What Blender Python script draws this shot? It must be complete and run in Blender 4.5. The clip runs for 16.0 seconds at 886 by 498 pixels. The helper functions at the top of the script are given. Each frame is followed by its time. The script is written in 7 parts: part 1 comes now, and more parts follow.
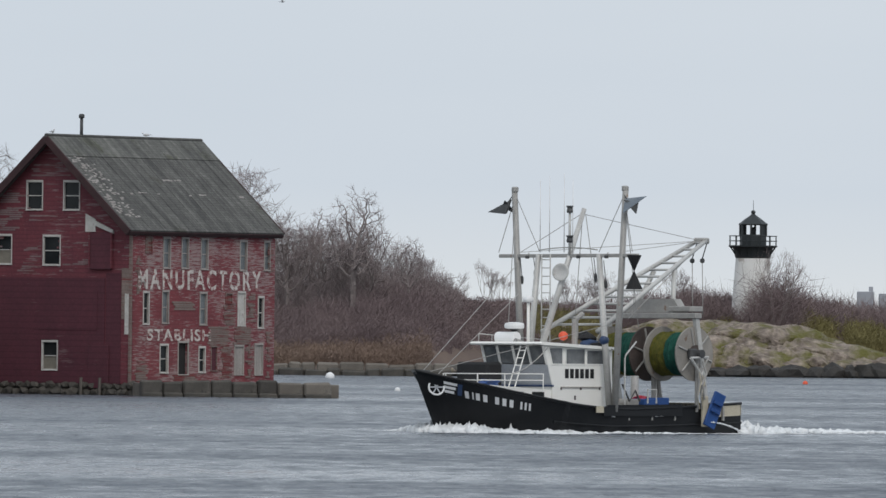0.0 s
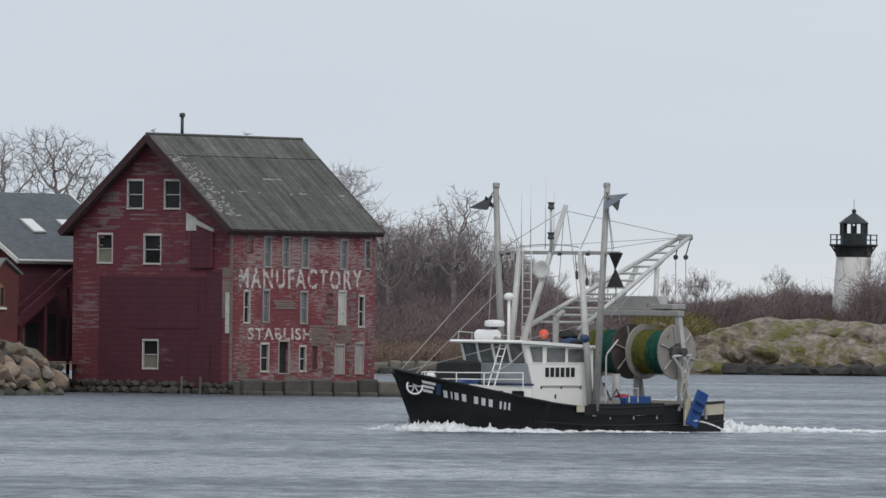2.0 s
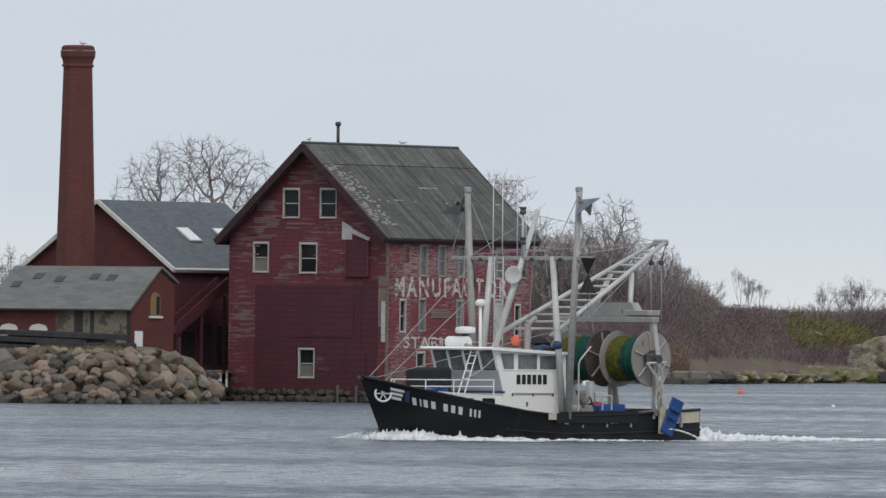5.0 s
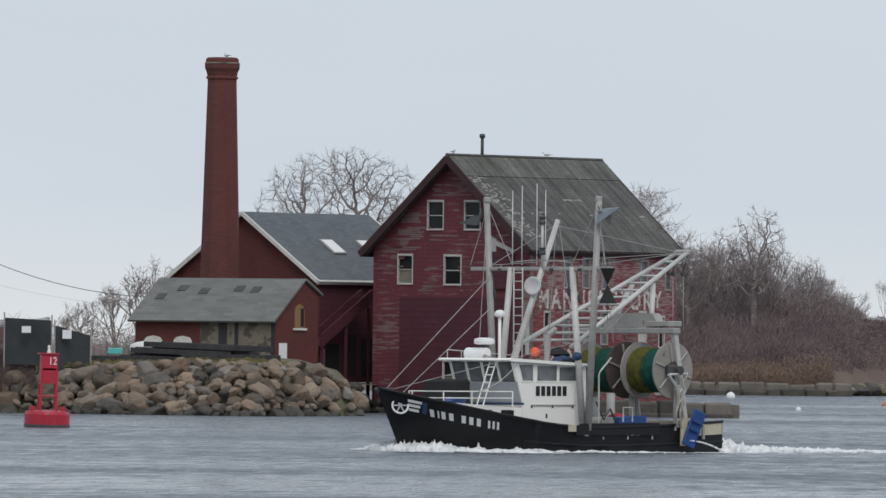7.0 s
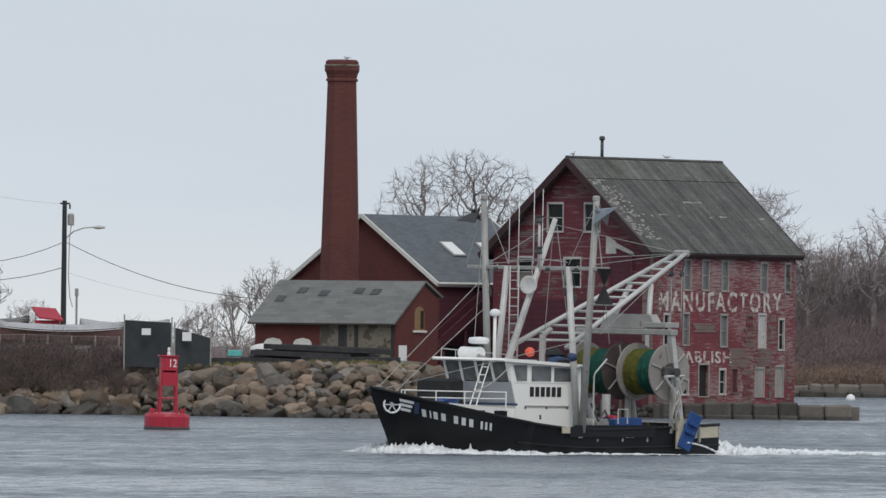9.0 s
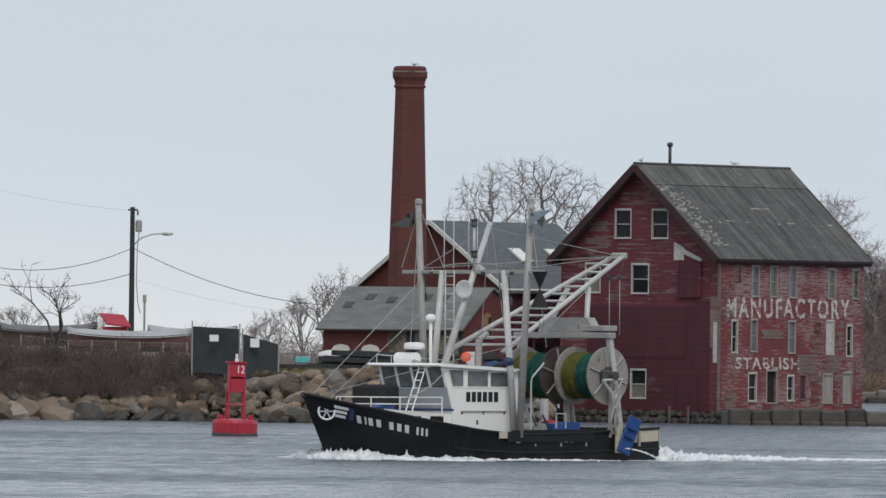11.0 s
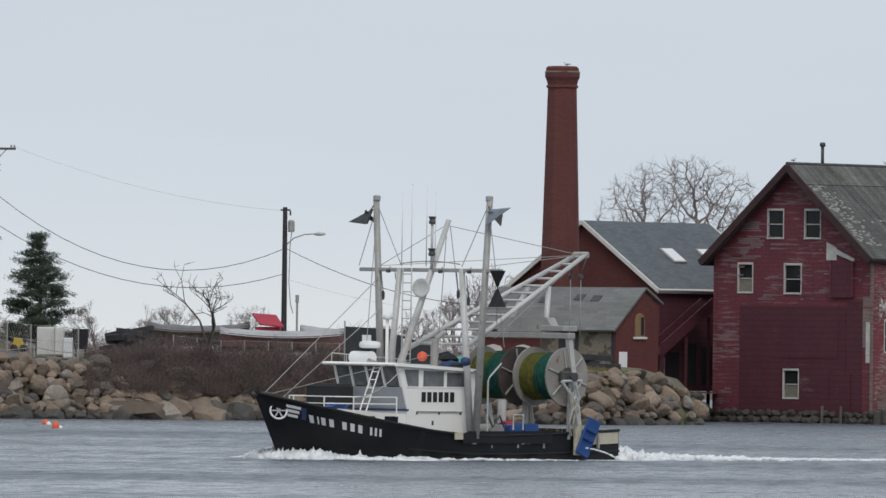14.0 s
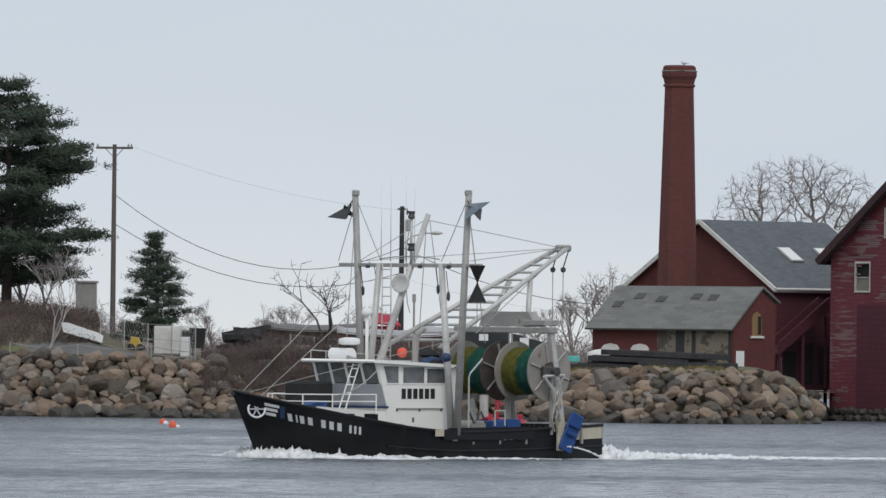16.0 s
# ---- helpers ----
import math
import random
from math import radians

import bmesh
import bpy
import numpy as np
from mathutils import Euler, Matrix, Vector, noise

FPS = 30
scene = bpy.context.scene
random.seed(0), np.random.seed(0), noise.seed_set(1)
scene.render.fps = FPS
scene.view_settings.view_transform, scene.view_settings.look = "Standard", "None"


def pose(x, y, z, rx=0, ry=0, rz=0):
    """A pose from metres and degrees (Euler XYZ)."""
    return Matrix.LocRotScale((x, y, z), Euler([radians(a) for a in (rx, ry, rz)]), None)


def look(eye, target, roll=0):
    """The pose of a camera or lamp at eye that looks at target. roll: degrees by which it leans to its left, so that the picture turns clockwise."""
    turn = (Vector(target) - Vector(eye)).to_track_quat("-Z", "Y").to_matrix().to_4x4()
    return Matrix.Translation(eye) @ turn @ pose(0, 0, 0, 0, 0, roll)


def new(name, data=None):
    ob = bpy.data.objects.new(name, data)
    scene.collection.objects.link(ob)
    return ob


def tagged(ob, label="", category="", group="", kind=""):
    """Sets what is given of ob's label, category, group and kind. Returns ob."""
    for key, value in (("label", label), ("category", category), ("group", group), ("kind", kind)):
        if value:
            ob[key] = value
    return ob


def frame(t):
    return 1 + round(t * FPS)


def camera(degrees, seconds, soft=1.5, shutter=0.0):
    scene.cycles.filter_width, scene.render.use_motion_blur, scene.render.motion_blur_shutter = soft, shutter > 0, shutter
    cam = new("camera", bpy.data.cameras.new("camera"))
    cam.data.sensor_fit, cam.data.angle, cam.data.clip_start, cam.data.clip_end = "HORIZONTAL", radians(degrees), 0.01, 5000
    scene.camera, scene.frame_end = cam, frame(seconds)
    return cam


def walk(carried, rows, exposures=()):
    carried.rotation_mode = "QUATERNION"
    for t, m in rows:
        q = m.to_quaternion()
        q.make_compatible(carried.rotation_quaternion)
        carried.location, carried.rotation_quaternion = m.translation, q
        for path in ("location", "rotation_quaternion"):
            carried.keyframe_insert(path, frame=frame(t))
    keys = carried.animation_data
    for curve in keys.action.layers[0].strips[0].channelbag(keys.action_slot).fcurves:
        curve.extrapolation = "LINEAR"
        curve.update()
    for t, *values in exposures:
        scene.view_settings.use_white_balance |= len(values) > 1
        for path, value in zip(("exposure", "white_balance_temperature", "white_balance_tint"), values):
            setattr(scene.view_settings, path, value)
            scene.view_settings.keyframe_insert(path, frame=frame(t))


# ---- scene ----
# Camera on a tripod across the harbour. Bearings are given in ticks of 1/20000 rad.
F, EYE, LEAN_RAD, UP = 20000.0, 5.2, 0.0115, 127.0
cam = camera(math.degrees(2 * math.atan(784 / F)), 16.0, soft=1.5)


def angles(u, v):
    """Bearing and elevation (radians) of a sight line given in ticks of the first view."""
    x, y, c, s = u - 784, v - 441, math.cos(LEAN_RAD), math.sin(LEAN_RAD)
    return (x * c + y * s) / F, (UP - (-x * s + y * c)) / F


def spot(u, v, d):
    """The place d metres away along a sight line."""
    a, e = angles(u, v)
    return Vector((d * math.sin(a), d * math.cos(a), EYE + d * math.tan(e)))


def flat(u, d, z=0.0):
    """The place at bearing u, d metres away, at height z."""
    a = angles(u, 560)[0]
    return Vector((d * math.sin(a), d * math.cos(a), z))


# Pan to the left and slight tilt: seconds, ticks turned left, ticks tilted
PAN = [(0, 0, 0), (0.5, 54, -2), (1, 99, -2), (1.5, 141, -3), (2, 178, -2), (2.5, 230, 4), (3, 299, 4), (3.2, 323, 5),
       (5.3, 491, 16), (5.5, 522, 18), (6, 599, 23.5), (6.5, 657, 26), (7, 709, 35), (7.5, 764, 38), (8, 825, 38.5),
       (8.5, 880, 40), (9, 921, 39), (9.5, 972, 41), (9.7, 988, 42), (11.8, 1078, 54), (12, 1093, 54.5), (12.5, 1138, 55.5),
       (13, 1188, 52.5), (13.5, 1242, 53), (14, 1311, 50.5), (14.5, 1373, 49), (15, 1431, 46), (15.5, 1474, 44.5), (16, 1518, 49)]
LEAN = pose(0, 0, 0, 0, 0, math.degrees(LEAN_RAD))


def aim(dx, dy):
    a0, e0 = angles(784, 441)
    a1, e1 = angles(784 + dx, 441 + dy)
    return pose(0, 0, EYE, 90 + math.degrees(2 * e0 - e1), 0, math.degrees(a1 - a0)) @ LEAN


walk(cam, [(t, aim(dx, dy)) for t, dx, dy in PAN])

# Overcast daylight
world = bpy.data.worlds.new("overcast")
scene.world = world
world.use_nodes = True
wn, wl = world.node_tree.nodes, world.node_tree.links
sky = wn.new("ShaderNodeTexSky")
sky.sky_type, sky.sun_disc = "NISHITA", False
sky.sun_elevation, sky.sun_rotation = radians(47), radians(163.3)
sky.dust_density, sky.air_density = 4.0, 1.0
scaled = wn.new("ShaderNodeVectorMath")
scaled.operation = "SCALE"
scaled.inputs["Scale"].default_value = 0.1
cloud = wn.new("ShaderNodeTexNoise")
cloud.inputs["Scale"].default_value, cloud.inputs["Detail"].default_value = 2.2, 5.0
coord = wn.new("ShaderNodeTexCoord")
stretch = wn.new("ShaderNodeMapping")
stretch.inputs["Scale"].default_value = (1.6, 1.6, 9.0)
ramp = wn.new("ShaderNodeValToRGB")
ramp.color_ramp.elements[0].position, ramp.color_ramp.elements[1].position = 0.3, 0.72
ramp.color_ramp.elements[0].color = (0.625, 0.70, 0.785, 1)
ramp.color_ramp.elements[1].color = (0.74, 0.795, 0.855, 1)
blend = wn.new("ShaderNodeMix")
blend.data_type = "RGBA"
blend.inputs[0].default_value = 0.9
wl.new(coord.outputs["Generated"], stretch.inputs["Vector"])
wl.new(stretch.outputs["Vector"], cloud.inputs["Vector"])
wl.new(cloud.outputs["Fac"], ramp.inputs["Fac"])
wl.new(sky.outputs["Color"], scaled.inputs[0])
wl.new(scaled.outputs["Vector"], blend.inputs[6])
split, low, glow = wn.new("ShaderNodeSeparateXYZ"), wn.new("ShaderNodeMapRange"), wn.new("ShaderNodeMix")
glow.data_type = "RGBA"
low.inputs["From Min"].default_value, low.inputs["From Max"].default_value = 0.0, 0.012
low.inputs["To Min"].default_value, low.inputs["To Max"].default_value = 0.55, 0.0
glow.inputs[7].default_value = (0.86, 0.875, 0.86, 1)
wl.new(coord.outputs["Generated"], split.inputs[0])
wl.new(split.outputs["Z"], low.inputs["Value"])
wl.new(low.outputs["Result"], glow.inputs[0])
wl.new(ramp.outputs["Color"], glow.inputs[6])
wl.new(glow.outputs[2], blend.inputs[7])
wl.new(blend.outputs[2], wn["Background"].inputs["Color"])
wn["Background"].inputs["Strength"].default_value = 1.0

sun = new("sun", bpy.data.lights.new("sun", "SUN"))
sun.data.energy, sun.data.angle, sun.data.color = 0.95, radians(25), (1.0, 0.96, 0.9)
sun.matrix_world = look((24, -80, 90), (0, 0, 0))


# ---------------------------------------------------------------- builders
class Shape:
    """Collects vertices and faces for one mesh."""

    def __init__(self, m=None):
        self.v, self.f, self.m, self.weld = [], [], m or Matrix(), False

    def add(self, verts, faces):
        n = len(self.v)
        self.v += [tuple(self.m @ Vector(p)) for p in verts]
        self.f += [tuple(i + n for i in face) for face in faces]
        return self

    def box(self, lo, hi, c=0.0, m=None):
        lo, hi = Vector(lo), Vector(hi)
        mid, half = (lo + hi) / 2, (hi - lo) / 2
        c = min(c, 0.45 * min(half))
        m = m or Matrix()
        if c <= 0:
            pts = [m @ (mid + Vector((x * half.x, y * half.y, z * half.z))) for x in (-1, 1) for y in (-1, 1) for z in (-1, 1)]
            return self.add(pts, [(0, 1, 3, 2), (4, 6, 7, 5), (0, 4, 5, 1), (2, 3, 7, 6), (0, 2, 6, 4), (1, 5, 7, 3)])
        pts, index = [], {}
        signs = [(x, y, z) for x in (-1, 1) for y in (-1, 1) for z in (-1, 1)]
        for s in signs:
            for ax in range(3):
                index[s, ax] = len(pts)
                pts.append(m @ (mid + Vector([s[i] * (half[i] - (0 if i == ax else c)) for i in range(3)])))
        faces = []
        for ax in range(3):
            a, b = (ax + 1) % 3, (ax + 2) % 3
            for sg in (-1, 1):
                ring = []
                for sa, sb in ((-1, -1), (1, -1), (1, 1), (-1, 1)):
                    s = [0, 0, 0]
                    s[ax], s[a], s[b] = sg, sa, sb
                    ring.append(index[tuple(s), ax])
                faces.append(tuple(ring))
            for sa in (-1, 1):
                for sb in (-1, 1):
                    s, t = [0, 0, 0], [0, 0, 0]
                    s[ax], t[ax] = -1, 1
                    s[a] = t[a] = sa
                    s[b] = t[b] = sb
                    s, t = tuple(s), tuple(t)
                    faces.append((index[s, a], index[t, a], index[t, b], index[s, b]))
        for s in signs:
            faces.append((index[s, 0], index[s, 1], index[s, 2]))
        return self.add(pts, faces)

    def tube(self, p, q, r, r2=None, n=8, caps=True):
        p, q = Vector(p), Vector(q)
        r2 = r if r2 is None else r2
        d = (q - p)
        if d.length < 1e-6:
            return self
        d.normalize()
        side = d.orthogonal().normalized()
        up = d.cross(side)
        ring = [(math.cos(2 * math.pi * i / n), math.sin(2 * math.pi * i / n)) for i in range(n)]
        pts = [p + (side * c + up * s) * r for c, s in ring] + [q + (side * c + up * s) * r2 for c, s in ring]
        faces = [(i, (i + 1) % n, n + (i + 1) % n, n + i) for i in range(n)]
        if caps:
            faces += [tuple(range(n - 1, -1, -1)), tuple(range(n, 2 * n))]
        return self.add(pts, faces)

    def line(self, points, r, n=6):
        pts = [Vector(p) for p in points]
        ring_pts, faces = [], []
        for i, p in enumerate(pts):
            d = (pts[min(i + 1, len(pts) - 1)] - pts[max(i - 1, 0)]).normalized()
            ref = Vector((0, 0, 1)) if abs(d.z) < 0.95 else Vector((0, 1, 0))
            side = d.cross(ref).normalized()
            up = side.cross(d)
            ring_pts += [p + (side * math.cos(2 * math.pi * k / n) + up * math.sin(2 * math.pi * k / n)) * r for k in range(n)]
        for i in range(len(pts) - 1):
            faces += [(i * n + k, i * n + (k + 1) % n, (i + 1) * n + (k + 1) % n, (i + 1) * n + k) for k in range(n)]
        faces += [tuple(range(n - 1, -1, -1)), tuple(range(len(ring_pts) - n, len(ring_pts)))]
        return self.add(ring_pts, faces)

    def cable(self, p, q, sag, r=0.02, steps=8, n=4):
        p, q = Vector(p), Vector(q)
        pts = [p.lerp(q, i / steps) - Vector((0, 0, sag * 4 * (i / steps) * (1 - i / steps))) for i in range(steps + 1)]
        return self.line(pts, r, n)

    def lathe(self, profile, n=16, m=None, turn=0.0):
        """profile: (radius, z) from bottom to top, closed at both ends."""
        m = m or Matrix()
        pts, faces = [], []
        for r, z in profile:
            for i in range(n):
                a = 2 * math.pi * (i + turn) / n
                pts.append(m @ Vector((r * math.cos(a), r * math.sin(a), z)))
        for k in range(len(profile) - 1):
            for i in range(n):
                j = (i + 1) % n
                faces.append((k * n + i, k * n + j, (k + 1) * n + j, (k + 1) * n + i))
        faces += [tuple(range(n - 1, -1, -1)), tuple(range(len(pts) - n, len(pts)))]
        return self.add(pts, faces)

    def prism(self, outline, a, b):
        """outline: 3D points of one face; swept from offset a to offset b."""
        n, a, b = len(outline), Vector(a), Vector(b)
        pts = [Vector(p) + a for p in outline] + [Vector(p) + b for p in outline]
        faces = [tuple(range(n)), tuple(range(2 * n - 1, n - 1, -1))]
        faces += [(i, (i + 1) % n, n + (i + 1) % n, n + i) for i in range(n)]
        return self.add(pts, faces)

    def blob(self, centre, size, rough=0.25, seed=0, level=1, flat_bottom=False):
        v, f = ICO[level]
        c, off, pts = Vector(centre), Vector((seed * 7.31, seed * 3.77, seed * 1.93)), []
        for p in v:
            k = 1 + rough * 2 * noise.noise(p * 1.3 + off) + rough * noise.noise(p * 3.1 + off)
            pts.append(c + Vector((p.x * size[0] * k, p.y * size[1] * k, p.z * size[2] * k)))
        return self.add(pts, f)

    def mesh(self, name, smooth=False):
        me = bpy.data.meshes.new(name)
        me.from_pydata(self.v, [], self.f)
        if len(self.f) < 30000:
            bm = bmesh.new()
            bm.from_mesh(me)
            if self.weld:
                bmesh.ops.remove_doubles(bm, verts=bm.verts, dist=0.0005)
            bmesh.ops.recalc_face_normals(bm, faces=bm.faces)
            bm.to_mesh(me)
            bm.free()
        if smooth:
            me.polygons.foreach_set("use_smooth", [True] * len(me.polygons))
        me.update()
        return me


def ico(level):
    bm = bmesh.new()
    bmesh.ops.create_icosphere(bm, subdivisions=level, radius=1.0)
    out = ([v.co.copy() for v in bm.verts], [tuple(v.index for v in f.verts) for f in bm.faces])
    bm.free()
    return out


ICO = {i: ico(i) for i in (1, 2, 3, 4)}


def part(name, shape, material, parent=None, label="", smooth=False):
    me = shape if isinstance(shape, bpy.types.Mesh) else shape.mesh(name, smooth)
    if material and not me.materials:
        me.materials.append(material)
    ob = new(name, me)
    ob.parent = parent
    if label:
        tagged(ob, label=label)
    return ob


def thing(name, label, category, m=None, group="", kind=""):
    ob = new(name)
    ob.empty_display_size = 0.3
    ob.matrix_world = m or Matrix()
    return tagged(ob, label, category, group, kind)


def single(name, shape, material, label, category, group="", kind="", smooth=False, m=None):
    ob = part(name, shape, material, smooth=smooth)
    if m:
        ob.matrix_world = m
    return tagged(ob, label, category, group, kind)


def holes_wall(width, height, thick, holes, top=None):
    """A wall in the xz plane (outer face y=0, inner y=thick) with rectangular openings (x0, x1, z0, z1)."""
    s = Shape()
    s.weld = True
    xs = sorted({0.0, width, *[h[0] for h in holes], *[h[1] for h in holes]})
    zs = sorted({0.0, height, *[h[2] for h in holes], *[h[3] for h in holes]})
    for x0, x1 in zip(xs, xs[1:]):
        for z0, z1 in zip(zs, zs[1:]):
            cx, cz = (x0 + x1) / 2, (z0 + z1) / 2
            if any(h[0] < cx < h[1] and h[2] < cz < h[3] for h in holes):
                continue
            s.add([(x0, 0, z0), (x1, 0, z0), (x1, 0, z1), (x0, 0, z1)], [(0, 1, 2, 3)])
            s.add([(x0, thick, z0), (x1, thick, z0), (x1, thick, z1), (x0, thick, z1)], [(3, 2, 1, 0)])
    for x0, x1, z0, z1 in holes:
        s.add([(x0, 0, z0), (x1, 0, z0), (x1, 0, z1), (x0, 0, z1), (x0, thick, z0), (x1, thick, z0), (x1, thick, z1), (x0, thick, z1)],
              [(0, 1, 5, 4), (1, 2, 6, 5), (2, 3, 7, 6), (3, 0, 4, 7)])
    s.add([(0, 0, 0), (0, 0, height), (0, thick, height), (0, thick, 0), (width, 0, 0), (width, 0, height), (width, thick, height), (width, thick, 0)],
          [(0, 1, 2, 3), (4, 7, 6, 5), (1, 5, 6, 2), (0, 3, 7, 4)])
    return s


def text_mesh(words, height, width=None, depth=0.03, spacing=1.0, bold=0.0):
    cu = bpy.data.curves.new("lettering", "FONT")
    cu.body, cu.size, cu.extrude, cu.space_character, cu.offset = words, 1.0, depth / 2, spacing, bold
    ob = new("lettering", cu)
    me = bpy.data.meshes.new_from_object(ob.evaluated_get(bpy.context.evaluated_depsgraph_get()))
    bpy.data.objects.remove(ob)
    bpy.data.curves.remove(cu)
    co = np.zeros(len(me.vertices) * 3)
    me.vertices.foreach_get("co", co)
    co = co.reshape(-1, 3)
    lo, hi = co.min(0), co.max(0)
    co[:, 1] = (co[:, 1] - lo[1]) * height / (hi[1] - lo[1])
    co[:, 0] = (co[:, 0] - lo[0]) * ((width / (hi[0] - lo[0])) if width else height / (hi[1] - lo[1]))
    me.vertices.foreach_set("co", co.ravel())
    me.update()
    return me


# ---------------------------------------------------------------- materials
def material(name, c1, c2=None, scale=2.0, rough=0.7, bump=0.3, metal=0.0, fine=20.0, mid=0.5, width=0.25, stretch_xyz=(1, 1, 1), vary=0.0,
             c3=None, spots=0.62, spot_scale=1.0, bump_dist=0.02, edge=0.06):
    """Two-tone noise surface with fine grain; c3: worn patches; vary: brightness change from object to object."""
    m = bpy.data.materials.new(name)
    m.use_nodes = True
    nt = m.node_tree
    n, l = nt.nodes, nt.links
    bsdf = n["Principled BSDF"]
    bsdf.inputs["Roughness"].default_value, bsdf.inputs["Metallic"].default_value = rough, metal
    tc, mp = n.new("ShaderNodeTexCoord"), n.new("ShaderNodeMapping")
    mp.inputs["Scale"].default_value = stretch_xyz
    l.new(tc.outputs["Object"], mp.inputs["Vector"])
    big, small = n.new("ShaderNodeTexNoise"), n.new("ShaderNodeTexNoise")
    big.inputs["Scale"].default_value, big.inputs["Detail"].default_value = scale, 6
    small.inputs["Scale"].default_value, small.inputs["Detail"].default_value = fine, 4
    l.new(mp.outputs["Vector"], big.inputs["Vector"])
    l.new(mp.outputs["Vector"], small.inputs["Vector"])
    rp = n.new("ShaderNodeValToRGB")
    rp.color_ramp.elements[0].position, rp.color_ramp.elements[1].position = max(0, mid - width), min(1, mid + width)
    c2 = c2 or tuple(min(1, x * 1.35) for x in c1)
    rp.color_ramp.elements[0].color, rp.color_ramp.elements[1].color = (*c1, 1), (*c2, 1)
    l.new(big.outputs["Fac"], rp.inputs["Fac"])
    colour = rp.outputs["Color"]
    grain = n.new("ShaderNodeMix")
    grain.data_type, grain.blend_type = "RGBA", "OVERLAY"
    grain.inputs[0].default_value = 0.35
    l.new(colour, grain.inputs[6])
    l.new(small.outputs["Fac"], grain.inputs[7])
    colour = grain.outputs[2]
    if c3:
        worn = n.new("ShaderNodeTexNoise")
        worn.inputs["Scale"].default_value, worn.inputs["Detail"].default_value, worn.inputs["Roughness"].default_value = spot_scale, 8, 0.65
        l.new(mp.outputs["Vector"], worn.inputs["Vector"])
        r2 = n.new("ShaderNodeValToRGB")
        r2.color_ramp.elements[0].position, r2.color_ramp.elements[1].position = spots, spots + edge
        l.new(worn.outputs["Fac"], r2.inputs["Fac"])
        mx = n.new("ShaderNodeMix")
        mx.data_type = "RGBA"
        l.new(r2.outputs["Color"], mx.inputs[0])
        l.new(colour, mx.inputs[6])
        mx.inputs[7].default_value = (*c3, 1)
        colour = mx.outputs[2]
    if vary:
        info, mr, hs = n.new("ShaderNodeObjectInfo"), n.new("ShaderNodeMapRange"), n.new("ShaderNodeHueSaturation")
        mr.inputs["To Min"].default_value, mr.inputs["To Max"].default_value = 1 - vary, 1 + vary
        l.new(info.outputs["Random"], mr.inputs["Value"])
        l.new(mr.outputs["Result"], hs.inputs["Value"])
        l.new(colour, hs.inputs["Color"])
        colour = hs.outputs["Color"]
    l.new(colour, bsdf.inputs["Base Color"])
    if bump:
        bp = n.new("ShaderNodeBump")
        bp.inputs["Strength"].default_value, bp.inputs["Distance"].default_value = bump, bump_dist
        l.new(small.outputs["Fac"], bp.inputs["Height"])
        l.new(bp.outputs["Normal"], bsdf.inputs["Normal"])
    return m


def nodes_of(m):
    return m.node_tree.nodes, m.node_tree.links, m.node_tree.nodes["Principled BSDF"]


def boarded(name, c1, c2, c3, spots, board=0.14, spot_scale=0.5, axis="Z"):
    """Painted boards: horizontal laps with peeling paint that follows the boards."""
    m = material(name, c1, c2, 0.7, 0.75, 0.0, fine=6)
    n, l, bsdf = nodes_of(m)
    tc, mp, worn = n.new("ShaderNodeTexCoord"), n.new("ShaderNodeMapping"), n.new("ShaderNodeTexNoise")
    mp.inputs["Scale"].default_value = (1, 1, 11) if axis == "Z" else (9, 9, 1)
    worn.inputs["Scale"].default_value, worn.inputs["Detail"].default_value, worn.inputs["Roughness"].default_value = spot_scale, 9, 0.68
    l.new(tc.outputs["Object"], mp.inputs["Vector"])
    l.new(mp.outputs["Vector"], worn.inputs["Vector"])
    patch = n.new("ShaderNodeTexNoise")
    patch.inputs["Scale"].default_value, patch.inputs["Detail"].default_value = 0.28, 3
    l.new(tc.outputs["Object"], patch.inputs["Vector"])
    both = n.new("ShaderNodeMath")
    both.operation = "MULTIPLY_ADD"
    both.inputs[1].default_value = 0.55
    l.new(patch.outputs["Fac"], both.inputs[0])
    l.new(worn.outputs["Fac"], both.inputs[2])
    rp = n.new("ShaderNodeValToRGB")
    rp.color_ramp.elements[0].position, rp.color_ramp.elements[1].position = spots, spots + 0.07
    l.new(both.outputs[0], rp.inputs["Fac"])
    mx = n.new("ShaderNodeMix")
    mx.data_type = "RGBA"
    old = bsdf.inputs["Base Color"].links[0].from_socket
    l.new(rp.outputs["Color"], mx.inputs[0])
    l.new(old, mx.inputs[6])
    mx.inputs[7].default_value = (*c3, 1)
    sep, saw = n.new("ShaderNodeSeparateXYZ"), n.new("ShaderNodeMath")
    l.new(tc.outputs["Object"], sep.inputs[0])
    saw.operation = "PINGPONG"
    saw.inputs[1].default_value = board
    l.new(sep.outputs[axis], saw.inputs[0])
    seam = n.new("ShaderNodeMapRange")
    seam.inputs["From Max"].default_value, seam.inputs["To Min"].default_value, seam.inputs["To Max"].default_value = board * 0.3, 0.72, 1.0
    l.new(saw.outputs[0], seam.inputs["Value"])
    hs = n.new("ShaderNodeHueSaturation")
    l.new(seam.outputs["Result"], hs.inputs["Value"])
    l.new(mx.outputs[2], hs.inputs["Color"])
    l.new(hs.outputs["Color"], bsdf.inputs["Base Color"])
    bp = n.new("ShaderNodeBump")
    bp.inputs["Strength"].default_value, bp.inputs["Distance"].default_value = 0.6, 0.03
    l.new(saw.outputs[0], bp.inputs["Height"])
    l.new(bp.outputs["Normal"], bsdf.inputs["Normal"])
    return m


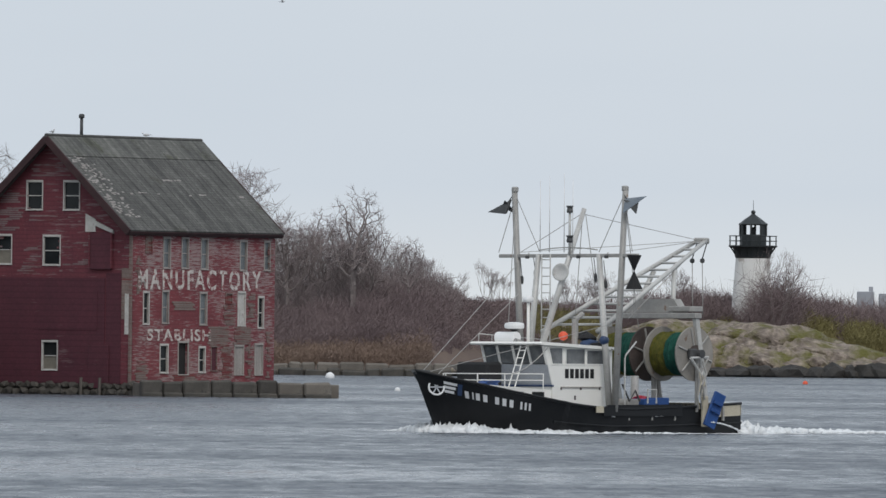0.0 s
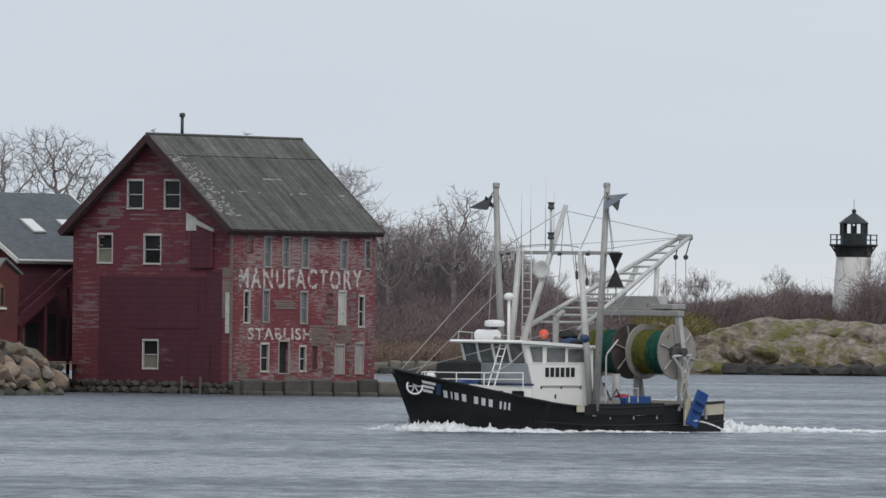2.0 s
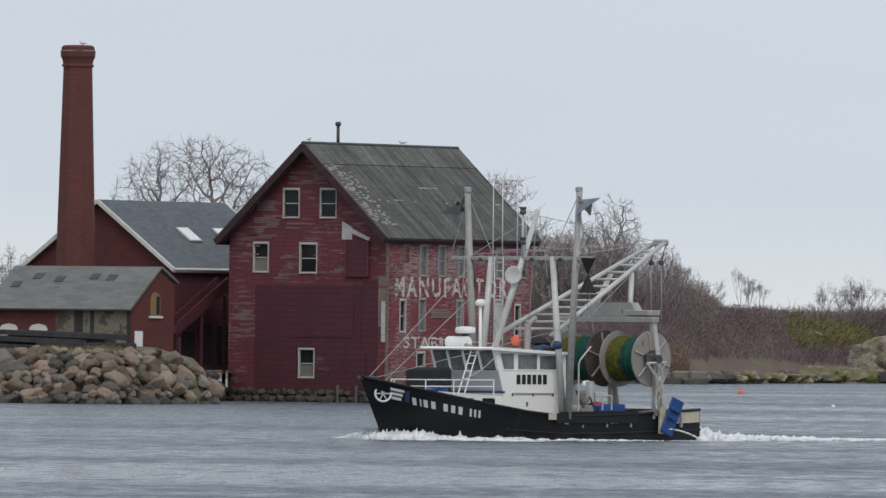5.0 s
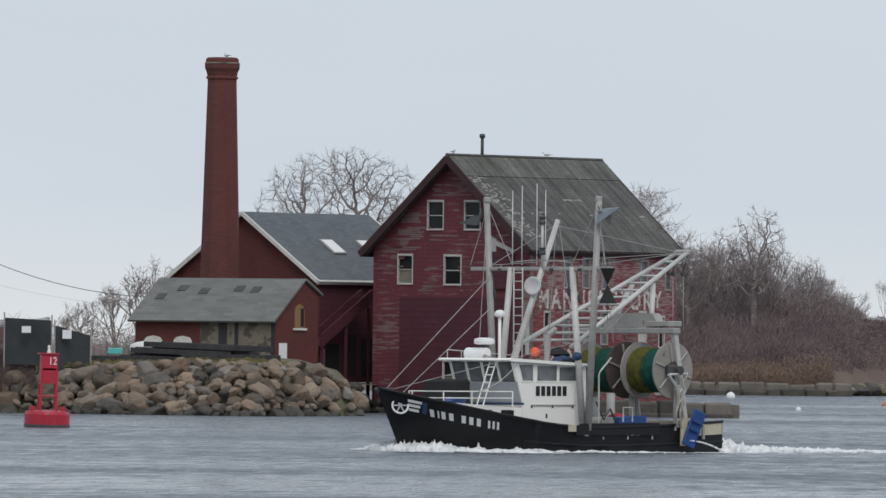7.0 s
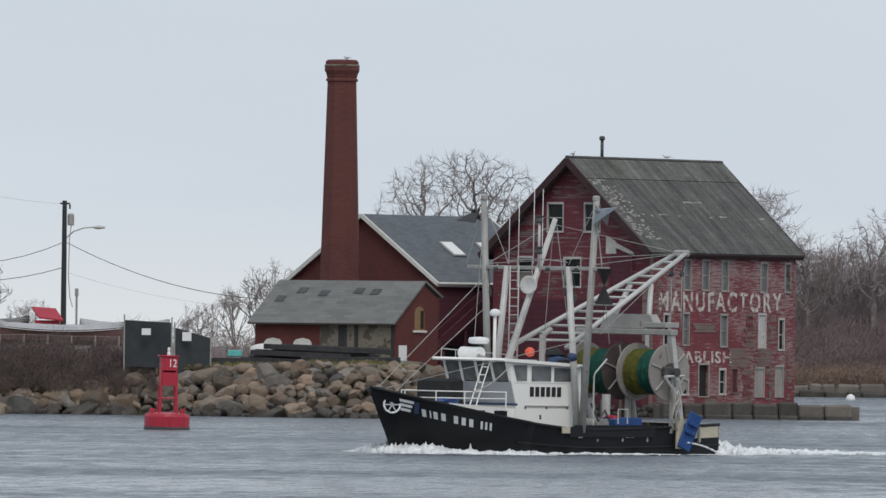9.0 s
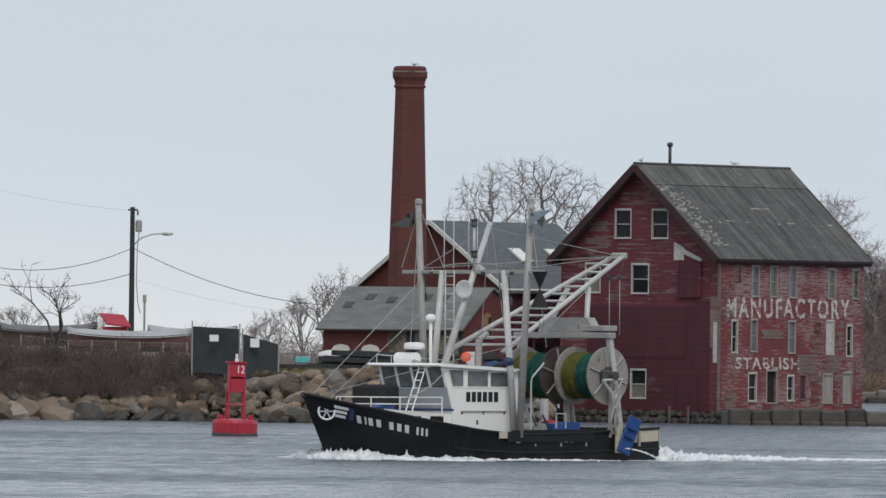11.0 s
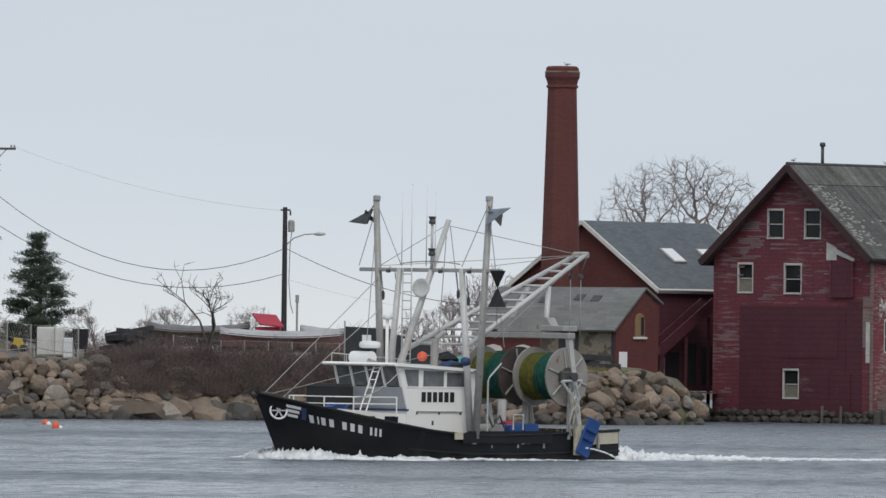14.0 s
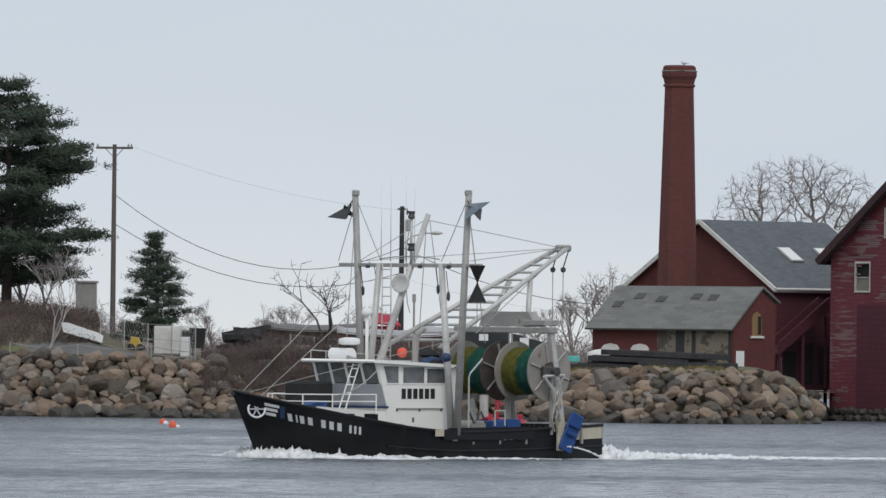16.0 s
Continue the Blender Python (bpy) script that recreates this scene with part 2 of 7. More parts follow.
def coursed(name, c1, c2, mortar, w, h, gap=0.015, rough=0.85, dirt=(0.1, 0.1, 0.1), dirt_at=0.6, dirt_scale=0.5, swap=False):
    """Courses of bricks or shingles on a surface, laid along x+y and z (or up the slope)."""
    m = material(name, c1, c2, 0.6, rough, 0.0, c3=dirt, spots=dirt_at, spot_scale=dirt_scale)
    n, l, bsdf = nodes_of(m)
    tc, sep, add, com, br = (n.new("ShaderNodeTexCoord"), n.new("ShaderNodeSeparateXYZ"), n.new("ShaderNodeMath"), n.new("ShaderNodeCombineXYZ"),
                             n.new("ShaderNodeTexBrick"))
    l.new(tc.outputs["Object"], sep.inputs[0])
    l.new(sep.outputs["X"], add.inputs[0])
    if swap:
        add.inputs[1].default_value = 0
    else:
        l.new(sep.outputs["Y"], add.inputs[1])
    l.new(add.outputs[0], com.inputs["X"])
    l.new(sep.outputs["Y" if swap else "Z"], com.inputs["Y"])
    l.new(com.outputs[0], br.inputs["Vector"])
    br.inputs["Scale"].default_value = 1.0
    br.inputs["Brick Width"].default_value, br.inputs["Row Height"].default_value, br.inputs["Mortar Size"].default_value = w, h, gap
    br.inputs["Color1"].default_value, br.inputs["Color2"].default_value, br.inputs["Mortar"].default_value = (1, 1, 1, 1), (0.72, 0.72, 0.72, 1), (*mortar, 1)
    mx = n.new("ShaderNodeMix")
    mx.data_type, mx.blend_type = "RGBA", "MULTIPLY"
    mx.inputs[0].default_value = 0.9
    l.new(bsdf.inputs["Base Color"].links[0].from_socket, mx.inputs[6])
    l.new(br.outputs["Color"], mx.inputs[7])
    l.new(mx.outputs[2], bsdf.inputs["Base Color"])
    bp = n.new("ShaderNodeBump")
    bp.inputs["Strength"].default_value, bp.inputs["Distance"].default_value = 0.5, 0.02
    l.new(br.outputs["Fac"], bp.inputs["Height"])
    bp.invert = True
    l.new(bp.outputs["Normal"], bsdf.inputs["Normal"])
    return m


def streaked(m):
    """Adds stains that run down the slope (local y) of a roof slab."""
    n, l, bsdf = nodes_of(m)
    tc, mp, ns, rp, mx = (n.new("ShaderNodeTexCoord"), n.new("ShaderNodeMapping"), n.new("ShaderNodeTexNoise"), n.new("ShaderNodeValToRGB"), n.new("ShaderNodeMix"))
    mp.inputs["Scale"].default_value = (2.2, 0.16, 1)
    ns.inputs["Scale"].default_value, ns.inputs["Detail"].default_value, ns.inputs["Roughness"].default_value = 1.0, 7, 0.7
    l.new(tc.outputs["Object"], mp.inputs["Vector"])
    l.new(mp.outputs["Vector"], ns.inputs["Vector"])
    rp.color_ramp.elements[0].position, rp.color_ramp.elements[1].position = 0.36, 0.66
    rp.color_ramp.elements[0].color, rp.color_ramp.elements[1].color = (0.5, 0.5, 0.5, 1), (1.28, 1.27, 1.24, 1)
    l.new(ns.outputs["Fac"], rp.inputs["Fac"])
    mx.data_type, mx.blend_type = "RGBA", "MULTIPLY"
    mx.inputs[0].default_value = 1.0
    l.new(bsdf.inputs["Base Color"].links[0].from_socket, mx.inputs[6])
    l.new(rp.outputs["Color"], mx.inputs[7])
    l.new(mx.outputs[2], bsdf.inputs["Base Color"])
    return m


M = {}
M["red_boards"] = boarded("red_boards", (0.150, 0.031, 0.042), (0.108, 0.025, 0.036), (0.19, 0.115, 0.12), 0.835, spot_scale=0.55)
M["worn_boards"] = boarded("worn_boards", (0.212, 0.040, 0.048), (0.138, 0.029, 0.037), (0.28, 0.205, 0.20), 0.788, spot_scale=1.1)
M["maroon"] = boarded("maroon_boards", (0.086, 0.0185, 0.0300), (0.068, 0.0155, 0.0258), (0.13, 0.075, 0.08), 0.95, board=0.2)
M["bare_boards"] = boarded("bare_boards", (0.22, 0.17, 0.15), (0.15, 0.11, 0.10), (0.16, 0.035, 0.035), 0.80)
M["old_roof"] = streaked(coursed("old_roof", (0.100, 0.099, 0.094), (0.158, 0.156, 0.149), (0.5, 0.5, 0.5), 0.5, 0.24, 0.02, dirt=(0.084, 0.083, 0.069), dirt_at=0.58, dirt_scale=0.3, swap=True))
M["slate"] = coursed("slate_roof", (0.118, 0.134, 0.15), (0.146, 0.16, 0.177), (0.6, 0.6, 0.6), 0.6, 0.2, 0.015, dirt=(0.09, 0.11, 0.13), dirt_at=0.66, swap=True)
M["shed_roof"] = coursed("shed_roof", (0.165, 0.167, 0.162), (0.205, 0.207, 0.20), (0.7, 0.7, 0.7), 1.0, 0.3, 0.015, dirt=(0.16, 0.16, 0.14), dirt_at=0.6, swap=True)
M["brick"] = coursed("red_brick", (0.155, 0.042, 0.038), (0.115, 0.034, 0.033), (0.8, 0.75, 0.7), 0.22, 0.075, 0.008, dirt=(0.10, 0.035, 0.03), dirt_at=0.62)
M["stack_brick"] = coursed("stack_brick", (0.158, 0.051, 0.043), (0.118, 0.040, 0.036), (0.8, 0.75, 0.7), 0.22, 0.075, 0.008, dirt=(0.12, 0.045, 0.035), dirt_at=0.64)
M["white_trim"] = material("white_trim", (0.62, 0.61, 0.57), (0.74, 0.73, 0.70), 2, 0.6, 0.15, c3=(0.4, 0.34, 0.3), spots=0.68, spot_scale=2)
M["old_white"] = material("old_white_paint", (0.40, 0.385, 0.36), (0.56, 0.545, 0.52), 2, 0.7, 0.2, c3=(0.26, 0.17, 0.16), spots=0.6, spot_scale=2.5)
M["glass"] = material("window_glass", (0.012, 0.014, 0.015), (0.02, 0.022, 0.024), 1, 0.06, 0.0)
# grey in these panes' colour stands for the sky they reflect
M["dim_glass"] = material("sky_grey_glass", (0.10, 0.115, 0.125), (0.19, 0.205, 0.215), 1.5, 0.25, 0.0)
M["upper_roof"] = streaked(coursed("upper_roof", (0.122, 0.123, 0.115), (0.17, 0.17, 0.158), (0.6, 0.6, 0.6), 0.5, 0.24, 0.02, dirt=(0.105, 0.108, 0.084), dirt_at=0.55, dirt_scale=0.4, swap=True))
M["blind"] = material("window_blind", (0.15, 0.135, 0.11), (0.22, 0.20, 0.165), 2, 0.8, 0.1)
M["grey_board"] = material("weathered_board", (0.25, 0.225, 0.21), (0.38, 0.355, 0.335), 1.5, 0.8, 0.3, stretch_xyz=(1, 1, 0.3))
# near black; the darkness of unlit insides is put into this colour
M["void_shade"] = material("unlit_interior_black", (0.01, 0.01, 0.01), (0.02, 0.018, 0.018), 1, 0.9, 0.0)
M["white_letter"] = material("worn_white_paint", (0.46, 0.42, 0.39), (0.62, 0.58, 0.55), 3, 0.7, 0.1, c3=(0.25, 0.10, 0.10), spots=0.505, spot_scale=2.6, stretch_xyz=(1, 1, 4))
M["granite"] = material("granite", (0.12, 0.105, 0.09), (0.19, 0.17, 0.145), 0.8, 0.85, 0.6, vary=0.22, c3=(0.09, 0.085, 0.075), spots=0.6, spot_scale=1.2, bump_dist=0.05)
M["wet_granite"] = material("wet_granite", (0.035, 0.032, 0.028), (0.085, 0.075, 0.062), 1.2, 0.6, 0.6, vary=0.2, bump_dist=0.06)
M["boulder"] = material("boulder", (0.148, 0.114, 0.092), (0.26, 0.22, 0.18), 0.9, 0.85, 0.8, vary=0.6, c3=(0.15, 0.12, 0.10), spots=0.58, spot_scale=1.4, bump_dist=0.06)
M["weed_rock"] = material("weed_covered_rock", (0.016, 0.015, 0.014), (0.05, 0.044, 0.038), 0.9, 0.7, 0.8, bump_dist=0.1)
M["earth"] = material("earth", (0.10, 0.085, 0.06), (0.15, 0.13, 0.085), 0.4, 0.95, 0.6, c3=(0.12, 0.13, 0.05), spots=0.55, spot_scale=0.3)
M["scrub_earth"] = material("scrub_earth", (0.10, 0.07, 0.062), (0.16, 0.115, 0.09), 0.15, 0.95, 0.6, c3=(0.13, 0.14, 0.055), spots=0.60, spot_scale=0.12)
M["ledge"] = material("shore_ledge", (0.07, 0.051, 0.041), (0.42, 0.35, 0.295), 0.9, 0.85, 1.0, c3=(0.118, 0.112, 0.024), spots=0.43, spot_scale=0.3, bump_dist=0.6, fine=1.8, edge=0.17)
# bark and twig tones are raised to carry distance haze in their colour
M["bark"] = material("bark", (0.18, 0.15, 0.142), (0.24, 0.205, 0.195), 2, 0.9, 0.4)
M["pine_bark"] = material("pine_bark", (0.05, 0.042, 0.038), (0.085, 0.07, 0.06), 3, 0.9, 0.4)
M["twig"] = material("twigs", (0.23, 0.19, 0.19), (0.29, 0.24, 0.235), 0.3, 0.9, 0.0)
M["elm_twig"] = material("elm_twigs", (0.15, 0.125, 0.12), (0.20, 0.17, 0.16), 0.3, 0.9, 0.0)
M["scrub"] = material("scrub_twigs", (0.125, 0.092, 0.096), (0.225, 0.17, 0.168), 0.22, 0.9, 0.0)
M["bank_brush"] = material("bank_brush", (0.058, 0.042, 0.040), (0.15, 0.11, 0.096), 0.6, 0.9, 0.0)
M["rust_grass"] = material("dry_grass", (0.15, 0.105, 0.085), (0.235, 0.165, 0.125), 0.3, 0.9, 0.0)
M["olive_scrub"] = material("olive_scrub", (0.13, 0.115, 0.045), (0.20, 0.17, 0.065), 0.2, 0.9, 0.0)
M["needles"] = material("pine_needles", (0.022, 0.036, 0.024), (0.048, 0.07, 0.042), 0.6, 0.8, 0.0)
M["steel"] = material("galvanised_steel", (0.46, 0.45, 0.435), (0.60, 0.595, 0.57), 1.5, 0.5, 0.1, metal=0.15, c3=(0.33, 0.27, 0.22), spots=0.68, spot_scale=2.5)
M["dull_steel"] = material("dull_steel", (0.30, 0.29, 0.275), (0.42, 0.41, 0.39), 2, 0.55, 0.2, metal=0.2, c3=(0.24, 0.15, 0.1), spots=0.62, spot_scale=2.0)
M["dark_steel"] = material("dark_steel", (0.05, 0.052, 0.055), (0.09, 0.09, 0.09), 2, 0.6, 0.1, metal=0.2)
M["hull"] = material("black_hull", (0.006, 0.0065, 0.008), (0.011, 0.012, 0.014), 0.8, 0.5, 0.1, c3=(0.03, 0.027, 0.026), spots=0.68, spot_scale=0.9)
M["house"] = material("white_paint", (0.85, 0.835, 0.79), (0.90, 0.885, 0.845), 0.8, 0.45, 0.05, c3=(0.52, 0.44, 0.34), spots=0.70, spot_scale=1.5)
M["pale_grey"] = material("pale_grey_paint", (0.34, 0.36, 0.40), (0.40, 0.42, 0.45), 1, 0.5, 0.05)
M["deck"] = material("deck", (0.16, 0.15, 0.14), (0.22, 0.21, 0.19), 1.5, 0.8, 0.3)
M["cream"] = material("cream_plank", (0.46, 0.41, 0.31), (0.55, 0.50, 0.40), 2, 0.7, 0.2, c3=(0.25, 0.2, 0.15), spots=0.62)
M["net_green"] = material("green_net", (0.003, 0.052, 0.038), (0.010, 0.105, 0.073), 5, 0.9, 0.9, fine=26, bump_dist=0.06)
M["net_olive"] = material("olive_net", (0.055, 0.065, 0.008), (0.15, 0.135, 0.02), 5, 0.9, 0.9, fine=26, bump_dist=0.06)
M["blue"] = material("blue_plastic", (0.012, 0.055, 0.20), (0.022, 0.085, 0.29), 2, 0.5, 0.2)
M["orange"] = material("orange_float", (0.72, 0.09, 0.04), (0.8, 0.13, 0.06), 2, 0.5, 0.05)
M["black"] = material("black_fabric", (0.012, 0.012, 0.013), (0.02, 0.02, 0.022), 2, 0.85, 0.2)
M["buoy_red"] = material("buoy_red", (0.38, 0.012, 0.035), (0.46, 0.02, 0.045), 1.5, 0.45, 0.1, c3=(0.26, 0.02, 0.03), spots=0.6)
M["white"] = material("clean_white", (0.76, 0.76, 0.76), (0.82, 0.82, 0.82), 2, 0.5, 0.0)
# grey mottling paints reflection and see-through daylight into the cabin panes
M["boat_glass"] = material("cabin_glass", (0.05, 0.055, 0.06), (0.22, 0.23, 0.235), 1.1, 0.12, 0.0)
M["foam"] = material("foam", (0.62, 0.65, 0.67), (0.86, 0.87, 0.88), 1.2, 0.7, 0.3)
M["creosote"] = material("creosote_wood", (0.025, 0.025, 0.03), (0.05, 0.048, 0.05), 2, 0.85, 0.3, stretch_xyz=(1, 1, 0.2))
M["pole_wood"] = material("pole_wood", (0.085, 0.075, 0.066), (0.14, 0.122, 0.105), 2, 0.85, 0.3, stretch_xyz=(1, 1, 0.2))
M["concrete"] = material("concrete", (0.17, 0.148, 0.118), (0.245, 0.215, 0.168), 0.8, 0.9, 0.4, c3=(0.09, 0.075, 0.062), spots=0.50, spot_scale=0.8)
M["mesh_black"] = material("black_screen", (0.026, 0.031, 0.034), (0.046, 0.052, 0.056), 1, 0.85, 0.2)
M["asphalt"] = material("asphalt", (0.10, 0.10, 0.10), (0.15, 0.145, 0.14), 0.5, 0.9, 0.3)
M["light_white"] = material("whitewash", (0.70, 0.69, 0.66), (0.78, 0.77, 0.75), 0.6, 0.7, 0.2, c3=(0.5, 0.46, 0.42), spots=0.6, spot_scale=0.5)
M["black_iron"] = material("black_iron", (0.012, 0.016, 0.018), (0.025, 0.03, 0.032), 1, 0.5, 0.1)
M["tarp_red"] = material("red_tarp", (0.34, 0.018, 0.04), (0.42, 0.03, 0.055), 1, 0.6, 0.1)
M["wrap"] = material("white_wrap", (0.30, 0.30, 0.31), (0.46, 0.46, 0.47), 0.8, 0.6, 0.3)
M["gull"] = material("gull_feathers", (0.55, 0.55, 0.55), (0.7, 0.7, 0.7), 8, 0.8, 0.0)


def stone_tints(m):
    """Each stone leans to grey, tan or rust."""
    n, l, bsdf = nodes_of(m)
    info, rp, mx = n.new("ShaderNodeObjectInfo"), n.new("ShaderNodeValToRGB"), n.new("ShaderNodeMix")
    mul, fr = n.new("ShaderNodeMath"), n.new("ShaderNodeMath")
    mul.operation, mul.inputs[1].default_value = "MULTIPLY", 7.3
    fr.operation = "FRACT"
    l.new(info.outputs["Random"], mul.inputs[0])
    l.new(mul.outputs[0], fr.inputs[0])
    e = rp.color_ramp.elements
    e[0].position, e[0].color = 0.0, (0.85, 0.95, 1.05, 1)
    e[1].position, e[1].color = 1.0, (0.98, 0.86, 0.76, 1)
    k = e.new(0.5)
    k.color = (1.04, 0.98, 0.90, 1)
    l.new(fr.outputs[0], rp.inputs["Fac"])
    mx.data_type, mx.blend_type = "RGBA", "MULTIPLY"
    mx.inputs[0].default_value = 1.0
    l.new(bsdf.inputs["Base Color"].links[0].from_socket, mx.inputs[6])
    l.new(rp.outputs["Color"], mx.inputs[7])
    l.new(mx.outputs[2], bsdf.inputs["Base Color"])


stone_tints(M["boulder"])
n_, l_, b_ = nodes_of(M["hull"])
b_.inputs["Specular IOR Level"].default_value = 0.3
n_, l_, b_ = nodes_of(M["glass"])
b_.inputs["Specular IOR Level"].default_value = 0.2


def water_material():
    m = material("harbour_water", (0.100, 0.116, 0.139), (0.121, 0.138, 0.161), 0.03, 0.16, 0.0)
    n, l, bsdf = nodes_of(m)
    bsdf.inputs["IOR"].default_value = 1.33
    tc = n.new("ShaderNodeTexCoord")

    def waves(sx, sy, detail, rough=0.6):
        mp, w = n.new("ShaderNodeMapping"), n.new("ShaderNodeTexNoise")
        mp.inputs["Scale"].default_value = (sx, sy, 1)
        w.inputs["Scale"].default_value, w.inputs["Detail"].default_value, w.inputs["Roughness"].default_value = 1.0, detail, rough
        l.new(tc.outputs["Object"], mp.inputs["Vector"])
        l.new(mp.outputs["Vector"], w.inputs["Vector"])
        return w
    ripple, chop, gust = waves(0.7, 0.17, 3, 0.7), waves(0.2, 0.06, 4), waves(0.012, 0.022, 3)
    b1, b2 = n.new("ShaderNodeBump"), n.new("ShaderNodeBump")
    b1.inputs["Strength"].default_value, b1.inputs["Distance"].default_value = 1.0, 1.15
    b2.inputs["Strength"].default_value, b2.inputs["Distance"].default_value = 1.0, 1.7
    l.new(ripple.outputs["Fac"], b1.inputs["Height"])
    l.new(chop.outputs["Fac"], b2.inputs["Height"])
    l.new(b1.outputs["Normal"], b2.inputs["Normal"])
    l.new(b2.outputs["Normal"], bsdf.inputs["Normal"])
    add, mr = n.new("ShaderNodeMath"), n.new("ShaderNodeMapRange")
    add.operation = "ADD"
    l.new(gust.outputs["Fac"], add.inputs[0])
    l.new(ripple.outputs["Fac"], add.inputs[1])
    mr.inputs["From Min"].default_value, mr.inputs["From Max"].default_value = 0.75, 1.3
    mr.inputs["To Min"].default_value, mr.inputs["To Max"].default_value = 0.12, 0.62
    l.new(add.outputs[0], mr.inputs["Value"])
    l.new(mr.outputs["Result"], bsdf.inputs["Roughness"])
    return m


M["water"] = water_material()


# ---------------------------------------------------------------- water and land
def lerp_table(table, u):
    return float(np.interp(u, [a for a, b in table], [b for a, b in table]))


sea = Shape().add([(-4000, -600, 0), (4000, -600, 0), (4000, 4800, 0), (-4000, 4800, 0)], [(0, 1, 2, 3)])
single("water", sea, M["water"], "grey rippled harbour water under an overcast sky", "water", kind="structure")

BANK_TOP = [(-2400, 4.2), (-1600, 4.0), (-1200, 3.7), (-900, 3.1), (-620, 2.9), (-300, 3.4), (-180, 3.2), (-110, 2.4), (-85, 1.4), (-66, -1.6), (60, -1.6)]
MOUND = [(-2400, 1.5), (-1500, 2.2), (-1360, 1.7), (-1290, 0.3), (-1180, 0.0), (-700, 0.6), (-600, 0.1), (0, 0.0)]


def shore_d(u):
    return 716 + 4 * math.sin(u / 170) + (10 * max(0, (u + 260) / 200))


def yard_z(u, d):
    """Height of the yard behind the rubble bank."""
    back = min(1, max(0, (d - shore_d(u) - 12) / 9))
    return lerp_table(BANK_TOP, u) + back * (0.35 + lerp_table(MOUND, u)) + 0.25 * noise.noise(Vector((u / 60, d / 7, 0)))


def grid_land(us, ds, height):
    s, pts = Shape(), []
    for u in us:
        for d in ds:
            pts.append(flat(u, d, height(u, d)))
    n = len(ds)
    faces = [(i * n + j, (i + 1) * n + j, (i + 1) * n + j + 1, i * n + j + 1) for i in range(len(us) - 1) for j in range(n - 1)]
    return s.add(pts, faces)


def yard_height(u, d):
    k = (d - shore_d(u)) / 5.0
    top = yard_z(u, d)
    if d > 832:
        return -1.5
    return top if k >= 1 else -1.2 + (top - 0.2 + 1.2) * max(0, k)


yard_ds = [712, 714, 716, 718, 720, 721.5, 723, 725, 728, 732, 737, 743, 750, 758, 768, 780, 795, 812, 830, 835]
ground_yard = grid_land(list(range(-2400, 30, 22)), yard_ds, yard_height)
single("ground_yard", ground_yard, M["earth"], "bare earth yard with thin grass behind the rubble bank", "ground", kind="structure", smooth=True)

FAR_HILL = [(-900, 3.0), (200, 3.2), (480, 3.4), (660, 4.2), (800, 6.3), (900, 6.2), (1000, 4.5), (1120, 4.6), (1230, 5.4), (1400, 5.2), (1500, 4.2), (1700, 3.0), (2600, 2.0)]


def far_shore(u):
    return 1052 + max(0, min(1, (u - 760) / 300)) * 62


def far_height(u, d):
    k = (d - far_shore(u))
    hill = lerp_table(FAR_HILL, u)
    lump = 0.5 * noise.noise(Vector((u / 45, d / 12, 3)))
    if d > 1290:
        return -2
    if k < 0:
        return -1.5
    return min(hill + lump, 0.4 + hill * min(1, k / 26) + lump * min(1, k / 20))


far_ds = [1046, 1052, 1054, 1058, 1063, 1069, 1076, 1085, 1096, 1108, 1114, 1117, 1121, 1126, 1132, 1138, 1146, 1160, 1185, 1220, 1285, 1295]
ground_far = grid_land(list(range(-900, 2620, 25)), far_ds, far_height)
single("ground_far", ground_far, M["scrub_earth"], "brown scrubby far shore with mossy grass patches", "ground", kind="structure", smooth=True)

# ---------------------------------------------------------------- factory on the wharf
THETA = 58.0
corner = flat(232, 751)
FACT = pose(corner.x, corner.y, 0, 0, 0, THETA)
W, L, EAVE, RIDGE, BASE = 12.75, 17.55, 11.15, 17.05, 0.75


def gy(u):
    return (232 - u) / 22.5


def lx(u):
    return (u - 232) / 13.95


def vz(v):
    return 10.9 - (v - 410) / 26.6


def turn_wall(s):
    """Lays a wall made along x along y instead."""
    s.v = [(y, x, z) for x, y, z in s.v]
    return s


M["peeled"] = boarded("peeled_boards", (0.20, 0.145, 0.145), (0.145, 0.095, 0.10), (0.13, 0.034, 0.04), 0.765)
# near-black maroon trim, with the rake's shadow included in its colour
M["shaded_trim"] = material("shaded_trim", (0.030, 0.014, 0.016), (0.055, 0.024, 0.026), 1.5, 0.8, 0.2)
factory = thing("factory", "weathered red clapboard factory with a mossy grey gable roof", "building", FACT)
# gable wall: lower rectangle and upper triangle, with window openings
g_low = [(gy(15), gy(-11), vz(469), vz(419)), (gy(103), gy(73), vz(470), vz(420)), (gy(100), gy(73), vz(656), vz(607))]
g_top = [(gy(70), gy(42), vz(372), vz(323)), (gy(137), gy(109), vz(372), vz(323))]
s = holes_wall(W, EAVE - BASE, 0.25, [(a, b, c - BASE, d - BASE) for a, b, c, d in g_low])
s.v = [(x, y, z + BASE) for x, y, z in s.v]
part("gable_wall", turn_wall(s), M["red_boards"], factory)
s = holes_wall(W, RIDGE - EAVE, 0.25, [(a, b, c - EAVE, d - EAVE) for a, b, c, d in g_top])
s.v = [(x, y, z + EAVE) for x, y, z in s.v]
turn_wall(s)
me = s.mesh("gable_peak")
bm = bmesh.new()
bm.from_mesh(me)
rise, half = RIDGE - EAVE, W / 2
for no, at in (((0, -rise, half), (0, 0, EAVE)), ((0, rise, half), (0, W, EAVE))):
    bmesh.ops.bisect_plane(bm, geom=bm.verts[:] + bm.edges[:] + bm.faces[:], plane_co=at, plane_no=no, clear_outer=True)
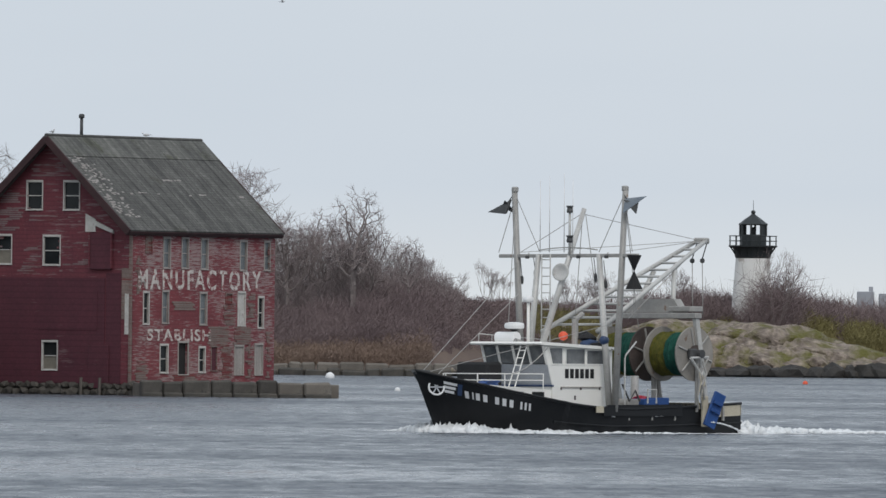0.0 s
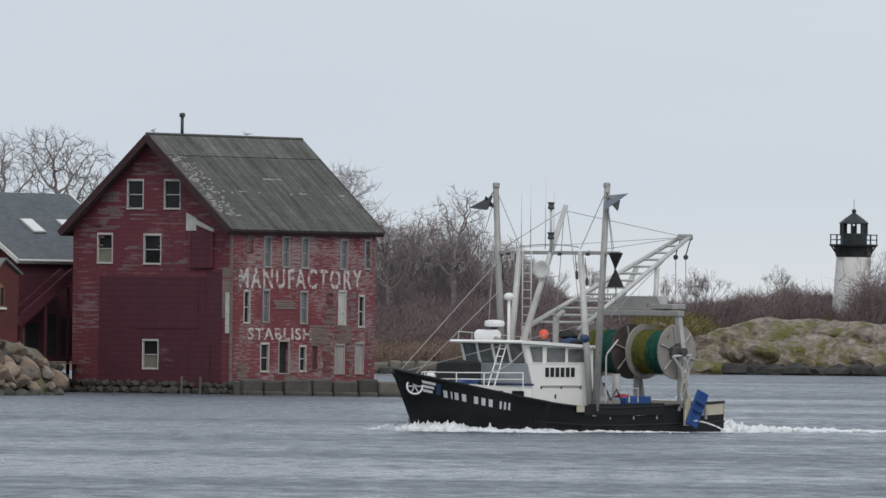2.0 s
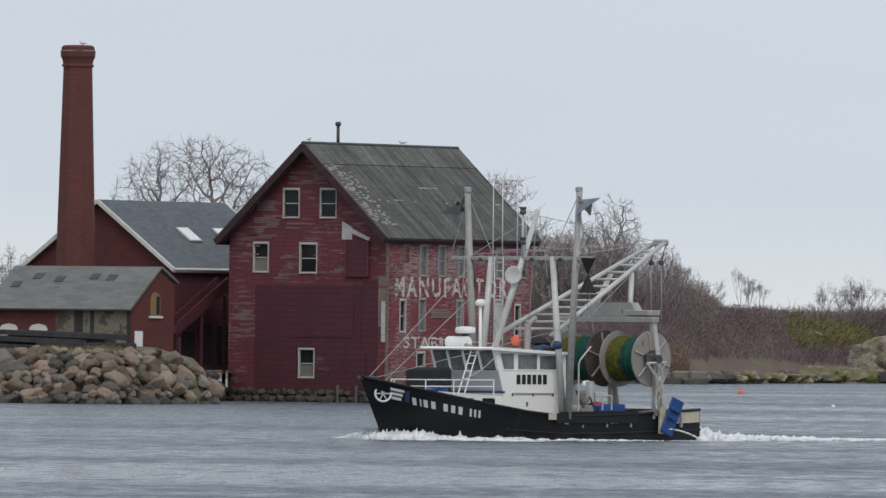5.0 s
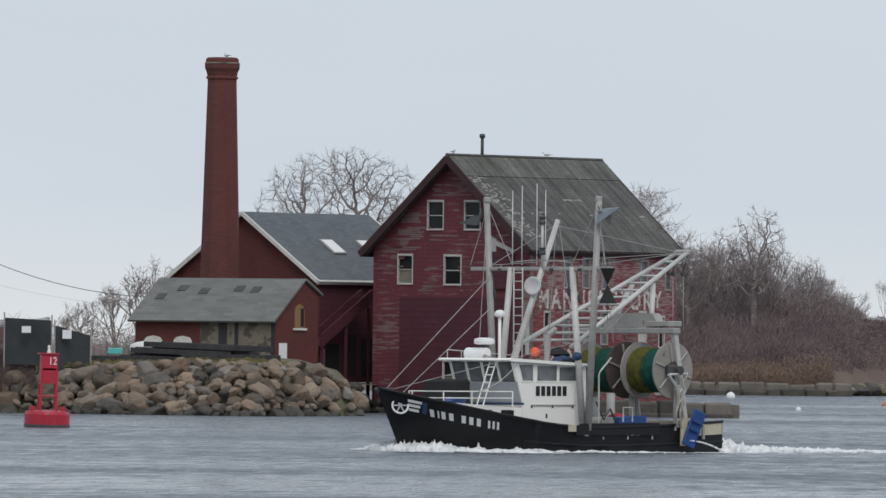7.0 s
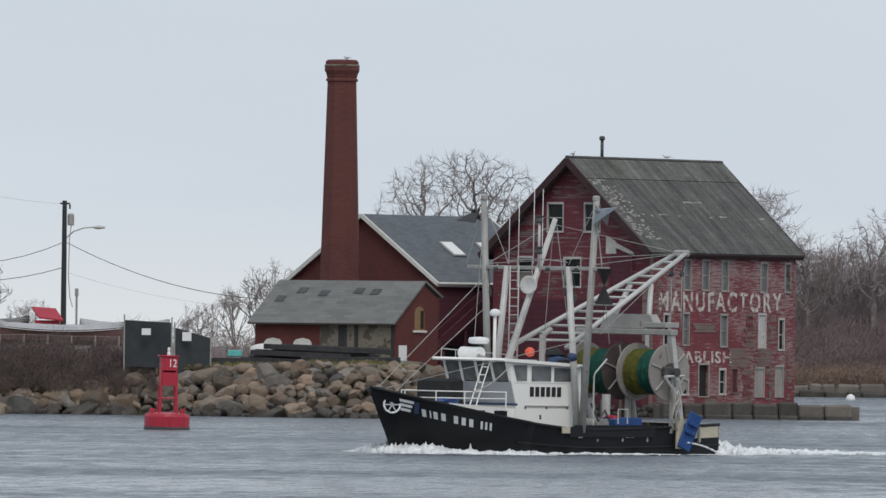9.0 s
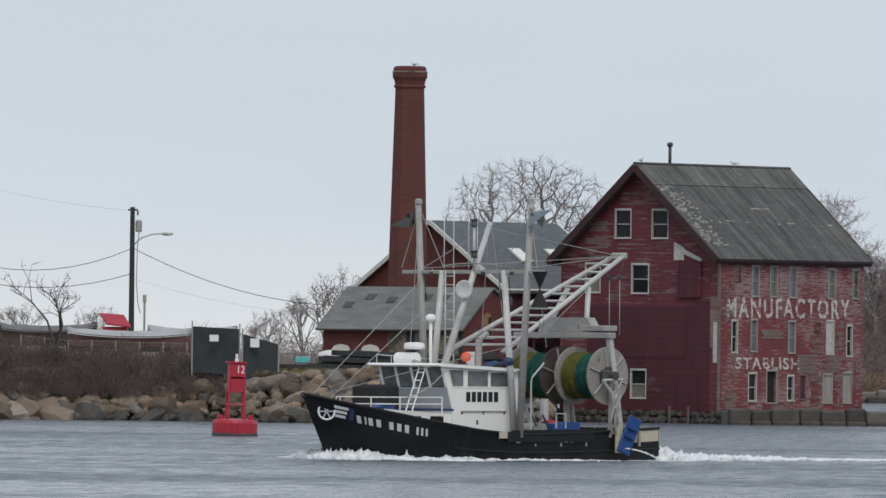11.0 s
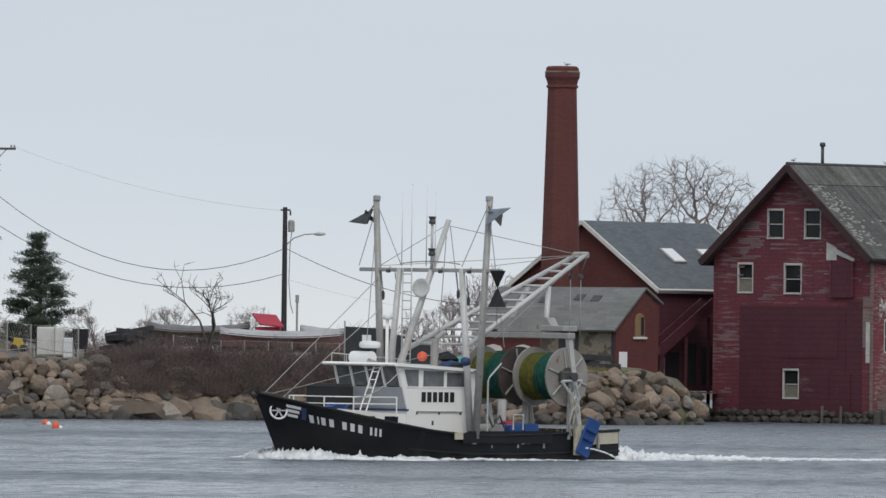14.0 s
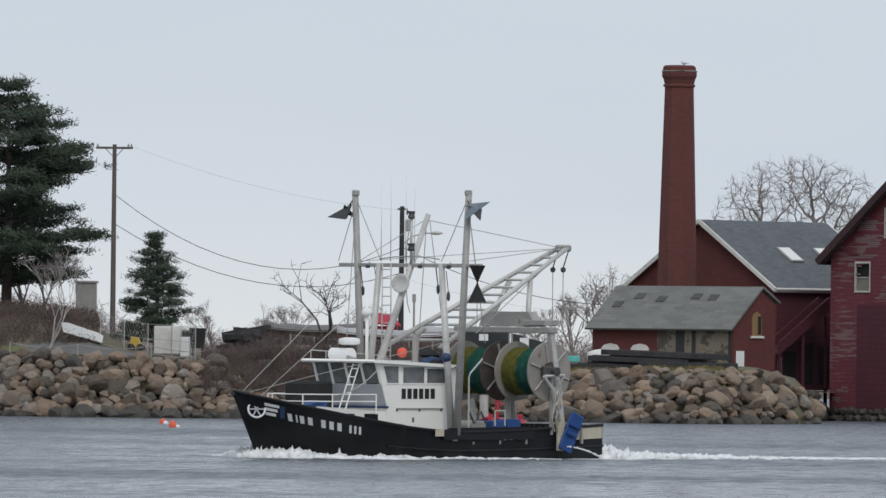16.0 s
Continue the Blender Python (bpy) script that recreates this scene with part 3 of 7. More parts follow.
bm.to_mesh(me)
bm.free()
part("gable_peak", me, M["red_boards"], factory)
# long wall
l_holes, row_types = [], []
for u0, u1, v0, v1, kind in [
        (284, 298, 421, 473, "dim"), (315, 329, 421, 473, "dim"), (348, 362, 422, 474, "dim"), (415, 429, 424, 475, "dim"), (457, 469, 424, 474, "dim"),
        (254, 267, 421, 446, "dull"),
        (251, 263, 518, 573, "glass"), (283, 296, 516, 571, "dim"), (347, 361, 518, 573, "dim"), (391, 404, 518, 534, "dull"), (412, 427, 516, 574, "white"),
        (447, 459, 524, 578, "glass"),
        (280, 296, 611, 659, "glass"), (312, 329, 606, 662, "door"), (346, 359, 615, 658, "glass"), (367, 379, 613, 655, "red"), (407, 425, 612, 662, "grey"), (442, 458, 609, 662, "grey")]:
    slim = 0 if kind == "door" else 1.3
    l_holes.append((lx(u0 + slim), lx(u1 - slim), vz(v1), vz(v0)))
    row_types.append(kind)
s = holes_wall(L, EAVE - BASE, 0.25, [(a, b, c - BASE, d - BASE) for a, b, c, d in l_holes])
s.v = [(x, y, z + BASE) for x, y, z in s.v]
part("long_wall", s, M["worn_boards"], factory)
part("back_wall", Shape().box((L - 0.25, 0.25, BASE), (L, W, EAVE)).add([(L, 0.2, EAVE), (L, W - 0.2, EAVE), (L, W / 2, RIDGE - 0.2)], [(0, 1, 2)]), M["red_boards"], factory)
part("rear_wall", Shape().box((0.25, W - 0.25, BASE), (L - 0.25, W, EAVE)), M["red_boards"], factory)
# floors coloured near black so the rooms read as unlit
part("interior_floor", Shape().box((0.3, 0.3, BASE), (L - 0.3, W - 0.3, BASE + 0.1)).box((0.3, 0.3, 7.3), (L - 0.3, W - 0.3, 7.45)).box((0.3, 0.3, 4.1), (L - 0.3, W - 0.3, 4.25)), M["void_shade"], factory)


def window_unit(parent, along, a, b, z0, z1, kind):
    """A sash window in an opening of the gable (along y) or the long wall (along x)."""
    w, h = b - a, z1 - z0

    def put(shape):
        if along == "y":
            turn_wall(shape)
        return shape
    ft, bar = 0.05, 0.03
    trim = M["old_white"] if kind in ("glass", "white", "blind") else M["grey_board"]
    if kind in ("red", "dull"):
        trim = M["bare_boards"]
    s = Shape()
    s.box((a - ft, -0.05, z0 - 0.02), (a + 0.02, 0.06, z1 + 0.08), 0.01).box((b - 0.02, -0.05, z0 - 0.02), (b + ft, 0.06, z1 + 0.08), 0.01)
    s.box((a - ft, -0.06, z1 - 0.02), (b + ft, 0.06, z1 + 0.12), 0.01)
    win = part("window", put(s), trim, parent)
    part("sill", put(Shape().box((a - ft - 0.01, -0.08, z0 - 0.08), (b + ft + 0.01, 0.05, z0), 0.01)), trim, win)
    if kind in ("glass", "blind", "dim"):
        s = Shape()
        mid = (z0 + z1) / 2
        s.box((a, 0.08, mid - bar), (b, 0.13, mid + bar)).box((a, 0.08, z0), (b, 0.13, z0 + 0.05)).box((a, 0.08, z1 - 0.04), (b, 0.13, z1))
        s.box((a, 0.08, z0), (a + 0.03, 0.13, z1)).box((b - 0.03, 0.08, z0), (b, 0.13, z1))
        part("sash", put(s), trim, win)
        part("pane", put(Shape().box((a, 0.14, z0), (b, 0.15, mid))), M[{"blind": "blind", "dim": "dim_glass"}.get(kind, "glass")], win)
        part("pane", put(Shape().box((a, 0.12, mid), (b, 0.13, z1))), M["dim_glass" if kind == "dim" else "glass"], win)
    elif kind == "door":
        # near-black sheet behind the opening paints the dark inside
        part("doorway", put(Shape().box((a, 0.22, z0), (b, 0.24, z1))), M["void_shade"], win)
    else:
        fill = {"grey": M["grey_board"], "white": M["old_white"], "red": M["maroon"], "dull": M["bare_boards"]}[kind]
        s = Shape()
        n = 3
        for i in range(n):
            x0, x1 = a + w * i / n, a + w * (i + 1) / n
            s.box((x0 + 0.01, 0.04, z0), (x1 - 0.01, 0.08, z1), 0.008)
        part("shutter", put(s), fill, win)


for (a, b, c, d), kind in zip(g_low + g_top, ("blind", "glass", "blind", "glass", "glass")):
    window_unit(factory, "y", a, b, c, d, kind)
for (a, b, c, d), kind in zip(l_holes, row_types):
    window_unit(factory, "x", a, b, c, d, kind)

# corner boards, gable sheathing in maroon, hoist door with hood
part("corner_board", Shape().box((-0.06, -0.06, BASE), (0.05, 0.16, EAVE), 0.01), M["bare_boards"], factory)
part("corner_board", Shape().box((-0.05, W - 0.2, BASE), (0.06, W + 0.03, EAVE), 0.01), M["red_boards"], factory)
for u0, u1, v0, v1, proud in ((185, -7, 493, 690, 0.05), (172, 60, 515, 585, 0.09), (160, 5, 600, 690, 0.07)):
    s = Shape()
    hole = (gy(100) - 0.15, gy(73) + 0.15, vz(656) - 0.15, vz(607) + 0.15)
    x0, x1, z0, z1 = gy(u0), gy(u1), max(vz(v1), BASE), vz(v0)
    if z0 < hole[2]:
        pieces = (x0, x1, z0, hole[2]), (x0, x1, hole[3], z1), (x0, hole[0], hole[2], hole[3]), (hole[1], x1, hole[2], hole[3])
    else:
        pieces = ((x0, x1, z0, z1),)
    for a, b, c, d in pieces:
        part("sheathing", Shape().box((-proud, a, c), (0.0, b, d)), M["maroon"], factory, "dark maroon painted sheathing")
part("sheathing", Shape().box((-0.03, gy(214), BASE), (0.0, gy(187), vz(484))), M["maroon"], factory, "dark maroon painted sheathing")
door = part("hoist_door", Shape().box((-0.22, gy(197), vz(478)), (0.0, gy(160), vz(412)), 0.03), M["maroon"], factory)
part("jamb", Shape().box((-0.26, gy(160), vz(476)), (0.0, gy(160) + 0.12, vz(412))), M["red_boards"], door)
part("jamb", Shape().box((-0.26, gy(197) - 0.1, vz(476)), (0.0, gy(197), vz(412))), M["red_boards"], door)
part("hood", Shape().prism([(0, gy(149), vz(379)), (0, gy(149), vz(411)), (0, gy(167), vz(411)), (0, gy(167), vz(389))], (-0.06, 0, 0), (0, 0, 0)), M["old_white"], door, "peeling white boards")
part("hood_slope", Shape().prism([(0, gy(167), vz(391)), (0, gy(167), vz(400)), (0, gy(200), vz(414)), (0, gy(200), vz(408))], (-0.16, 0, 0), (0, 0, 0)), M["old_white"], door)
door = part("lower_door", Shape().box((-0.14, gy(194), vz(688)), (-0.05, gy(158), vz(612)), 0.02), M["maroon"], factory)
part("bare_patch", Shape().box((-0.03, gy(230), vz(565)), (0.0, gy(215), vz(475))), M["bare_boards"], factory, "bare weathered boards")
part("white_patch", Shape().box((-0.035, gy(229), vz(592)), (0.0, gy(221), vz(520))), M["old_white"], factory, "flaking white boards")
# patches of bare clapboard on the gable
for u0, u1, v0, v1 in ((122, 52, 283, 313), (41, -8, 338, 390), (100, 30, 374, 396), (0, -40, 395, 440), (168, 135, 430, 470), (118, 104, 428, 482), (70, 20, 470, 486), (72, 45, 425, 468), (20, -35, 388, 410), (140, 118, 385, 398), (226, 205, 430, 455), (-20, -52, 560, 575), (-25, -54, 640, 668)):
    rng = random.Random(u0 * 3 + v0)
    z = vz(v1)
    while z < vz(v0):
        a, b = sorted((gy(u0) + rng.uniform(-0.4, 0.9), gy(u1) - rng.uniform(-0.4, 0.9)))
        if rng.random() < 0.72 and b - a > 0.15:
            part("bare_board", Shape().box((-0.012, max(a, 0.05), z), (0.0, min(b, W - 0.05), z + 0.11)), M["peeled"], factory, "peeled bare clapboard")
        z += 0.14
# bare boards and open gaps low on the long wall
for u0, u1, v0, v1 in ((360, 402, 577, 612), (405, 440, 577, 608), (428, 446, 520, 572), (383, 405, 612, 660), (460, 474, 585, 668), (388, 410, 536, 574), (426, 441, 612, 668), (381, 406, 655, 672), (300, 345, 664, 674), (236, 262, 640, 674), (462, 475, 430, 480), (236, 250, 455, 520), (300, 340, 530, 548)):
    rng = random.Random(u0)
    z = vz(v1)
    while z < vz(v0):
        s = Shape().box((lx(u0) + rng.uniform(0, 0.5), -0.03 - rng.uniform(0, 0.03), z), (lx(u1) - rng.uniform(0, 0.5), -0.002, z + 0.13))
        if rng.random() < 0.85:
            part("bare_board", s, M["bare_boards"], factory, "loose bare grey board")
        z += 0.15

part("lettering", text_mesh("MANUFACTORY", vz(476) - vz(512), lx(453) - lx(243), 0.03, 1.3, 0.022), M["white_letter"], factory, "worn white painted word").matrix_local = pose(lx(243), -0.02, vz(512), 90, 0, 0)
part("lettering", text_mesh("STABLISH", vz(582) - vz(603), lx(367) - lx(259), 0.03, 1.15, 0.022), M["white_letter"], factory, "worn white painted word").matrix_local = pose(lx(259), -0.02, vz(603), 90, 0, 0)


def gable_roof(parent, name, w, x0, x1, eave, ridge, over, mat, trim, thick=0.22, far_over=None, rake=0.24):
    """Two roof slabs over a gable, ridge along x, from y=0 to y=w. Slab meshes lie flat and are turned onto the slope."""
    half = w / 2
    slope = math.atan2(ridge - eave, half)
    for side in (0, 1):
        over = (far_over or over) if side else over
        run = math.hypot(half, ridge - eave) + over
        s = Shape().box((x0, -over, 0), (x1, run - over, thick), 0.02)
        ob = part(name, s, mat, parent)
        lie = Matrix.Translation((0, 0, eave)) @ Matrix.Rotation(slope, 4, "X")
        if side:
            lie = Matrix.Translation((x0 + x1, w, eave)) @ Matrix.Rotation(math.pi, 4, "Z") @ Matrix.Rotation(slope, 4, "X")
        ob.matrix_local = lie
        for x in (x0 - 0.05, x1 - 0.05):
            tr = part("rake_board", Shape().box((x - 0.04, -over, -rake), (x + 0.1, run - over, thick + 0.015), 0.01), trim, parent)
            tr.matrix_local = lie
        tr = part("fascia", Shape().box((x0, -over - 0.06, -0.18), (x1, -over + 0.02, 0.12), 0.01), trim, parent)
        tr.matrix_local = lie


gable_roof(factory, "roof", W, -0.9, L + 0.4, EAVE, RIDGE, 0.5, M["old_roof"], M["shaded_trim"], far_over=0.8)
rng = random.Random(5)
slope = math.atan2(RIDGE - EAVE, W / 2)
ROOF = Matrix.Translation((0, 0, EAVE)) @ Matrix.Rotation(slope, 4, "X")
for k in range(150):
    x, y = (rng.uniform(0, L - 1), rng.choice((3.1, 3.2, 4.6)) + rng.uniform(-0.15, 0.15)) if k < 12 else (rng.uniform(-0.8, 0.0) + rng.random() ** 2 * 2.0, rng.uniform(0.8, 6.8))
    for j in range(rng.randint(1, 4) if k < 12 else 1):
        part("lifted_shingle", Shape().box((x + j * 0.3, y + rng.uniform(-.03, .03), 0.215), (x + j * 0.3 + 0.27, y + rng.uniform(0.06, 0.14), 0.235)), M["grey_board"], factory).matrix_local = ROOF
for i in range(20):
    x = -0.3 + i * (L + 0.5) / 19.0
    part("roof_seam", Shape().box((x, -0.48, 0.215), (x + 0.025, 8.7, 0.235)), M["old_roof"], factory).matrix_local = ROOF
for x0, x1 in ((-0.9, 4.1), (4.1, 9.6), (9.6, L + 0.4)):
    part("upper_strip", Shape().box((x0 + 0.01, 6.72 + 0.02 * x0 / 9, 0.218), (x1 - 0.01, 8.66, 0.26), 0.01), M["upper_roof"], factory, "paler grey-green upper roofing strip").matrix_local = ROOF
part("ridge_cap", Shape().tube((-0.9, W / 2, RIDGE + 0.22), (L + 0.45, W / 2, RIDGE + 0.22), 0.13), M["old_roof"], factory)
vent_x = 3.35
part("vent_pipe", Shape().tube((vent_x, W / 2, RIDGE), (vent_x, W / 2, RIDGE + 1.5), 0.11, n=12).lathe([(0.19, 0), (0.2, 0.2), (0.12, 0.28)], 12, pose(vent_x, W / 2, RIDGE + 1.45)), M["dark_steel"], factory, smooth=True)

# stone footing under the factory, wharf blocks
footing = thing("stone_footing", "dark wet rubble stone footing under the red factory", "wall", FACT, kind="structure")
rng = random.Random(11)
stone_meshes = [Shape().blob((0, 0, 0), (1, 1, 1), 0.16, seed=i + 40, level=1).mesh("stone") for i in range(5)]
for me in stone_meshes:
    me.materials.append(M["wet_granite"])
for row in range(2):
    y = -0.6
    while y < W + 0.5:
        w = rng.uniform(0.45, 0.95)
        ob = part("stone", stone_meshes[rng.randrange(5)], None, footing)
        ob.matrix_local = pose(0.15 + rng.uniform(-.2, .1) - 0.25 * (1 - row), y + w / 2, 0.15 + 0.45 * row, rng.uniform(-15, 15), rng.uniform(-15, 15), rng.uniform(0, 360)) @ Matrix.Diagonal((0.5, w * 0.6, 0.33, 1))
        y += w * 0.85
part("core", Shape().box((0.1, 0.1, -1), (L, W - 0.1, BASE - 0.02)), M["wet_granite"], footing)
for y in (2.1, 3.6):
    part("pile", Shape().tube((-0.55, y, -1), (-0.5, y, 1.15), 0.10, n=8), M["pole_wood"], footing)

M["dark_granite"] = material("dark_granite", (0.042, 0.038, 0.034), (0.10, 0.09, 0.078), 1.0, 0.8, 0.7, vary=0.25, c3=(0.035, 0.032, 0.028), spots=0.58, spot_scale=1.4, bump_dist=0.06)
wharf = thing("stone_wharf", "low granite block wharf beside the red factory", "wharf", kind="structure")
rng = random.Random(3)
p0, p1 = flat(252, 743), flat(601, 745)
run = p1 - p0
wharf_dir = math.degrees(math.atan2(run.y, run.x))
x = 0.0
while x < run.length - 0.5:
    w = min(rng.uniform(1.3, 1.9), run.length - x)
    late = x > 8.2
    sh = Shape().box((0.02, 0, -0.7), (w - 0.03, 1.2, (0.95 if late else 1.1) + rng.uniform(-0.12, 0.08)), 0.12)
    sh.v = [(a + 0.09 * noise.noise(Vector((a + x, b, c * 2))), b + 0.1 * noise.noise(Vector((a + x, b + 5, c * 2))), c + 0.09 * noise.noise(Vector((a * 1.5 + x, b + 9, c)))) for a, b, c in sh.v]
    ob = part("block", sh, M["granite"] if late else M["dark_granite"], wharf)
    ob.matrix_local = pose(p0.x, p0.y, 0, 0, 0, wharf_dir) @ pose(x, rng.uniform(-0.1, 0.1), 0, 0, 0, rng.uniform(-1.5, 1.5))
    ob = part("foot_block", Shape().box((0.02, 0, -0.7), (w - 0.05, 0.6, 0.28), 0.08), M["wet_granite"], wharf)
    ob.matrix_local = pose(p0.x, p0.y, 0, 0, 0, wharf_dir) @ pose(x, -0.22 + rng.uniform(-0.05, 0.05), 0)
    x += w
c2, c3, c4 = flat(601, 751), flat(478, 765.5), flat(236, 750.6)
fill = Shape().prism([p0 + Vector((0, 0.8, 0)), p1 + Vector((0, 0.8, 0)), c2, c3, c4], (0, 0, -0.8), (0, 0, 0.86))
part("fill", fill, M["granite"], wharf)


# ---------------------------------------------------------------- trawler (x forward, y to port, waterline at z=0)
COURSE, SWING = 226.3, 1.8  # heading at the start, and how far it swings to the end
M["dark_rust"] = material("dark_rust", (0.055, 0.043, 0.040), (0.095, 0.072, 0.064), 2.5, 0.8, 0.3)
M["fin_blue"] = material("weathered_blue_steel", (0.16, 0.19, 0.23), (0.24, 0.27, 0.30), 2, 0.6, 0.2)
M["dark_blue"] = material("dark_blue_paint", (0.02, 0.045, 0.11), (0.03, 0.06, 0.14), 2, 0.5)
M["flange"] = material("flange_steel", (0.22, 0.205, 0.185), (0.34, 0.315, 0.285), 1.2, 0.65, 0.2, c3=(0.17, 0.11, 0.075), spots=0.6, spot_scale=1.3)
trawler = thing("trawler", "black-hulled fishing trawler with white wheelhouse, masts and green net drums", "fishing boat")
BOW, STERN = 10.5, -9.05


def hull_half(x, k):
    """Half beam at station x, k from 0 (keel) to 1 (rail)."""
    t = (x - STERN) / (BOW - STERN)
    deck = 3.05 * (0.90 + 0.10 * math.sin(math.pi * min(1, t * 1.3))) if t < 0.62 else 3.05 * max(0.0, 1 - ((t - 0.62) / 0.38) ** 2.3)
    low = 2.75 * (1 if t < 0.45 else max(0.0, 1 - ((t - 0.45) / 0.47) ** 1.7)) if t < 0.92 else 0.0
    return low + (deck - low) * k ** 1.2 if k > 0 else 0.0


def rail_z(x):
    t = (x - STERN) / (BOW - STERN)
    return 1.12 + 0.30 * max(0, (0.45 - t) / 0.45) ** 1.5 + 1.76 * max(0, (t - 0.42) / 0.58) ** 1.8


def hull_x(x, k):
    """Stem rake: forward stations lean aft towards the keel."""
    t = max(0, (x - 3) / (BOW - 3))
    return x - (1 - k) * 2.1 * t * t


xs = [STERN + (BOW - STERN) * i / 44 for i in range(45)]
ks = [0, 0.12, 0.25, 0.4, 0.55, 0.7, 0.85, 1.0]
pts = {}
s = Shape()
for i, x in enumerate(xs):
    for j, k in enumerate(ks):
        z = -1.0 + (rail_z(x) + 1.0) * k
        hw = max(hull_half(x, k), 0.06 if i == 44 else 0.0)
        for sg in (1, -1):
            pts[i, j, sg] = len(s.v)
            s.v.append((hull_x(x, k), sg * hw, z))
for i in range(44):
    for j in range(7):
        s.f.append((pts[i, j, 1], pts[i + 1, j, 1], pts[i + 1, j + 1, 1], pts[i, j + 1, 1]))
        s.f.append((pts[i, j, -1], pts[i, j + 1, -1], pts[i + 1, j + 1, -1], pts[i + 1, j, -1]))
for j in range(7):
    s.f.append((pts[0, j, 1], pts[0, j + 1, 1], pts[0, j + 1, -1], pts[0, j, -1]))
    s.f.append((pts[44, j, 1], pts[44, j, -1], pts[44, j + 1, -1], pts[44, j + 1, 1]))
hull = part("hull", s, M["hull"], trawler, "black steel hull", smooth=False)
s = Shape()
for a, b in zip(xs, xs[1:]):
    za, zb = rail_z(a) - 0.75, rail_z(b) - 0.75
    ha, hb = hull_half(a, 0.7) - 0.03, hull_half(b, 0.7) - 0.03
    s.add([(hull_x(a, .7), -ha, za), (hull_x(b, .7), -hb, zb), (hull_x(b, .7), hb, zb), (hull_x(a, .7), ha, za)], [(0, 1, 2, 3)])
part("deck", s, M["deck"], trawler)
for sg in (1, -1):
    s = Shape()
    s.line([(x, sg * (hull_half(x, 1) + 0.01), rail_z(x)) for x in xs[:-1]] + [(BOW + 0.02, 0, rail_z(BOW))], 0.07, 6)
    part("rail_cap", s, M["hull"], trawler, smooth=True)
    s = Shape()
    s.line([(x, sg * (hull_half(x, 0.62) + 0.02), -1.0 + (rail_z(x) + 1) * 0.62) for x in xs[:30]], 0.06, 6)
    part("rub_rail", s, M["hull"], trawler)


def side_patch(x0, x1, k0, k1, sg=1, lift=0.015, steps=4):
    """A thin plate that follows the hull side between two stations and two heights."""
    s, n = Shape(), steps
    grid = []
    for i in range(n + 1):
        x = x0 + (x1 - x0) * i / n
        for k in (k0, k1):
            grid.append((hull_x(x, k), sg * (hull_half(x, k) + lift), -1.0 + (rail_z(x) + 1) * k))
    s.add(grid, [(2 * i, 2 * i + 2, 2 * i + 3, 2 * i + 1) for i in range(n)])
    return s


# raised midship bulwark, stern boards, freeing port patches
part("bulwark_step", Shape().prism([(0.9, 3.09, 0.8), (0.9, 3.09, 1.2), (0.5, 3.09, 1.32), (-4.6, 3.04, 1.36), (-4.6, 3.04, 0.8)], (0, -0.06, 0), (0, 0.015, 0)), M["hull"], trawler)
part("bulwark_step", Shape().prism([(0.9, -3.09, 0.8), (0.9, -3.09, 1.2), (0.5, -3.09, 1.32), (-4.6, -3.04, 1.36), (-4.6, -3.04, 0.8)], (0, -0.015, 0), (0, 0.06, 0)), M["hull"], trawler)
part("chafe_plate", Shape().box((0.9, 3.06, 0.95), (1.4, 3.12, 1.25), 0.01), M["cream"], trawler, "worn tan plate")
part("stern_board", side_patch(-9.0, -6.9, 0.76, 1.0), M["cream"], trawler, "cream painted stern board")
part("transom_board", Shape().box((-9.15, -2.7, 0.85), (-9.05, 2.7, 1.43), 0.02), M["cream"], trawler)
part("stern_post", Shape().box((-6.4, 2.95, 0.3), (-6.0, 3.1, 1.75), 0.03), M["cream"], trawler)
for x in (-3.0, -3.35, 0.0):
    part("scupper", side_patch(x, x + 0.25, 0.82, 0.88, 1, 0.03, 1), M["white"], trawler)

# bow emblem and name bars
em = part("emblem", Shape().line([(0.36 * math.cos(2 * math.pi * i / 24), 0.36 * math.sin(2 * math.pi * i / 24), 0) for i in range(25)], 0.045, 5), M["white"], trawler, "white ring with bar wings")
ex, ek = 9.85, 0.84
nx = hull_half(ex - 0.3, ek) - hull_half(ex + 0.3, ek)
em.matrix_local = Matrix.Translation((hull_x(ex, ek), hull_half(ex, ek) + 0.06, -1 + (rail_z(ex) + 1) * ek)) @ Matrix.Rotation(-math.atan2(nx, 0.6), 4, "Z") @ Matrix.Rotation(radians(-78), 4, "X")
s = Shape()
for i in range(3):
    a = math.pi * i / 3
    s.box((-0.32, -0.03, 0.0), (0.32, 0.03, 0.02), m=Matrix.Rotation(a, 4, "Z"))
part("spokes", s, M["pale_grey"], em)
for i in range(3):
    part("wing_bar", side_patch(9.5, 8.95 + 0.06 * i, 0.905 - 0.055 * i, 0.94 - 0.055 * i, 1, 0.03, 4), M["white"], trawler)
part("blue_bar", side_patch(8.92, 8.74, 0.79, 0.94, 1, 0.03, 2), M["dark_blue"], trawler)
x = 8.6
for w in (0.26, 0.10, 0.27, 0.30, 0, 0.30, 0.30, 0.30, 0, 0.17, 0.17, 0.17):
    if w == 0:
        x -= 0.2
        continue
    bar = side_patch(x, x - w * 0.66, 0.745, 0.87, 1, 0.03, 2)
    bar.v = [(px - (0.07 if i % 2 == 0 else -0.07), py, pz) for i, (px, py, pz) in enumerate(bar.v)]
    part("letter_bar", bar, M["white"], trawler)
    x -= w + 0.06

# wheelhouse: windows rake forward over a pale grey panel, overhang shadow painted dark below
HX0, HX1, HY, ROOFZ, KNEE = -0.79, 3.91, 2.05, 4.12, 2.25
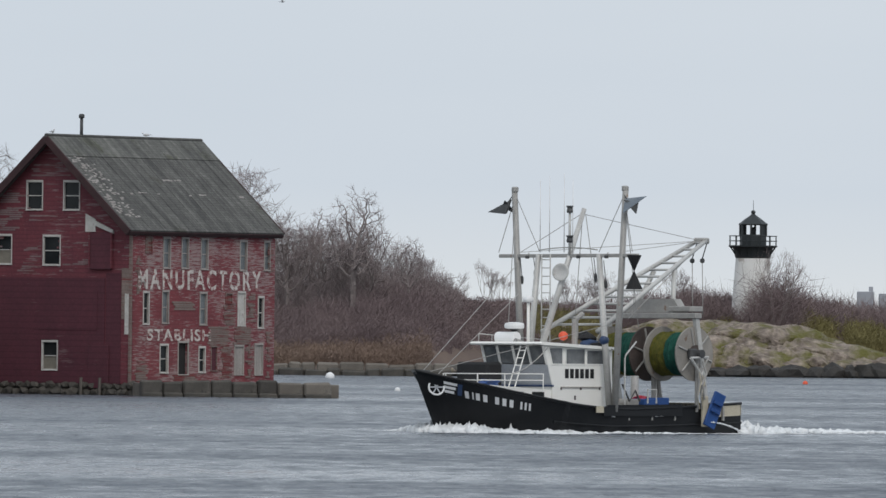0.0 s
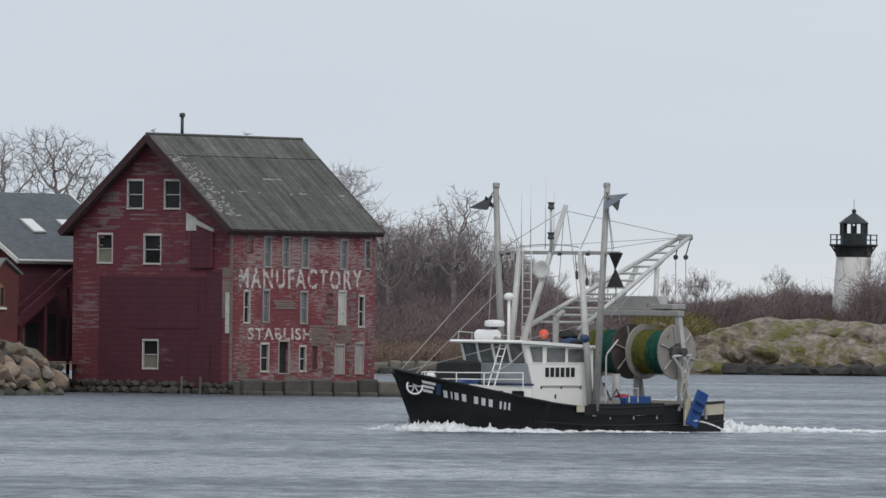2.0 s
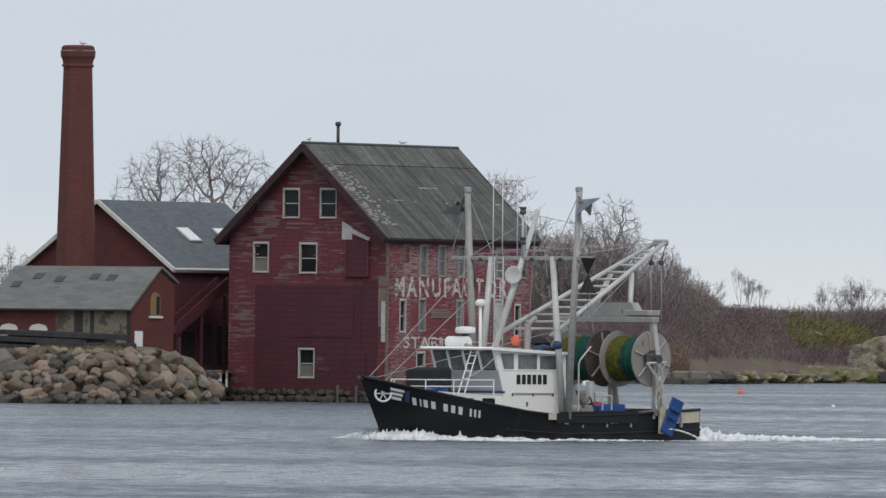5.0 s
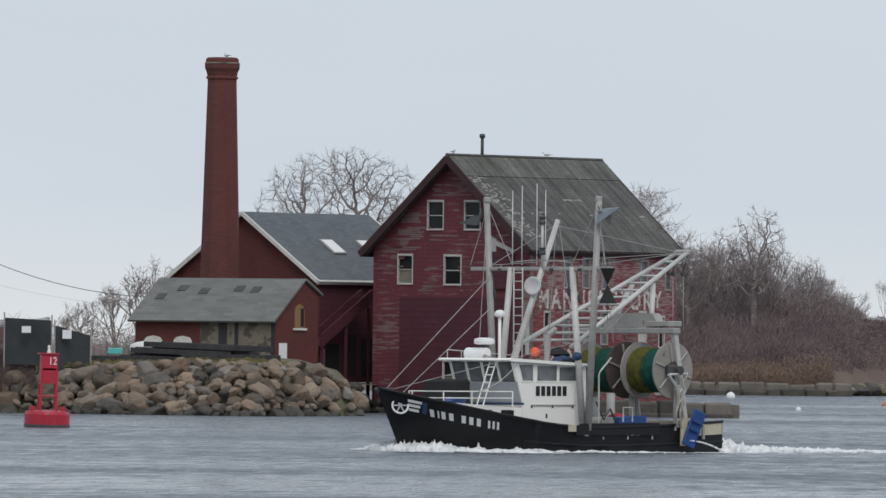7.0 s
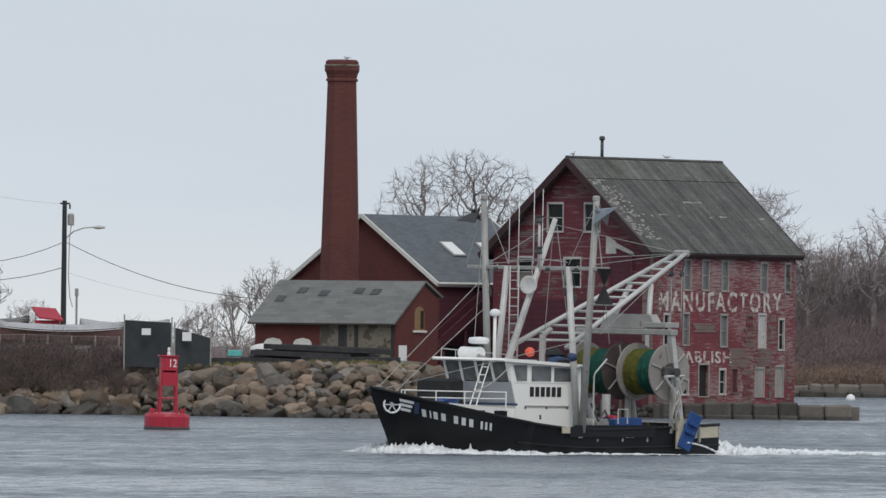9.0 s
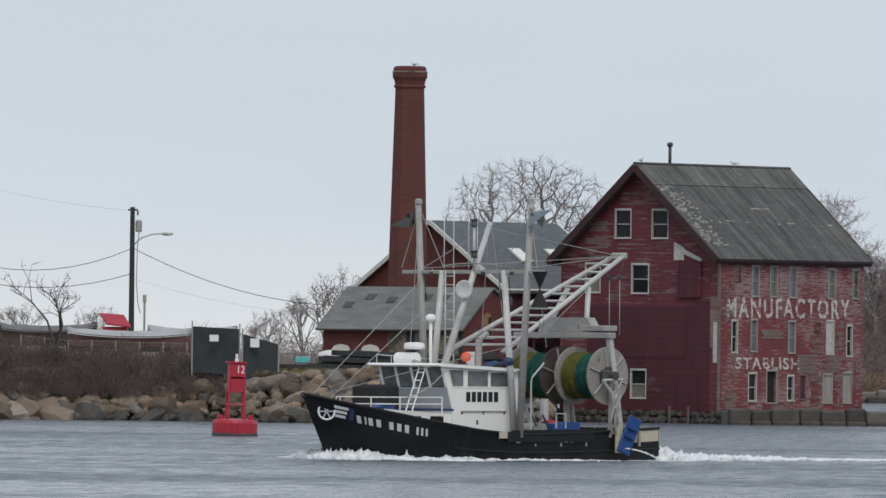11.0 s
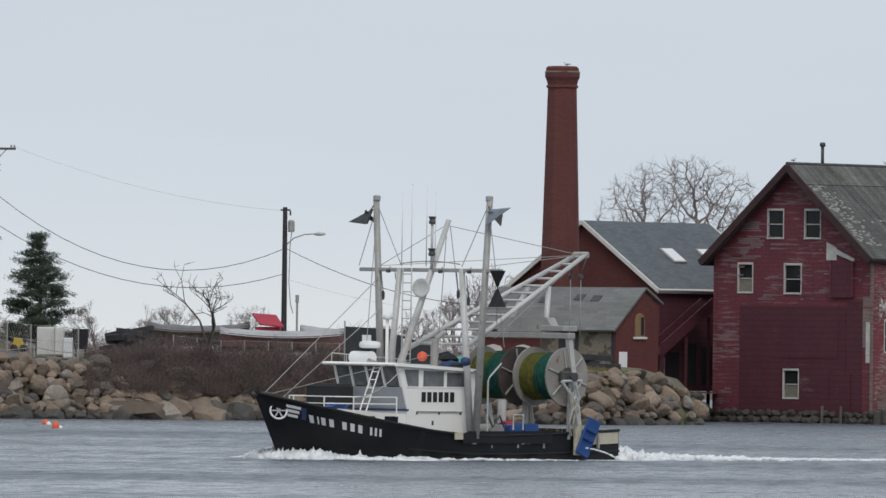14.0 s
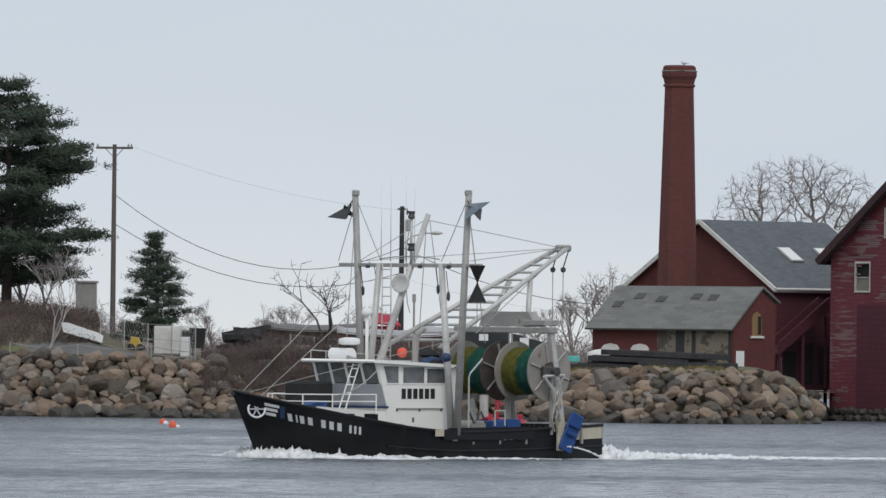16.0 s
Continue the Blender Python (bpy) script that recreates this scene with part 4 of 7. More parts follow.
house = part("wheelhouse", Shape(), None, trawler, "white wheelhouse with dark windows")


def front_x(z):
    """The raked front between the overhang's foot and the roof."""
    return HX1 - 0.6 * (ROOFZ - z) / (ROOFZ - KNEE)


side_out = [(HX0, 0.5), (front_x(KNEE), 0.7), (front_x(KNEE), KNEE), (HX1, ROOFZ), (HX0, ROOFZ - 0.22)]
for sg in (1, -1):
    part("side_wall", Shape().prism([(x, sg * HY, z) for x, z in side_out], (0, -0.06 * sg, 0), (0, 0, 0)), M["house"], house)
part("back_wall", Shape().box((HX0, -HY + 0.06, 1.0), (HX0 + 0.06, HY - 0.06, ROOFZ - 0.25)), M["house"], house)
part("front_panel", Shape().prism([(front_x(KNEE), -HY + 0.06, KNEE), (front_x(KNEE), HY - 0.06, KNEE), (front_x(3.2), HY - 0.06, 3.2), (front_x(3.2), -HY + 0.06, 3.2)], (-0.06, 0, 0), (0, 0, 0)), M["pale_grey"], house)
# dark blue strip paints the shadow under the raked front
part("knuckle", Shape().box((front_x(KNEE) - 0.1, -HY - 0.02, KNEE - 0.1), (front_x(KNEE) + 0.07, HY + 0.02, KNEE), 0.02), M["dark_blue"], house, "foot of the overhang, coloured dark blue as its shadow")
part("front_apron", Shape().box((front_x(KNEE) - 0.2, -HY + 0.06, 1.0), (front_x(KNEE) - 0.04, HY - 0.06, KNEE - 0.1)), M["house"], house)
part("roof", Shape().prism([(HX0 - 0.15, -2.3, ROOFZ - 0.24), (HX1 + 0.42, -2.3, ROOFZ), (HX1 + 0.46, -2.3, ROOFZ + 0.06), (HX1 + 0.36, -2.3, ROOFZ + 0.14), (HX0 - 0.15, -2.3, ROOFZ - 0.10)], (0, 0, 0), (0, 4.6, 0)), M["house"], house)
for i in range(4):
    y0 = -HY + 0.12 + i * 0.99
    y1 = y0 + 0.86
    za, zb = 3.24, ROOFZ - 0.06
    part("front_window", Shape().prism([(front_x(za) - 0.04, y0, za), (front_x(za) - 0.04, y1, za), (front_x(zb) - 0.04, y1, zb), (front_x(zb) - 0.04, y0, zb)], (-0.02, 0, 0), (0.015, 0, 0)), M["boat_glass"], house)
for i in range(5):
    y0 = -HY + i * 0.99 + (0.0 if i else 0.02)
    part("mullion", Shape().prism([(front_x(3.18), y0, 3.18), (front_x(3.18), y0 + 0.12, 3.18), (front_x(ROOFZ - 0.02), y0 + 0.12, ROOFZ - 0.02), (front_x(ROOFZ - 0.02), y0, ROOFZ - 0.02)], (-0.05, 0, 0), (0.03, 0, 0)), M["house"], house)
for x0, x1, lean in ((2.66, 3.32, 0.24), (1.13, 2.39, 0.0), (-0.19, 0.96, 0.0)):
    z0, z1 = 3.24, 3.97 - (3.4 - x1) * 0.045
    for sg in (1, -1):
        y = sg * HY
        win = part("side_window", Shape().prism([(x0, y, z0), (x1, y, z0), (x1 + lean, y, z1), (x0, y, z1)], (0, -0.012, 0), (0, 0.012, 0)), M["boat_glass"], house)
        fr = Shape()
        fr.box((x0 - 0.05, y - 0.03, z0 - 0.05), (x1 + 0.05, y + 0.03, z0)).box((x0 - 0.05, y - 0.03, z1), (x1 + 0.05 + lean, y + 0.03, z1 + 0.04)).box((x0 - 0.05, y - 0.03, z0), (x0, y + 0.03, z1))
        fr.prism([(x1, y, z0), (x1 + 0.05, y, z0), (x1 + 0.05 + lean, y, z1), (x1 + lean, y, z1)], (0, -0.03, 0), (0, 0.03, 0))
        part("frame", fr, M["house"], win)
x = 2.46
for i in range(6):
    part("number_bar", Shape().box((x - 0.25, HY + 0.004, 2.56), (x, HY + 0.02, 3.0), 0.005), M["black"], house)
    x -= 0.346
part("ledge", Shape().box((0.0, HY, 2.12), (2.75, HY + 0.06, 2.17)), M["grey_board"], house)
for x in (2.75, 1.4, 0.1):
    part("ledge_bracket", Shape().box((x - 0.04, HY, 2.02), (x + 0.02, HY + 0.05, 2.12)), M["dark_rust"], house)
part("stain", Shape().box((1.7, HY + 0.002, 1.55), (1.82, HY + 0.006, 1.75)), M["dark_rust"], house, "rust stain below a drain")
# raised foredeck trunk
part("foredeck_trunk", Shape().prism([(3.25, -2.0, 1.0), (7.0, -1.2, 1.25), (7.0, 1.2, 1.25), (3.25, 2.0, 1.0)], (0, 0, 0), (0, 0, 1.0)), M["house"], trawler)
for x in (5.2, 4.05):
    y = 1.2 + (7.0 - x) * 0.2133
    part("porthole_plate", Shape().box((-0.34, -0.02, -0.2), (0.34, 0.03, 0.2), 0.01), M["glass"], trawler).matrix_local = pose(x, y, 1.72, 0, 0, -12)


def spar(name, p, q, r, r2=None, mat="steel", n=10, label=""):
    return part(name, Shape().tube(p, q, r, r2, n), M[mat], trawler, label, smooth=True)


# masts, cross beam and gallows
for sg in (1, -1):
    mast = spar("mast", (0, sg * 2.95, 1.0), (0, sg * 3.58, 11.45), 0.17, 0.14, "dull_steel", 12)
    part("cap", Shape().lathe([(0.14, 0), (0.17, 0.05), (0.17, 0.22), (0.1, 0.26)], 12, pose(0, sg * 3.55, 11.35)), M["dull_steel"], mast)
    # paravane: a delta plate hung from the mast head with an upright keel plate
    fin = part("stabiliser", Shape().prism([(0.0, sg * 0.12, 0.25), (0.25, sg * 0.2, -0.42), (0.1, sg * 1.5, -0.32 if sg < 0 else 0.34)], (-0.06, 0, 0.02), (0.06, 0, -0.02)), M["dark_steel" if sg < 0 else "fin_blue"], mast, "steel paravane fin")
    fin.matrix_local = pose(0.1, sg * 3.58, 10.75)
    part("keel_plate", Shape().prism([(0.3, sg * 0.25, 0.2), (-0.55, sg * 0.25, -0.45), (-0.1, sg * 0.8, -0.1 if sg < 0 else 0.05)], (0, -0.03, 0), (0, 0.03, 0)), M["dark_steel" if sg < 0 else "dull_steel"], fin)
    part("bail", Shape().tube((0, 0, 0.45), (0.05, sg * 0.35, 0.05), 0.03, n=5), M["dark_steel"], fin)
part("cross_beam", Shape().box((-0.1, -4.5, 8.25), (0.1, 4.4, 8.42), 0.02), M["dull_steel"], trawler)
for y0, y1, z1 in ((1.95, 2.65, 1.3), (-1.95, -2.75, 1.3)):
    spar("gallows_leg", (0.05, y0, 8.4), (0.05, y1, z1), 0.14, 0.17)
for y in (-1.6, -1.05):
    spar("ladder_rail", (0.2, y, 4.0), (0.2, y, 8.4), 0.035, n=6)
for i in range(11):
    spar("rung", (0.2, -1.6, 4.25 + i * 0.39), (0.2, -1.05, 4.25 + i * 0.39), 0.025, n=5)
spar("centre_boom", (1.9, 0, 4.0), (-1.0, 0, 10.55), 0.17, 0.12)
spar("light_mast", (0.1, 0.1, 8.4), (0.1, 0.1, 10.5), 0.06, n=8)
for z in (8.95, 10.35):
    part("mast_light", Shape().lathe([(0.13, 0), (0.16, 0.08), (0.12, 0.22), (0.17, 0.3), (0.17, 0.34)], 10, pose(0.1, 0.1, z)), M["dark_steel"], trawler)
part("searchlight", Shape().lathe([(0.10, -0.30), (0.30, -0.16), (0.41, 0.0), (0.42, 0.05), (0.37, 0.06), (0.25, 0.0), (0.05, -0.03)], 22, pose(0.75, 0.15, 7.55, 0, 84, 22)), M["steel"], trawler, smooth=True)
for y, h in ((-1.9, 3.4), (-1.3, 3.6), (-0.35, 3.7), (0.2, 3.4)):
    spar("antenna", (0, y, 8.5), (0, y, 8.5 + h), 0.026, 0.014, n=5, mat="white")
spar("radar_post", (1.0, -1.7, 3.9), (1.0, -1.7, 6.15), 0.075, mat="house")
part("radar_dome", Shape().lathe([(0.12, 0), (0.24, 0.04), (0.26, 0.18), (0.16, 0.30), (0.05, 0.33)], 14, pose(1.0, -1.7, 6.12)), M["white"], trawler, smooth=True)
raft = part("life_raft", Shape().tube((2.95, -1.8, 4.45), (2.95, -0.6, 4.45), 0.28, n=16), M["white"], trawler, "white life raft canister", smooth=False)
scanner = part("radar_scanner", Shape().lathe([(0.3, 4.86), (0.46, 4.9), (0.48, 5.02), (0.44, 5.14), (0.2, 5.18)], 20, pose(2.75, -0.95, 0)), M["white"], trawler, smooth=False)
part("pedestal", Shape().lathe([(0.14, 4.1), (0.10, 4.4), (0.12, 4.75), (0.26, 4.87)], 12, pose(2.75, -0.95, 0)), M["dark_steel"], scanner)
part("float_ball", Shape().blob((1.2, 0.75, 4.55), (0.23, 0.23, 0.22), 0.02, level=2), M["orange"], trawler, "orange float", smooth=True)
part("blue_bundle", Shape().blob((0.2, 1.5, 4.2), (0.45, 0.3, 0.22), 0.3, 5, 2), M["dark_blue"], trawler, "bundled blue tarpaulin")
part("dark_bundle", Shape().blob((0.0, 1.1, 4.45), (0.55, 0.4, 0.3), 0.3, 9, 2), M["black"], trawler)
part("funnel", Shape().tube((0.6, 0.95, 3.9), (0.6, 0.95, 5.35), 0.16, n=10).tube((0.6, 0.95, 5.3), (0.1, 0.95, 5.6), 0.13, n=8), M["dull_steel"], trawler)

# lamps, blocks and rails on the cross beam and roof
for y in (-2.6, 0.7, 2.5):
    lampb = part("flood_lamp", Shape().box((0.05, y - 0.09, 8.2), (0.22, y + 0.09, 8.35), 0.03), M["dark_steel"], trawler)
    part("bracket", Shape().tube((0.1, y, 8.3), (0.02, y, 8.47), 0.03, n=5), M["dull_steel"], lampb)
for y, z in ((1.55, 7.3), (-2.35, 7.5), (2.2, 7.0), (-3.2, 7.2), (2.05, 5.1)):
    blk = part("hanging_block", Shape().lathe([(0.04, -0.2), (0.075, -0.1), (0.075, 0.1), (0.04, 0.2)], 10, pose(-0.15, y, z)), M["dark_steel"], trawler)
    part("shackle", Shape().tube((-0.15, y, z + 0.15), (0.0, y, min(8.4, z + 1.1)), 0.018, n=4), M["dark_steel"], blk)
for y in (-2.15,):
    pts3 = [(HX0 + 0.2 + i * 0.9, y, ROOFZ - 0.08 + 0.05 * i) for i in range(6)]
    part("roof_rail", Shape().line([(x, yy, z + 0.34) for x, yy, z in pts3], 0.022, 5), M["steel"], trawler)
    for x, yy, z in pts3:
        part("stanchion", Shape().tube((x, yy, z - 0.05), (x, yy, z + 0.34), 0.02, n=5), M["steel"], trawler)
part("roof_hatch", Shape().box((-0.6, -1.6, 3.85), (0.5, -0.5, 4.2), 0.05), M["pale_grey"], trawler)
part("net_heap", Shape().blob((-0.3, 1.5, 4.05), (0.7, 0.8, 0.25), 0.35, 14, 2), M["black"], trawler, "dark heap of folded netting")
part("liferaft_cradle", Shape().box((2.4, -1.3, 4.0), (3.0, 0.0, 4.22), 0.03), M["dull_steel"], trawler)
part("horn", Shape().tube((3.6, 0.4, 4.25), (4.1, 0.4, 4.3), 0.05, 0.13, n=10), M["dull_steel"], trawler)
for x in (-1.0, -2.6, -4.2, -7.6):
    part("frame_rib", Shape().box((x - 0.05, 2.86, 0.6), (x + 0.05, 2.98, 1.3), 0.01), M["dull_steel"], trawler)
part("door_panel", Shape().box((-0.6, HY + 0.002, 1.2), (-0.1, HY + 0.02, 2.9), 0.01), M["house"], house)

# stern ramp boom: twin rails with rungs rising aft
tip = (-9.2, 0, 9.15)
for sg in (1, -1):
    spar("boom_rail", (0.2 if sg < 0 else -0.3, sg * 1.55, 4.75), (tip[0], sg * 0.28, tip[2]), 0.125, 0.105, n=8)
for i in range(13):
    t = 0.08 + i * 0.075
    x, z, y = 0.0 - 9.2 * t, 4.75 + 4.4 * t, 1.55 - 1.27 * t
    spar("boom_rung", (x, -y, z), (x, y, z), 0.06, n=6)
part("boom_head", Shape().box((-9.45, -0.36, 9.0), (-9.0, 0.36, 9.3), 0.08), M["dull_steel"], trawler)
for y in (-0.3, 0.35):
    blk = part("block", Shape().lathe([(0.11, -0.06), (0.13, 0), (0.11, 0.06)], 12, pose(-9.2 + 0.3, y, 8.2, 90, 0, 0)), M["dark_steel"], trawler)
    spar("hanger", (-9.2, y, 9.0), (-8.9, y, 8.3), 0.03, n=5, mat="dark_steel")
    spar("fall_line", (-8.9, y, 8.1), (-8.3, y + 0.6, 5.6), 0.02, n=4, mat="dull_steel")
# stern gantry
for sg in (1, -1):
    part("gantry_leg", Shape().prism([(-6.72, sg * 2.75, 1.0), (-6.42, sg * 2.75, 1.0), (-5.6, sg * 2.85, 5.5), (-5.85, sg * 2.85, 5.5)], (0, -0.11, 0), (0, 0.11, 0)), M["steel"], trawler)
    spar("boom_strut", (-6.6, sg * 0.65, 7.7), (-5.8, sg * 1.3, 5.6), 0.12, n=8)
part("gantry_beam", Shape().box((-5.95, -3.05, 5.42), (-5.5, 3.05, 5.68), 0.03), M["dull_steel"], trawler)
part("gantry_box", Shape().prism([(-6.0, -1.7, 5.7), (-6.0, 1.9, 5.7), (-6.0, 1.4, 6.35), (-6.0, -1.4, 6.35)], (-0.25, 0, 0), (0.25, 0, 0)), M["dull_steel"], trawler)
part("gantry_shelf", Shape().box((-6.5, 1.2, 5.75), (-5.6, 2.6, 6.0), 0.03), M["dull_steel"], trawler)
# net drums
for y0, y1, mats in ((0.72, 2.75, ("net_olive", "net_green")), (-2.5, -0.22, ("net_olive", "net_green"))):
    drum = part("net_drum", Shape().tube((-5.72, y0, 3.75), (-5.72, y1, 3.75), 0.35, n=14), M["dull_steel"], trawler, "steel net drum wound with olive and green netting")
    for y in (y0, y1):
        inner = y < 0 and y == y1
        part("flange", Shape().tube((-5.72, y - 0.04, 3.75), (-5.72, y + 0.04, 3.75), 1.30, n=32).tube((-5.72, y - 0.07, 3.75), (-5.72, y + 0.07, 3.75), 0.34, n=14), M["dark_rust" if inner else "flange"], drum)
    part("hub", Shape().tube((-5.72, y1 + 0.07, 3.75), (-5.72, y1 + 0.14, 3.75), 0.42, n=16), M["dark_rust"], drum, "rusty brown hub")
    for k, (a, b) in enumerate(((y0 + 0.06, (y0 + y1) / 2 - 0.05), ((y0 + y1) / 2 - 0.05, y1 - 0.06))):
        s, steps = Shape(), 26
        prof = [(0.98 + 0.10 * noise.noise(Vector((i * 0.35, k * 3 + y0, 0))) + 0.022 * (i % 2) - (0.08 if i in (0, steps) else 0), a + (b - a) * i / steps) for i in range(steps + 1)]
        s.lathe(prof, 40, Matrix.Translation((-5.72, 0, 3.75)) @ Matrix.Rotation(radians(-90), 4, "X"))
        s.v = [(x + 0.05 * noise.noise(Vector((x * 3, y * 3, z * 3))), y, z + 0.05 * noise.noise(Vector((x * 3, y * 3, z * 3 + 9)))) for x, y, z in s.v]
        part("netting", s, M[mats[k]], drum)
    s = Shape()
    for i in range(3):
        a = math.pi * i / 3 + 0.3
        d = Vector((math.cos(a), 0, math.sin(a))) * 1.22
        s.tube(Vector((-5.72, y1 + 0.07, 3.75)) - d, Vector((-5.72, y1 + 0.07, 3.75)) + d, 0.05, n=5)
    part("spokes", s, M["dull_steel"], drum)
part("drum_stand", Shape().tube((-5.72, 2.95, 3.75), (-5.75, 2.9, 1.0), 0.09).tube((-5.72, 2.95, 3.75), (-6.3, 2.9, 2.2), 0.09), M["dull_steel"], trawler)
part("drum_stand", Shape().tube((-5.72, 0.2, 3.75), (-5.72, 0.2, 0.7), 0.14).tube((-5.72, 0.2, 3.75), (-6.3, 0.2, 0.7), 0.14), M["dull_steel"], trawler)
part("drum_motor", Shape().box((-5.65, 2.78, 3.55), (-5.15, 3.1, 4.0), 0.08).tube((-5.72, 2.8, 3.75), (-5.72, 3.3, 3.75), 0.2, n=12), M["dark_steel"], trawler)
part("hose", Shape().line([(-5.9, 3.15, 3.4), (-6.0, 3.3, 2.8), (-5.7, 3.3, 2.3), (-6.0, 3.2, 1.6)], 0.06), M["dull_steel"], trawler)
# triangular motor bracket with hoses hung below it
brk = part("motor_bracket", Shape().line([(-5.0, 3.2, 3.55), (-6.2, 3.2, 3.6), (-5.75, 3.2, 2.75), (-5.0, 3.2, 3.55)], 0.075, 6), M["steel"], trawler)
part("bracket_plate", Shape().prism([(-5.9, 3.2, 3.1), (-5.55, 3.2, 3.1), (-5.7, 3.2, 2.5)], (0, -0.03, 0), (0, 0.03, 0)), M["dull_steel"], brk)
for k in range(4):
    x0 = -5.45 - 0.12 * k
    part("hydraulic_hose", Shape().line([(x0, 3.2, 3.2 - 0.15 * k), (x0 - 0.1, 3.28, 2.4), (x0 + 0.12 * (k % 2), 3.25, 1.7), (x0 - 0.2, 3.1, 1.15)], 0.03, 5), M["cream" if k % 2 else "dull_steel"], trawler)
part("blue_float", Shape().blob((0.1, 2.35, 4.35), (0.24, 0.24, 0.23), 0.03, 6, 2), M["dark_blue"], trawler, "dark blue float", smooth=True)
# trawl door hanging on the quarter, deck gear
door = part("trawl_door", Shape().box((-0.42, -0.06, -0.9), (0.36, 0.06, 0.8), 0.04), M["blue"], trawler, "blue steel trawl door")
door.matrix_local = pose(-6.6, 3.28, 1.15, -8, -20, 0)
part("bracket", Shape().box((-0.3, 0.06, -0.2), (0.3, 0.2, -0.05), 0.02).box((-0.3, 0.06, 0.2), (0.3, 0.18, 0.35), 0.02), M["blue"], door)
for i, x in enumerate((-3.1, -4.0)):
    part("fish_box", Shape().box((x - 0.42, 1.4, 1.0), (x + 0.42, 2.4, 1.62 + 0.05 * i), 0.04), M["blue"], trawler, "blue plastic fish box")
part("winch", Shape().tube((-1.9, 0.9, 1.3), (-1.9, 2.3, 1.3), 0.32, n=14).box((-2.3, 0.8, 0.7), (-1.5, 0.9, 1.6), 0.03).box((-2.3, 2.3, 0.7), (-1.5, 2.4, 1.6), 0.03), M["dull_steel"], trawler)
part("deck_post", Shape().tube((-3.6, 0.9, 0.7), (-3.6, 0.9, 2.7), 0.2, n=10), M["steel"], trawler)
part("orange_gear", Shape().blob((-3.4, 1.5, 1.6), (0.5, 0.3, 0.18), 0.35, 3, 2), M["tarp_red"], trawler)
part("hanging_hose", Shape().line([(-0.8, 2.7, 2.3), (-1.2, 2.8, 1.5), (-1.6, 2.8, 2.0), (-1.9, 2.8, 1.5)], 0.05), M["dark_steel"], trawler)
part("guard_rail", Shape().line([(-2.3, 2.95, 1.4), (-2.3, 2.95, 2.05), (-2.9, 2.95, 2.05), (-2.9, 2.95, 1.4)], 0.04), M["steel"], trawler)
part("vent_pipe", Shape().line([(-0.75, 2.9, 0.8), (-0.75, 2.9, 3.5), (-0.85, 2.88, 3.68), (-1.7, 2.75, 4.3)], 0.04), M["steel"], trawler, "pale bent vent pipe")
# foredeck rails, ladder, cover
rail = Shape()
corners = [(4.1, 2.2, 0), (6.4, 1.9, 0), (7.4, 1.1, 0), (7.4, -1.1, 0), (6.4, -1.9, 0), (4.1, -2.2, 0)]
for z in (2.45, 2.75):
    rail.line([(x, y, z) for x, y, _ in corners], 0.028)
for x, y, _ in corners:
    rail.tube((x, y, 1.9), (x, y, 2.77), 0.03)
part("foredeck_rail", rail, M["house"], trawler)
part("windlass_cover", Shape().box((4.6, -1.95, 1.8), (5.7, 0.1, 3.3), 0.12), M["black"], trawler, "black covered deck gear")
lad = Shape()
for y in (0.75, 1.15):
    lad.tube((5.0, y, 1.95), (4.1, y, 4.1), 0.03)
for i in range(6):
    lad.tube((4.95 - 0.15 * i, 0.75, 2.1 + 0.35 * i), (4.95 - 0.15 * i, 1.15, 2.1 + 0.35 * i), 0.025)
part("ladder", lad, M["house"], trawler)
part("rope_heap", Shape().blob((6.6, 1.0, 2.3), (0.7, 0.35, 0.2), 0.35, 2, 2), M["blue"], trawler, "blue rope heap")
part("anchor_roller", Shape().tube((9.6, 0, 2.5), (10.6, 0, 2.85), 0.09).box((9.7, -0.3, 2.5), (10.0, 0.3, 2.9), 0.05), M["dark_steel"], trawler)
# two cones day shape
part("day_shape", Shape().lathe([(0.42, 0), (0.02, 0.85), (0.36, 1.6)], 12, pose(0.0, 4.15, 6.75)), M["black"], trawler, "black two-cone day shape")
spar("day_line", (0, 4.15, 8.4), (0, 4.15, 6.0), 0.012, n=4, mat="dark_steel")
# rigging
for p, q in (((0, -3.3, 8.0), (9.8, -0.2, 2.8)), ((0, 3.2, 5.2), (9.9, 0.2, 2.8)), ((0, -3.2, 6.6), (7.5, -1.5, 2.6)), ((0, 3.5, 11.2), (0, 1.9, 8.5)), ((0, -3.5, 11.2), (0, -1.9, 8.5)),
             ((0, 3.5, 11.2), (-2.0, 2.6, 5.0)), ((0, -3.5, 11.2), (1.0, -3.0, 5.0)), ((-1.0, 0, 10.3), tip), ((0, 3.3, 8.5), tip), ((0, -3.3, 8.5), tip), ((-1, 0, 10.4), (1.2, -2.0, 8.5)),
             ((0, 3.5, 11.2), (0.4, 4.4, 8.5)), ((0, -3.5, 11.2), (0.2, -4.4, 8.5)), ((tip[0] + .4, .2, 8.9), (-2.5, 1.5, 5.4)), ((-1, .1, 10.3), (-1.2, 1.0, 4.5)), ((-1, -.1, 10.3), (-1.4, -1.0, 4.5))):
    part("stay", Shape().tube(p, q, 0.018, n=4), M["dull_steel"], trawler)
for p, q, sag in (((3.9, 2.3, 4.0), (6.4, 1.9, 2.7), 0.3), ((0.1, -1.9, 8.6), (0.1, 1.9, 8.6), -0.12)):
    part("cable", Shape().cable(p, q, sag, 0.025), M["dull_steel"], trawler)

# foam along the hull and wake, moving with the boat
rng = random.Random(8)
s = Shape()


